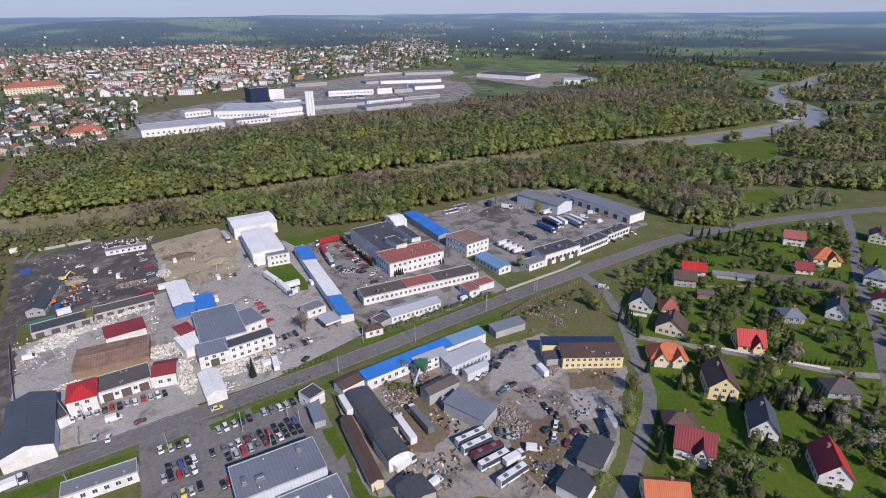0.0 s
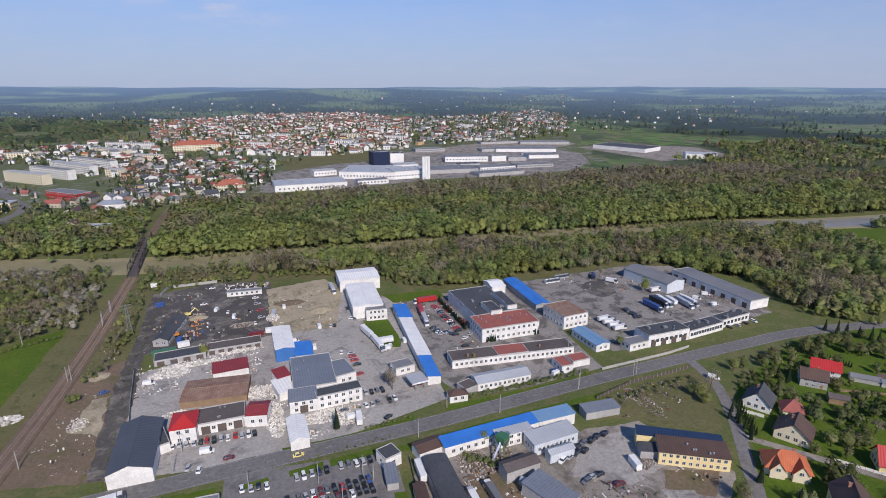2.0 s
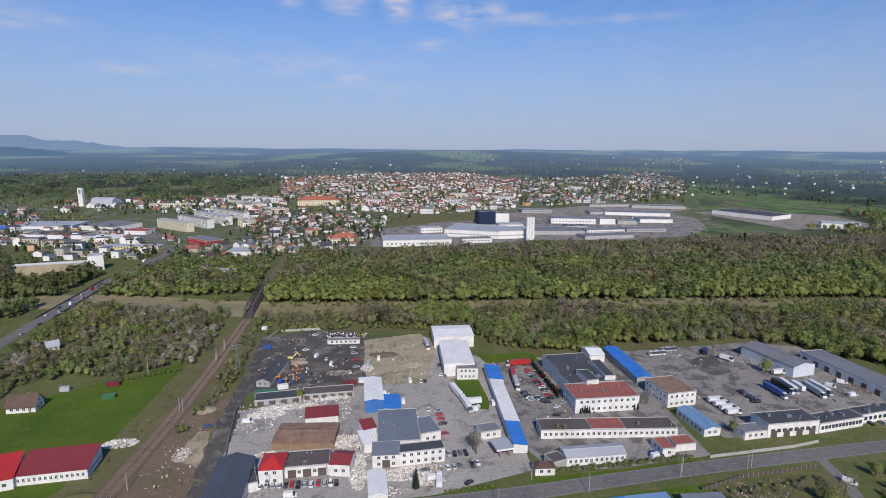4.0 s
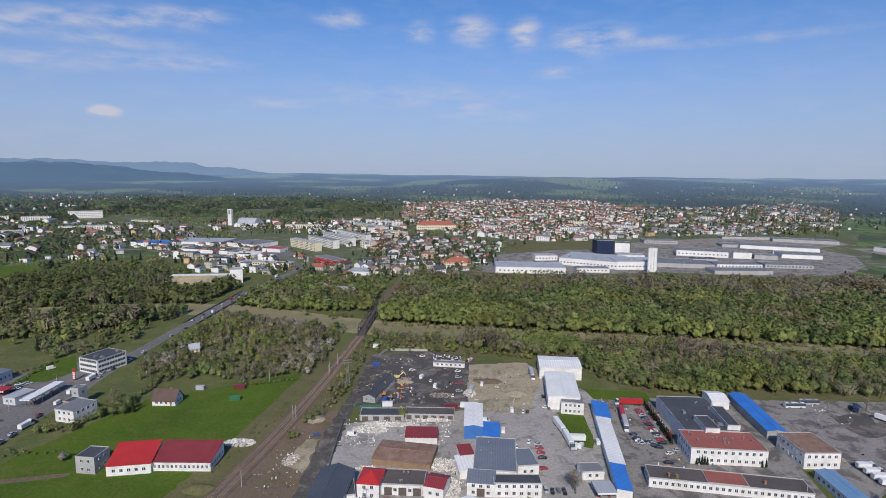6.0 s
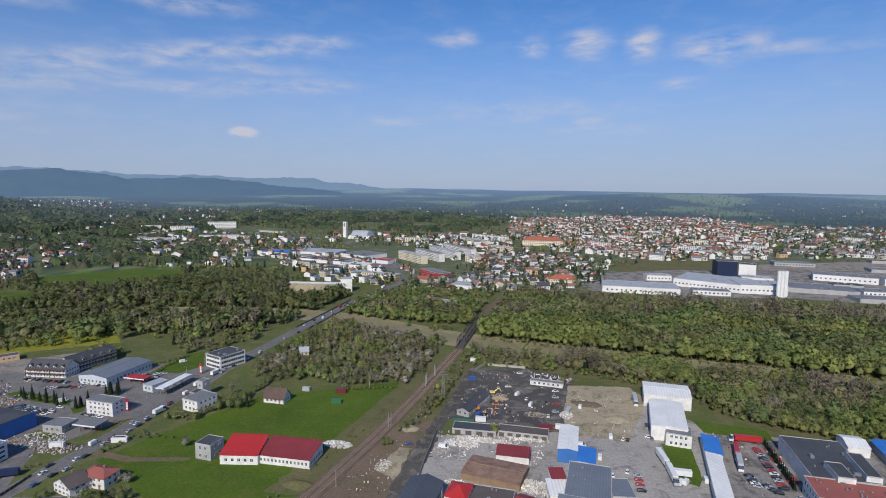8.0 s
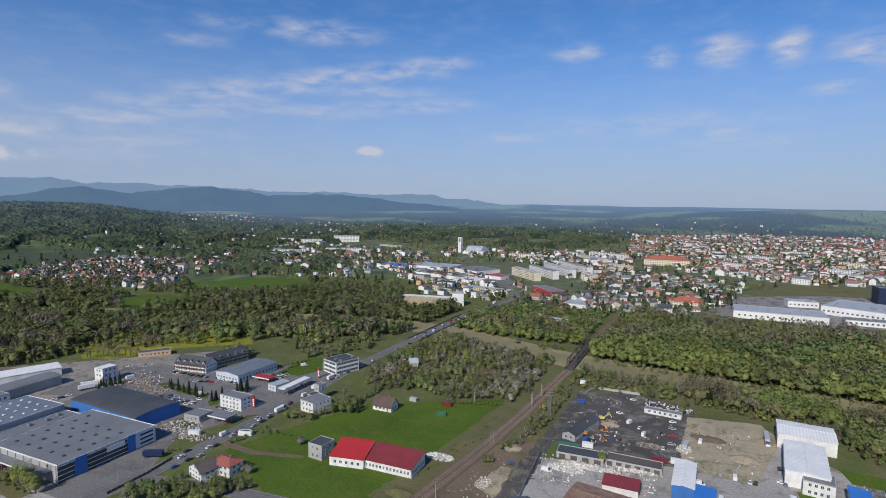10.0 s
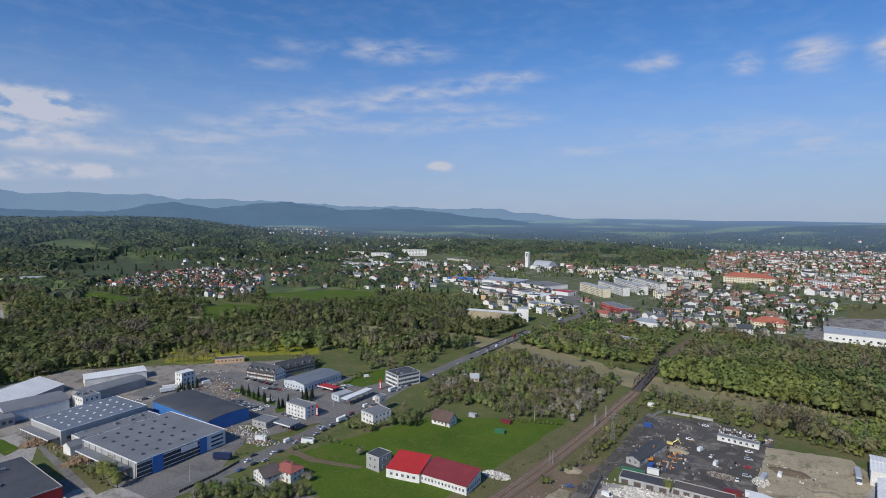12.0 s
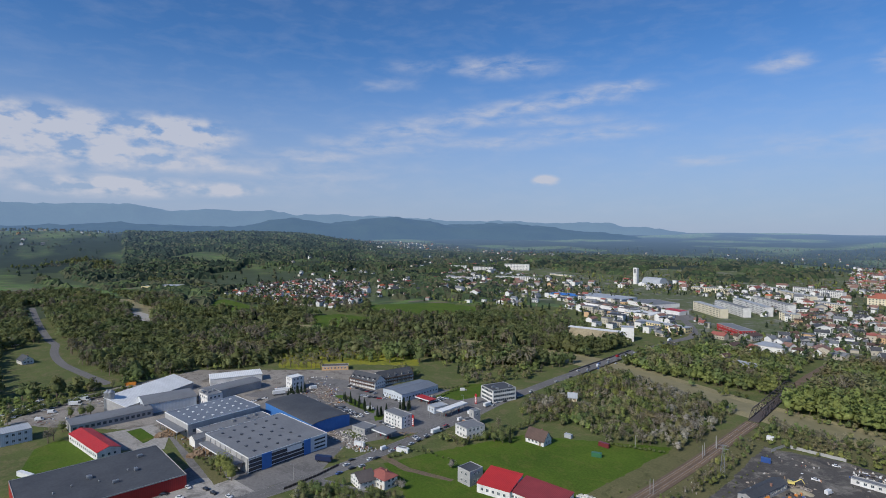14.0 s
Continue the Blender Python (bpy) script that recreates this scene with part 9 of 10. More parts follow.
vehicle('truck', 'grey', 133.1, 94.0, 60.0)
vehicle('truck', 'silver', 137.6, 97.3, 60.0)
vehicle('car', 'black', 123.9, 116.8, 70.0)
vehicle('car', 'black', 123.8, 113.4, 60.0)
vehicle('car', 'black', 124.0, 110.7, 60.0)
vehicle('car', 'white', 120.3, 107.3, 40.0)
vehicle('car', 'black', 115.6, 107.0, 0.0)
vehicle('car', 'black', 120.4, 104.8, 50.0)
vehicle('car', 'white', 115.6, 103.3, 40.0)
vehicle('car', 'grey', 113.0, 101.0, -20.0)
vehicle('car', 'maroon', 116.9, 98.3, 30.0)
vehicle('car', 'grey', 102.5, 96.0, -20.0)
vehicle('car', 'grey', 104.1, 93.7, -20.0)
vehicle('car', 'silver', 104.0, 110.8, 0.0)
vehicle('car', 'silver', 132.8, 105.8, -40.0)
vehicle('car', 'black', 127.4, 99.7, 70.0)
vehicle('car', 'maroon', 123.4, 100.3, 10.0)
vehicle('car', 'maroon', 126.0, 126.8, 0.0)
car_row(5, 123.9, 149.8, 139.3, 153.1, 30, 'kgkkk')
car_row(4, 113.8, 145.3, 125.2, 146.9, 30, 'wskk')
car_row(3, 115.6, 132.2, 122.5, 133.5, 10, 'gsk')
car_row(4, 100.6, 116.5, 102.4, 112.5, 60, 'kgks')
# lane and road traffic
vehicle('van', 'white', 217.2, 169.7, -50.0)
vehicle('van', 'white', -218.8, 223.4, 88.0)
vehicle('car', 'silver', -213.5, 224.9, 88.0)
vehicle('car', 'black', -211.6, 211.5, 88.0)
vehicle('car', 'white', -216.9, 193.1, 88.0)
vehicle('car', 'black', -210.9, 192.7, 88.0)
vehicle('car', 'silver', -219.2, 250.4, 88.0)
vehicle('car', 'black', -213.1, 248.2, 88.0)
vehicle('car', 'silver', -212.7, 240.8, 88.0)
vehicle('car', 'black', -213.6, 255.9, 88.0)
vehicle('truck', 'white', -215.0, 265.8, 88.0)
vehicle('car', 'grey', -215.2, 301.1, 88.0)
vehicle('car', 'white', -214.5, 308.4, 88.0)
vehicle('truck', 'white', -225.4, 333.6, 88.0)
vehicle('car', 'black', -217.3, 278.3, 88.0)
vehicle('car', 'maroon', -214.3, 230.2, 88.0)
vehicle('car', 'silver', -225.3, 345.5, 88.0)
vehicle('car', 'black', -226.1, 365.3, 88.0)
vehicle('car', 'white', -223.6, 389.9, 88.0)
vehicle('car', 'silver', -224.1, 430.7, 88.0)
vehicle('car', 'black', -223.0, 453.3, 88.0)
vehicle('car', 'white', -220.9, 481.1, 88.0)
vehicle('car', 'blue', -219.4, 500.8, 88.0)
vehicle('car', 'silver', -217.0, 532.2, 88.0)
vehicle('van', 'white', -214.0, 545.4, 88.0)
car_row(7, -306.5, 249.8, -287.0, 249.1, 0, 'kkgkskk')
car_row(3, -279.1, 246.3, -278.5, 257.3, 0, 'www')
vehicle('car', 'white', -254.0, 117.9, 10.0)
vehicle('car', 'black', -245.3, 123.8, 10.0)
vehicle('car', 'black', -238.3, 124.7, 10.0)
vehicle('car', 'black', -255.3, 106.3, 60.0)
vehicle('car', 'white', -229.1, 128.6, 10.0)
vehicle('car', 'white', -245.8, 110.6, 40.0)
vehicle('trailer', 'navy', -230.5, 186.7, 30.0)
vehicle('truck', 'white', -453.1, 110.6, 60.0)
vehicle('truck', 'white', -461.7, 117.8, 60.0)
vehicle('van', 'white', -433.0, 84.7, 60.0)
vehicle('van', 'white', -445.4, 94.4, 60.0)
vehicle('van', 'white', -285.5, 265.6, 60.0)
vehicle('van', 'white', -266.2, 351.1, 60.0)
car_row(7, -448.7, 67.2, -470.3, 93.0, 60, 'wswkwss')
car_row(5, -255.9, 252.3, -243.4, 251.3, 0, 'ksksw')

for i, paint in enumerate(("white", "silver", "black", "white", "blue", "silver", "white", "grey", "red", "white", "black", "silver")):
    vehicle("van" if i % 5 == 3 else "car", paint, -224.5 if i % 2 else -229.5, 478 + i * 10.5, 88.0, z=0.1)

# ---- petrol stations, signs, silos ----
canopy('grey petrol station canopy on steel posts', -234.5, 236.7, 1.7, 14.6, 9.5, 5, 'roof_grey', 2)
canopy('pale metal canopy beside the gatehouse', 80.2, 217.6, 4.7, 8.5, 9.4, 4.5, 'roof_light', 2)
canopy('long white petrol station canopy with red pumps', -234.1, 302.6, 91.0, 28.6, 6.1, 5.5, 'roof_white', 4)
canopy('small red canopy at the car wash', -267.2, 306.7, -0.4, 16.6, 7.8, 4, 'roof_red', 2)
pylon_sign(-235.4, 263.5)
pylon_sign(-236.2, 332.2)
silo_tower(284.0, 773.4)
church(-498.3, 1304.9, 0, -10)
steel_silo(-420.7, 126.6)
steel_silo(-422.5, 124.9)
rail_bridge(-67, 442, 562)
road_bridge(-227, 478, 592)

# ---- poles and masts ----
pole(1.7, 172.2, 9, 1)
pole(25.3, 167.7, 9, 1)
pole(41.2, 165.8, 9, 1)
pole(67.7, 179.7, 9, 1)
pole(86.6, 195.3, 9, 1)
pole(106.6, 182.8, 9, 1)
pole(150.4, 186.8, 9, 1)
pole(182.4, 186.5, 9, 1)
pole(-23.9, 192.8, 9, 1)
pole(-21.6, 205.0, 9, 1)
pole(-27.1, 171.4, 8)
pole(1.9, 208.4, 8)
pole(31.5, 155.1, 8)
pole(44.2, 162.0, 8)
pole(166.1, 218.5, 9, 1)
pole(185.5, 187.9, 9, 1)
pole(153.0, 189.5, 9, 1)
mast(-77.8, 216.7, 1, 0)
mast(-74.3, 284.3, 1, 0)
mast(-72.1, 354.6, 1, 0)
mast(-71.0, 372.7, 1, 0)
mast(-107.6, 336.3, 1, 0)
mast(-75.7, 283.5, -1, 0)
mast(-71.5, 349.7, -1, 0)
mast(-70.2, 371.3, -1, 0)
pole(-236.1, 247.9, 9)
pole(-226.2, 211.5, 9)
pole(-222.4, 162.0, 9)
pole(-239.4, 283.7, 9)
pole(-238.7, 320.1, 9)

lattice_pylon(-54.6, 331.0, 19)

# ---- heaps and clutter ----
heap('stone_heap', 'rows of pale cut stone blocks in the yard', 'stone', 1, 35.2, 208.6, 11, 5, 0.7, 338, 0.23, 'stone_white')
heap('stone_heap', 'pale stone blocks stacked beside the yard road', 'stone', 2, 43.9, 201.9, 7, 3, 0.56, 156, 0.2, 'stone_white')
heap('stone_heap', 'pale stone rubble between the sheds', 'stone', 3, 14.5, 214.4, 4, 14, 0.84, 338, 0.25, 'stone_white')
heap('stone_heap', 'pale stone rubble beside the shed', 'stone', 4, 10.2, 239.4, 9, 6, 0.7, 260, 0.25, 'stone_white')
heap('stone_heap', 'white bagged stone stacks along the fence', 'stone', 5, -20.2, 279.8, 16, 2.5, 0.98, 312, 0.3, 'stone_white')
heap('stone_heap', 'white bagged stone stacks along the fence', 'stone', 6, -30.7, 273.4, 10, 4, 0.84, 234, 0.3, 'stone_white')
heap('stone_heap', 'white bagged stone stacks by the sheds', 'stone', 7, 2.9, 286.9, 10, 2.5, 0.84, 182, 0.3, 'stone_white')
heap('stone_heap', 'pale rubble pile by the red pavilion', 'stone', 8, -25.7, 234.7, 5, 2, 0.7, 91, 0.2, 'stone_white')
heap('scrap_heap', 'scrap and timber behind the sheds', 'scrap', 9, 82.2, 157.8, 6, 9, 1.12, 338, 0.25, 'scrap')
heap('scrap_heap', 'scrap metal beside the parked buses', 'scrap', 10, 105.2, 122.2, 8, 6, 1.12, 338, 0.25, 'scrap')
heap('scrap_heap', 'scrap and car parts heap', 'scrap', 11, 106.5, 114.2, 7, 5, 1.05, 260, 0.25, 'scrap')
heap('scrap_heap', 'scrap beside the yellow office', 'scrap', 12, 142.4, 132.5, 5, 3, 0.84, 130, 0.2, 'scrap')
heap('scrap_heap', 'scrap metal along the depot wall', 'scrap', 13, 204.4, 262.0, 3, 12, 0.98, 234, 0.25, 'scrap')
heap('scrap_heap', 'scrap and parts beside the depot shed', 'scrap', 14, 283.2, 277.9, 12, 4, 0.98, 286, 0.25, 'scrap')
heap('scrap_heap', 'old iron and machine parts by the garages', 'scrap', 15, 306.9, 246.8, 6, 10, 0.91, 234, 0.25, 'scrap')
heap('scrap_heap', 'broken stone along the field edge', 'scrap', 16, 171.7, 166.2, 4, 14, 0.63, 208, 0.2, 'scrap')
heap('stone_heap', 'pale stone slabs on the nursery plot', 'stone', 17, -249.7, 220.4, 14, 10, 0.56, 143, 0.25, 'stone_white')
heap('scrap_heap', 'stacked pallets and crates in the works yard', 'scrap', 18, -226.9, 249.9, 6, 6, 1.12, 26, 0.3, 'timber')
heap('crate_heap', 'timber crates stacked in the works yard', 'crate', 19, -340.4, 144.9, 5, 14, 1.4, 150, 0.8, 'timber')
heap('crate_heap', 'timber crates stacked beside the store', 'crate', 20, -293.0, 145.7, 4, 12, 1.4, 130, 0.8, 'timber')
heap('scrap_heap', 'stacked materials behind the hall', 'scrap', 21, -354.1, 268.3, 18, 8, 0.98, 182, 0.35, 'scrap')
heap('stone_heap', 'white broken slabs beside the red workshop', 'stone', 22, -94.4, 255.4, 8, 4, 1.05, 208, 0.3, 'stone_white')
heap('scrap_heap', 'building materials beside the site cabins', 'scrap', 23, 23.7, 325.3, 4, 6, 0.84, 130, 0.3, 'stone_white')
heap('scrap_heap', 'coal and parts in the cinder yard', 'scrap', 24, -21.1, 347.0, 6, 3, 0.84, 143, 0.25, 'scrap')
heap('scrap_heap', 'scrap rows in the cinder yard', 'scrap', 25, 6.5, 321.1, 8, 4, 0.7, 195, 0.25, 'scrap')
heap('stone_heap', 'pale rubble beside the railway', 'stone', 26, -63.4, 240.7, 4, 6, 0.56, 104, 0.17, 'stone_white')
mound('sand heap on the building lot', 0, 54.1, 326.2, 8, 6, 2.2, 'sand')
mound('low sand heap in the coal yard', 1, -19.1, 341.7, 6, 4, 1.6, 'sand')
mound('coal heap in the cinder yard', 2, -23.5, 390.4, 10, 6, 2.0, 'cinder')
mound('dark coal heap in the yard', 3, -0.1, 306.4, 8, 3, 1.4, 'cinder')
mound('sand heap beside the railway', 4, -62.9, 283.5, 5, 5, 1.2, 'sand')
mound('green spoil mound beside the meadow', 5, -95.4, 214.1, 7, 5, 2.2, 'dry_grass')
mound('gravel heap on the works yard', 6, -453.6, 147.0, 14, 6, 4.0, 'gravel_bar')
mound('earth heap on the building lot', 7, 36.2, 346.1, 10, 6, 1.2, 'dirt')
excavator("yellow tracked excavator in the coal yard", "yellow", -24.6, 348.0, 20)
excavator("orange tracked excavator beside the workshop", "orange", -30.6, 318.9, 200)
container('long green shipping container on the yard', 'paint_green', -34.6, 298.1, 5, 12)
container('white site container standing on the yard', 'paint_white', -25.4, 304.2, 5, 6)
container('white office container standing on the yard', 'paint_white', 20.8, 305.4, 0, 6)
container('grey storage container standing on the yard', 'paint_silver', 24.7, 329.6, 80, 8)
container('blue tarpaulin-covered container in the yard', 'paint_blue', -42.6, 371.0, 10, 5)
container('blue storage container standing on the yard', 'paint_blue', -27.7, 310.2, 80, 5)
container('maroon storage container standing on the yard', 'paint_maroon', 12.5, 302.9, 5, 8)
container('white storage container standing on the yard', 'paint_white', -330.6, 60.6, 20, 12)
container('white site cabin on the salvage yard', 'paint_white', 138.1, 133.1, 80, 6)
container('orange storage container standing on the yard', 'paint_orange', -483.2, 158.7, 60, 8)
container('white box container by the scrub', 'paint_white', -49.6, 412.3, 0, 4)
container('white cabin beside the busy road', 'paint_white', -208.1, 229.3, 20, 8)

# ---- fences ----
fence('long pale concrete panel fence of the stone yard', 'concrete', 2.0, (-47, 284), (-45, 252), (-43, 230))
fence('grey concrete panel fence round the coal yard', 'concrete', 2.0, (-8, 405), (-40, 405), (-44, 390))
fence('grey panel fence beside the depot', 'concrete', 1.6, (172, 197), (216, 198), (232, 200))
fence('dark hoarding along the field edge', 'dark_steel', 1.8, (153, 176), (176, 181), (215, 182))
fence('pale garden wall along the lane', 'white_render', 1.2, (211, 107), (222, 91), (228, 81), (238, 67))
fence('timber garden fence behind the lawn', 'timber', 1.4, (263, 139), (292, 121), (273, 106))
fence('white garden wall beside the lane', 'white_render', 1.6, (206, 144), (211, 137))
fence('steel mesh fence beside the store', 'steel', 1.8, (60, 168), (55, 139), (52, 115))
fence('dark hedge-backed fence at the store front', 'dark_steel', 1.4, (-216, 152), (-217, 173), (-220, 190))

# ---- single trees ----
tree('spruce', 37.8, 197.5, 0.95)
tree('broad', -14.3, 286.8, 0.8)
tree('broad', 20.5, 378.3, 0.8)
tree('broad', 268.6, 276.7, 1.1)
tree('olive', 22.2, 396.4, 0.8)
tree('bare', 68.4, 219.1, 1.0)
tree('bare', 67.7, 222.4, 0.9)
tree('olive', 110.2, 227.0, 0.6)
tree('broad', 113.4, 226.0, 0.6)
tree('bare', 158.0, 101.9, 1.0)
tree('broad', 159.9, 104.8, 0.9)
tree('broad', 139.9, 91.4, 1.0)
tree('broad', 110.5, 78.4, 0.9)
tree('bare', 143.9, 95.8, 1.0)
tree('olive', 198.2, 215.8, 0.9)
tree('bare', 258.1, 312.7, 0.9)
tree('spruce', -268.2, 258.5, 0.8)
tree('spruce', -266.3, 265.6, 0.8)
tree('spruce', -265.8, 282.0, 0.85)
tree('spruce', -267.6, 280.2, 0.8)
tree('spruce', -261.5, 282.7, 0.85)
tree('spruce', -281.8, 262.6, 0.7)
tree('spruce', -291.0, 264.4, 0.7)
tree('spruce', -300.3, 266.7, 0.7)
tree('spruce', -349.2, 238.2, 0.8)
tree('spruce', -352.4, 235.0, 0.8)
tree('spruce', -351.8, 243.9, 0.8)
tree('broad', -261.2, 138.5, 1.2)
tree('broad', -253.0, 138.7, 1.3)
tree('broad', -246.1, 138.1, 1.15)
tree('olive', -270.1, 137.6, 0.8)
tree('olive', -420.3, 113.0, 1.1)
tree('olive', -420.5, 107.7, 1.0)
tree('olive', -423.5, 101.4, 0.9)
tree('olive', -395.4, 90.6, 1.0)
tree('bare', -381.9, 83.3, 1.0)
tree('bare', -378.9, 79.7, 1.0)
tree('blossom', -170.8, 233.4, 1.0)
tree('blossom', -172.0, 196.2, 1.0)
tree('blossom', -177.4, 196.4, 0.9)
tree('blossom', -115.8, 382.6, 1.0)
tree('olive', -183.7, 284.1, 0.8)
tree('olive', -179.8, 290.7, 0.9)
tree('olive', -176.3, 295.1, 0.8)
tree('bare', -190.4, 302.7, 0.8)
for gx, gy, gs in ((-183, 279, 0.9), (-178, 282, 1.0), (-173, 284, 0.9), (-169, 287, 0.8), (-186, 283, 0.8)):
    tree('spruce' if gs < 0.9 else 'olive', gx, gy, gs)
tree('spruce', 173.8, 108.7, 0.8)
tree('spruce', 174.6, 94.7, 0.8)
tree('spruce', 198.3, 66.4, 0.9)
tree('spruce', 200.9, 64.6, 0.9)
tree('spruce', 204.2, 63.1, 0.9)
tree('spruce', 205.5, 60.7, 0.9)
tree('spruce', 196.4, 69.6, 0.8)
tree('spruce', 210.5, 60.0, 0.8)
tree('broad', 210.4, 76.8, 0.9)
tree('bare', 144.6, 58.8, 0.8)
tree('spruce', 172.0, 59.5, 0.6)
tree('spruce', 134.4, 59.1, 0.8)
tree('spruce', 148.0, 52.4, 0.9)
tree('spruce', 145.5, 52.8, 0.9)
tree('spruce', 139.8, 78.2, 0.9)
tree('spruce', 136.2, 74.5, 0.9)
tree('broad', 138.8, 66.9, 0.8)
tree('spruce', 246.5, 158.4, 0.7)
tree('spruce', 247.4, 153.7, 0.8)
tree('olive', 239.4, 171.8, 0.9)
tree('broad', 232.7, 172.1, 0.8)
tree('olive', 250.2, 168.7, 0.8)
tree('spruce', 196.4, 142.1, 0.6)
tree('bare', 205.5, 161.0, 1.0)
tree('broad', 197.4, 159.0, 0.9)
tree('olive', 196.0, 163.6, 0.8)
tree('broad', 195.7, 154.5, 0.7)
tree('broad', 90.1, 165.4, 0.7)
tree_row('bush', 44, 99.6, 198.7, 163.6, 198.2, 0.85, 'clipped hedge beside the barn')
tree_row('thuja', 18, 127.9, 311.6, 127.1, 266.4, 1.1, 'thujas beside the factory')
tree_row('thuja', 5, 131.6, 246.3, 136.6, 246.2, 0.9, 'thujas at the factory front')
tree_row('thuja', 2, 161.8, 244.9, 163.7, 245.1, 1.0, 'thujas at the factory front')
tree_row('thuja', 26, 280.3, 179.4, 291.4, 152.2, 0.75, 'thuja hedge of the garden')
tree_row('bush', 14, 49.2, 192.3, 69.1, 194.0, 0.6, 'bushes along the road verge')
tree_row('bush', 8, 40.0, 223.5, 51.4, 208.5, 0.4, 'bushes by the office')
tree_row('thuja', 10, 209.7, 149.5, 197.0, 129.5, 0.9, 'dark hedge beside the lane')
tree_row('bush', 16, -213.1, 159.5, -161.9, 185.8, 1.6, 'thicket beside the busy road')
tree_row('olive', 8, -194.5, 166.5, -161.8, 182.3, 0.5, 'thicket trees beside the busy road')
tree_row('bush', 12, -285.6, 336.5, -271.6, 364.7, 0.7, 'hedge beside the office')
tree_row('bush', 12, -216.7, 233.2, -177.9, 241.6, 0.6, 'bushes along the meadow edge')
tree_row('olive', 9, -176.9, 299.2, -180.5, 341.9, 0.6, 'trees behind the roadside office')
tree_row('bush', 20, 12.1, 180.6, 56.6, 184.1, 0.4, 'verge bushes')
tree_row('broad', 8, 335.8, 208.3, 359.5, 178.6, 0.6, 'young trees beside the road')
tree_row('bare', 6, -59.7, 287.6, -57.7, 357.2, 0.55, 'scrub along the railway')
tree_row('spruce', 7, -318.4, 264.3, -282.6, 260.2, 0.75, 'conifers on the lawn strip')
tree_row('spruce', 3, -267.4, 259.8, -267.2, 266.3, 0.75, 'conifers beside the office')
tree_row('spruce', 3, -269.2, 283.5, -263.1, 285.9, 0.8, 'conifers behind the office')
tree_row('spruce', 5, -363.0, 242.3, -357.7, 253.7, 0.8, 'conifers behind the hall')
tree_row('bush', 16, -267.9, 320.0, -274.9, 363.6, 0.8, 'clipped hedge beside the lawn')
tree_row('bare', 10, -445.4, 282.8, -416.1, 307.6, 0.9, 'tall trees behind the works')
tree_row('bush', 9, -259.6, 221.9, -245.5, 225.7, 0.5, 'island planting')
tree_row('olive', 7, -188.0, 272.6, -171.3, 294.0, 0.6, 'trees behind the roadside office')
tree_row('bush', 9, -206.7, 216.0, -204.5, 231.8, 0.8, 'hedge beside the busy road')
tree_row('bush', 30, -453.5, 68.4, -469.2, 153.7, 1.7, 'dark hedge bank beside the works')
tree_row('olive', 12, -456.5, 72.0, -466.0, 161.5, 0.5, 'trees of the hedge bank')
tree_row('bush', 10, -516.8, 84.2, -516.2, 106.9, 1.5, 'bushes on the meadow')
car_row(9, -305.9, 249.2, -283.7, 247.5, 0, 'kkgkskkwk')
car_row(6, -302.6, 252.7, -277.1, 250.0, 0, 'kswskw')
car_row(8, -344.4, 290.5, -312.5, 292.1, 90, 'kskgkrks')
car_row(6, -303.0, 295.8, -282.0, 293.6, 60, 'kwyskw')
car_row(5, -261.0, 312.3, -262.4, 322.7, 60, 'kwksw')
heap('scrap_heap', 'building materials piled on the yard', 'scrap', 31, -351.3, 261.1, 14, 6, 0.98, 156, 0.35, 'scrap')
heap('scrap_heap', 'stacked goods behind the hall', 'scrap', 32, -329.9, 257.5, 14, 5, 1.12, 208, 0.35, 'scrap')
heap('stone_heap', 'garden stones and figures on the sales plot', 'stone', 33, -239.7, 214.5, 12, 6, 0.56, 117, 0.23, 'scrap')
heap('stone_heap', 'pale garden stones beside the road', 'stone', 34, -259.3, 214.7, 9, 4, 0.7, 156, 0.23, 'scrap')
container('white sales cabin on the yard', 'paint_white', -361.8, 264.5, 80, 6)
container('white shed container behind the hall', 'paint_white', -374.6, 242.4, 60, 12)
container('white advertising board cabin at the road', 'paint_white', -234.7, 216.3, 20, 7)
container('white roadside kiosk with red trim', 'paint_white', -208.7, 230.2, 20, 6)
container('green garden shed in the meadow', 'paint_green', -118.7, 307.2, 20, 6)
container('small red garden shed in the meadow', 'paint_maroon', -122.7, 324.6, 0, 7)
container('pale blue garden shed', 'paint_silver', -146.9, 321.9, 0, 5)
vehicle('trailer', 'white', -367.0, 235.0, 70.0)
# goods strewn over the yards
clutter('scrap, parts and timber strewn over the salvage yard', 1, 336, 0.61, (6, 1, 2, 4, 0.3, 0.6, 0.5, 1, 0.3, 1.5), (77, 157), (97, 156), (100, 133), (85, 122), (82, 108), (68, 104), (62, 122))
clutter('car parts and scrap strewn beside the buses', 2, 304, 0.55, (6, 1, 2, 4, 0.3, 0.6, 0.5, 1, 0.3, 1.5), (113, 132), (149, 131), (163, 116), (134, 92), (103, 83), (85, 92), (106, 105), (101, 118))
clutter('machine parts and boxes in the coal yard', 3, 110, 0.8, (6, 1, 2, 4, 0.3, 0.6, 0.5, 1, 0.3, 1.5), (-44, 390), (-8, 401), (27, 391), (23, 300), (-45, 300))
clutter('dark racks and white blocks in rows in the coal yard', 17, 130, 0.8, (2, 4, 1, 5, 0.6, 3, 0.4, 2, 0.4, 3), (-3, 384), (-2, 398), (27, 392), (25, 378))
clutter('orange and blue machine parts beside the workshop', 18, 60, 0.9, (3, 1, 1, 2, 1.5, 1, 0.4, 1, 4, 1), (-28, 306), (-26, 330), (-16, 352), (-6, 346), (-18, 312))
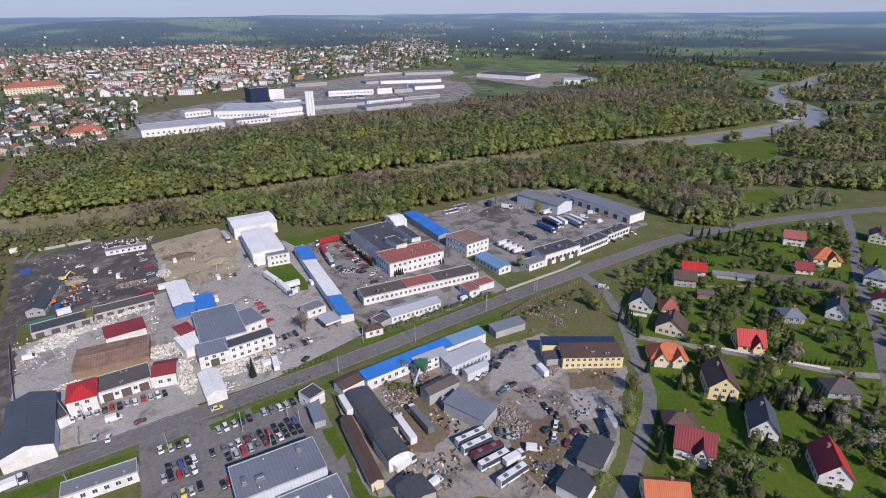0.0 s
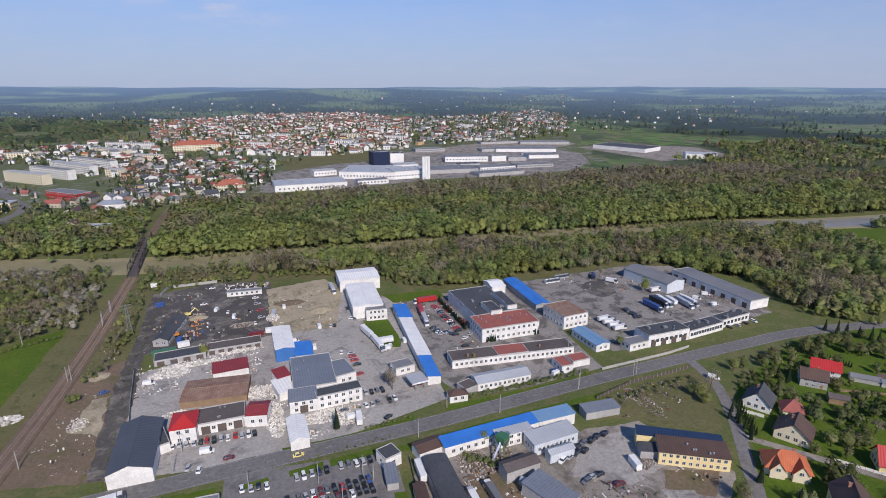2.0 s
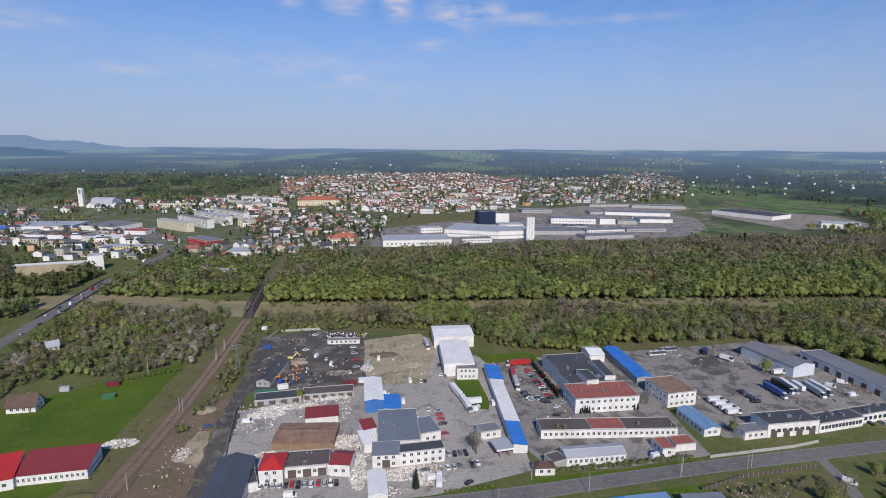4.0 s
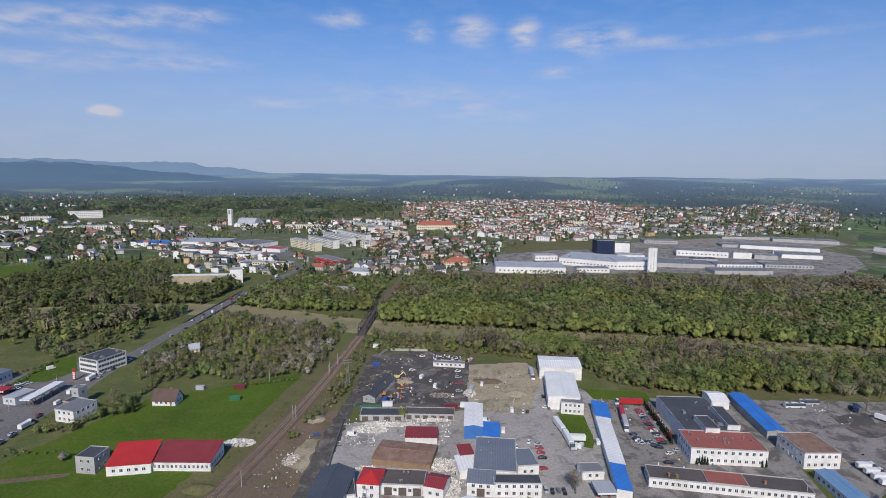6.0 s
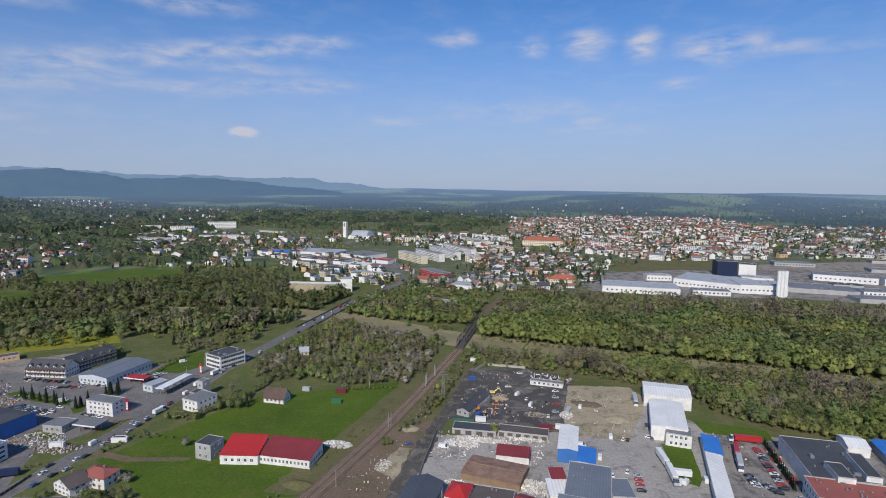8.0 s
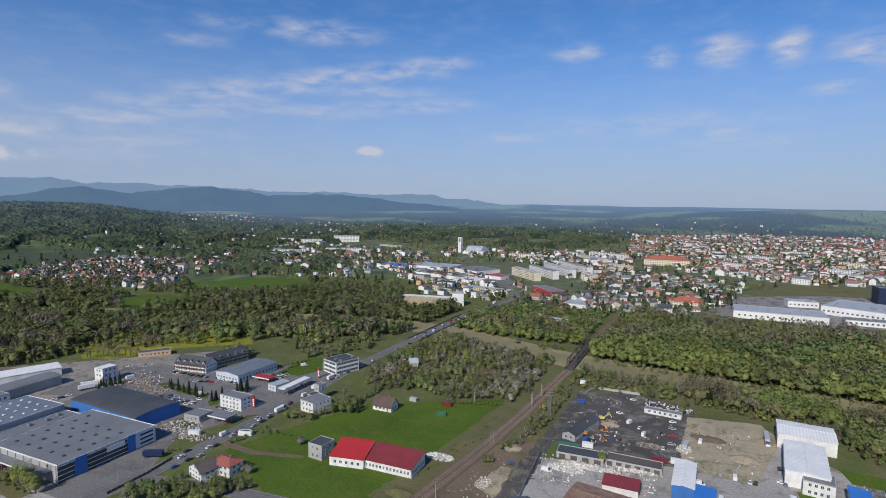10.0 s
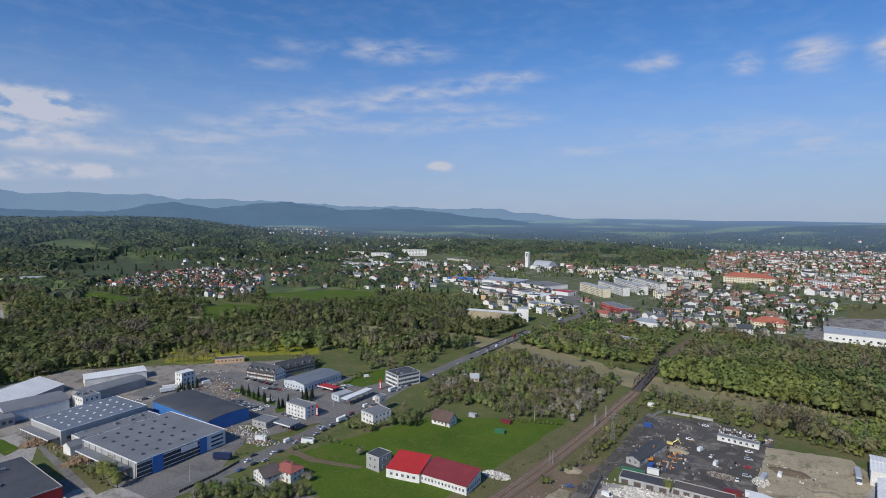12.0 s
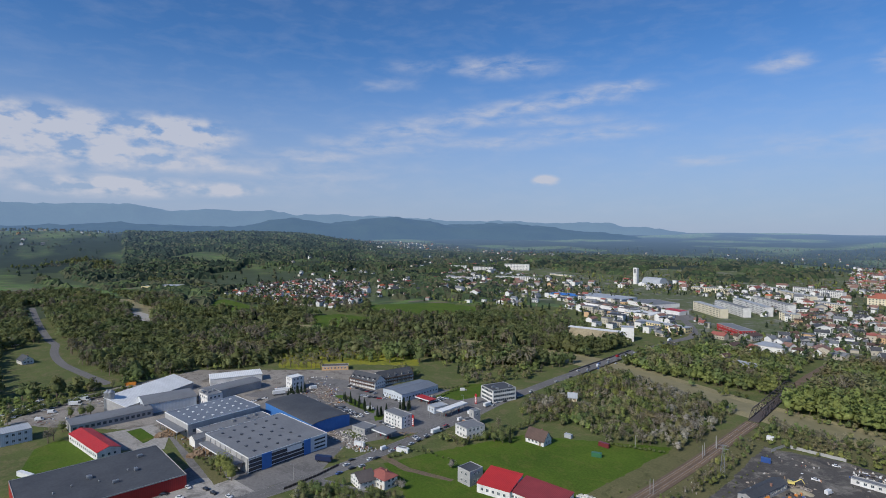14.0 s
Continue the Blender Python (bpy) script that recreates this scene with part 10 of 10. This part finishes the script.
clutter('cut stone and bags standing in the stone yard', 4, 336, 0.55, (0.5, 8, 1, 0.3, 0.2, 1, 0.2, 3, 0.2, 0), (-47, 284), (-6, 297), (19, 301), (17, 260), (-8, 255), (-44, 255))
clutter('cut stone slabs standing along the yard road', 5, 208, 0.5, (0.5, 8, 1, 0.3, 0.2, 1, 0.2, 3, 0.2, 0), (11, 250), (20, 248), (23, 208), (33, 214), (54, 213), (49, 196), (22, 194), (11, 203))
clutter('parts and tyres strewn over the lorry depot', 6, 176, 0.55, (6, 1, 2, 4, 0.3, 0.6, 0.5, 1, 0.3, 1.5), (219, 324), (294, 321), (305, 288), (309, 246), (268, 232), (212, 240))
clutter('pallets and goods in the factory yard', 7, 112, 0.55, (2, 3, 3, 1.5, 0.8, 2, 0.8, 2, 0.6, 0.3), (100, 323), (140, 323), (133, 269), (152, 249), (114, 239), (106, 262))
clutter('building materials on the sandy lot', 8, 96, 0.5, (2, 3, 3, 1.5, 0.8, 2, 0.8, 2, 0.6, 0.3), (24, 360), (70, 365), (59, 300), (24, 301))
clutter('pallets, garden goods and stone on the sales yard', 9, 256, 0.66, (2, 3, 3, 1.5, 0.8, 2, 0.8, 2, 0.6, 0.3), (-357, 249), (-352, 283), (-311, 267), (-310, 251), (-339, 245))
clutter('garden stones and figures beside the petrol station', 10, 240, 0.44, (2, 3, 3, 1.5, 0.8, 2, 0.8, 2, 0.6, 0.3), (-268, 220), (-242, 216), (-221, 222), (-221, 204), (-238, 204))
clutter('crates and pallets in the works yard', 11, 208, 0.66, (1, 0.5, 8, 0.5, 0.2, 0.5, 0.2, 1, 0.5, 0), (-376, 145), (-373, 151), (-330, 148), (-296, 149), (-270, 146), (-282, 139), (-331, 140))
clutter('materials on the gravel works yard', 12, 128, 0.66, (2, 3, 3, 1.5, 0.8, 2, 0.8, 2, 0.6, 0.3), (-446, 71), (-465, 105), (-473, 150), (-463, 160), (-417, 116), (-416, 85))
clutter('goods behind the town houses', 13, 160, 0.66, (2, 3, 3, 1.5, 0.8, 2, 0.8, 2, 0.6, 0.3), (-385, 238), (-396, 290), (-355, 312), (-337, 285), (-344, 245))
clutter('scrap beside the long shed', 14, 128, 0.55, (6, 1, 2, 4, 0.3, 0.6, 0.5, 1, 0.3, 1.5), (90, 176), (100, 169), (97, 148), (88, 150))
clutter('stones and debris along the railway verge', 15, 144, 0.28, (2, 4, 1, 1, 0, 0, 0, 2, 0, 0), (-79, 210), (-70, 284), (-64, 390), (-55, 377), (-58, 264), (-52, 202))
tree_row('bush', 16, -313.1, 138.2, -248.8, 136.1, 0.7, 'bushes in the ditch')
tree_row('bush', 22, -46.9, 197.8, -52.4, 320.9, 0.35, 'bushes along the track')
tree_row('bush', 14, 80.8, 400.7, 113.9, 371.2, 0.9, 'bushes behind the white hall')
tree_row('olive', 8, 86.4, 406.4, 139.5, 343.1, 0.6, 'young trees behind the white hall')
tree_row('bush', 18, -217.2, 271.1, -180.3, 318.1, 0.45, 'bushes at the meadow edge')
tree_row('bush', 16, -124.4, 328.3, -92.1, 340.9, 0.8, 'bushes at the meadow edge')
tree_row('bush', 12, -95.9, 226.2, -81.3, 299.9, 0.5, 'bushes along the railway')
car_row(9, -462.8, 68.1, -486.3, 94.7, 60, 'wkswwskws')
car_row(7, -455.2, 91.3, -475.4, 122.2, 60, 'swkwssw')
car_row(5, -363.9, 202.4, -364.6, 221.8, 60, 'kswkw')
car_row(6, -315.8, 280.9, -295.7, 288.2, 60, 'swkkrs')
car_row(5, -281.1, 315.3, -261.1, 324.6, 30, 'wskws')
sorting_machine(94.2, 157.3, 30)
tree_row('bush', 9, 80.5, 160.5, 90.5, 150.5, 1.1, 'rough bushes behind the blue store')
vehicle('van', 'white', -217.0, 586.0, 88.0)
vehicle('car', 'silver', -220.1, 623.1, 88.0)
vehicle('car', 'black', -220.6, 648.5, 88.0)
vehicle('truck', 'white', -222.8, 688.3, 88.0)
vehicle('car', 'silver', -225.2, 732.1, 88.0)
vehicle('car', 'white', -226.3, 776.0, 88.0)
vehicle('car', 'black', -227.8, 836.8, 88.0)
vehicle('car', 'white', -213.1, 207.7, 88.0)
vehicle('car', 'black', -220.2, 199.5, 88.0)
vehicle('car', 'blue', -210.9, 183.8, 88.0)
vehicle('car', 'white', -216.1, 249.6, 88.0)
vehicle('car', 'silver', -216.0, 257.8, 88.0)
vehicle('car', 'black', -218.1, 272.6, 88.0)
vehicle('car', 'red', -219.4, 280.4, 88.0)
vehicle('van', 'white', -219.7, 295.8, 88.0)
vehicle('truck', 'white', -222.3, 311.6, 88.0)
vehicle('car', 'silver', -222.8, 338.0, 88.0)
vehicle('car', 'black', -222.8, 352.6, 88.0)
vehicle('car', 'white', -222.5, 371.5, 88.0)
vehicle('car', 'grey', -220.8, 385.7, 88.0)
vehicle('car', 'grey', -213.9, 231.0, 88.0)
vehicle('car', 'silver', -209.1, 198.6, 88.0)
tree_row('thuja', 12, 289.9, 118.8, 273.4, 105.8, 0.7, 'clipped hedge round the lawn')
tree_row('thuja', 18, 227.2, 80.8, 251.1, 60.5, 0.6, 'clipped hedge along the lawn')
tree_row('thuja', 14, 282.1, 77.2, 254.4, 60.8, 0.6, 'clipped hedge beside the lane')
tree_row('spruce', 6, 201.8, 144.8, 192.0, 127.1, 0.6, 'dark conifers beside the lane')
tree_row('spruce', 8, 322.0, 185.9, 340.1, 156.2, 0.8, 'dark conifers behind the gardens')
tree_row('spruce', 7, 181.6, 77.8, 201.1, 60.6, 0.7, 'dark conifers between the gardens')
tree_row('bush', 14, 150.7, 172.0, 206.7, 174.5, 0.9, 'bushes in the rough field')
tree_row('bare', 5, 151.5, 165.6, 192.2, 169.2, 0.5, 'young trees in the rough field')
tree_row('bush', 16, -48.4, 284.5, -42.9, 395.7, 0.5, 'bushes along the coal yard')
clutter('brush and debris in the rough field', 16, 112, 0.44, (6, 1, 2, 4, 0.3, 0.6, 0.5, 1, 0.3, 1.5), (153, 176), (199, 179), (206, 170), (181, 157), (150, 160))

# ---- fronts with a look of their own ----
def front_panels(x, y, yaw, w, d, h):
    """Glazed and coloured front of the large grey-roofed store, on its east side."""
    th = thing("glazed_facade", "dark glazed store front with blue panels and white bands", "shop front", pose(x, y, 0, 0, 0, yaw))
    X = w / 2 + 0.12
    part("glazing", Soup().box(X - 0.08, -d / 2, 0.2, X, d / 2 - 13, h - 0.6).mesh("glazing", ["dark_glazing"]), th)
    for i in range(4):
        part("band", Soup().box(X, -d / 2, 1.0 + i * 2.3, X + 0.12, d / 2 - 13, 1.35 + i * 2.3).mesh("band", ["pale_panel"]), th)
    for y0, y1 in ((-d / 2 + 8, -d / 2 + 14), (d / 2 - 17, d / 2 - 12.5)):
        part("blue_panel", Soup().box(X + 0.12, y0, 0.1, X + 0.5, y1, h + 0.1).mesh("blue_panel", ["blue_panel"]), th)
    part("white_panel", Soup().box(X - 0.08, d / 2 - 12.4, 0.1, X + 0.1, d / 2, h).mesh("white_panel", ["pale_panel"]), th)
    for i in range(3):
        part("window", Soup().box(X + 0.1, d / 2 - 9.5, 1.6 + i * 2.4, X + 0.16, d / 2 - 1.5, 2.6 + i * 2.4).mesh("window", ["dark_glazing"]), th)
    part("sign", Soup().box(X + 0.14, -2, 5.2, X + 0.3, 8, 7.8).mesh("sign", ["paint_white"]), th)
    for i in range(9):
        part("column", Soup().box(-w / 2 + 1 + i * (w - 2) / 8 - 0.25, -d / 2 - 0.35, 0, -w / 2 + 1 + i * (w - 2) / 8 + 0.25, -d / 2 - 0.05, h - 0.4).mesh("column", ["grey_render"]), th)


front_panels(-274.3, 173.7, 1.5, 54.3, 52.9, 9)


def loading_canopy(x, y, yaw, w, d, h):
    """An open roof along a loading side, on slim posts, with a white edge."""
    th = thing("loading_canopy", "open loading canopy with a white edge on steel posts", "canopy", pose(x, y, 0, 0, 0, yaw))
    part("roof", Soup().box(-w / 2, -d / 2, h - 0.25, w / 2, d / 2, h).mesh("roof", ["roof_grey"]), th)
    part("fascia", Soup().box(-w / 2, -d / 2 - 0.08, h - 0.6, w / 2, -d / 2, h + 0.12).mesh("fascia", ["roof_white"]), th)
    for i in range(8):
        part("post", box_mesh("post", 0.25, 0.25, -0.1, h - 0.25, "steel", 0), th, pose(-w / 2 + w * (i + 0.5) / 8, -d / 2 + 0.4, 0))


loading_canopy(-273.4, 144.2, 1.5, 46.0, 5.6, 6.0)
loading_canopy(-342.3, 141.2, 2.6, 34.0, 6.0, 5.5)


def timber_balconies(x, y, yaw, w, d):
    """Dark timber galleries along the long fronts of the town houses."""
    th = thing("timber_gallery", "dark brown timber balconies along a white house front", "balcony", pose(x, y, 0, 0, 0, yaw))
    for sy in (-1, 1):
        yy = sy * (d / 2 + 0.7)
        for z in (2.6, 5.4):
            part("floor", Soup().box(-w / 2, yy - 0.65, z, w / 2, yy + 0.65, z + 0.15).mesh("floor", ["roof_brown"]), th)
            part("railing", Soup().box(-w / 2, yy + sy * 0.55, z + 0.15, w / 2, yy + sy * 0.65, z + 1.05).mesh("railing", ["roof_brown"]), th)
        for i in range(9):
            part("post", box_mesh("post", 0.22, 0.22, 0.0, 6.4, "roof_brown", 0), th, pose(-w / 2 + w * i / 8, yy + sy * 0.45, 0))


timber_balconies(-337.3, 304.2, 8.7, 29.0, 13)
timber_balconies(-330.6, 327.6, 80.9, 35.0, 13)
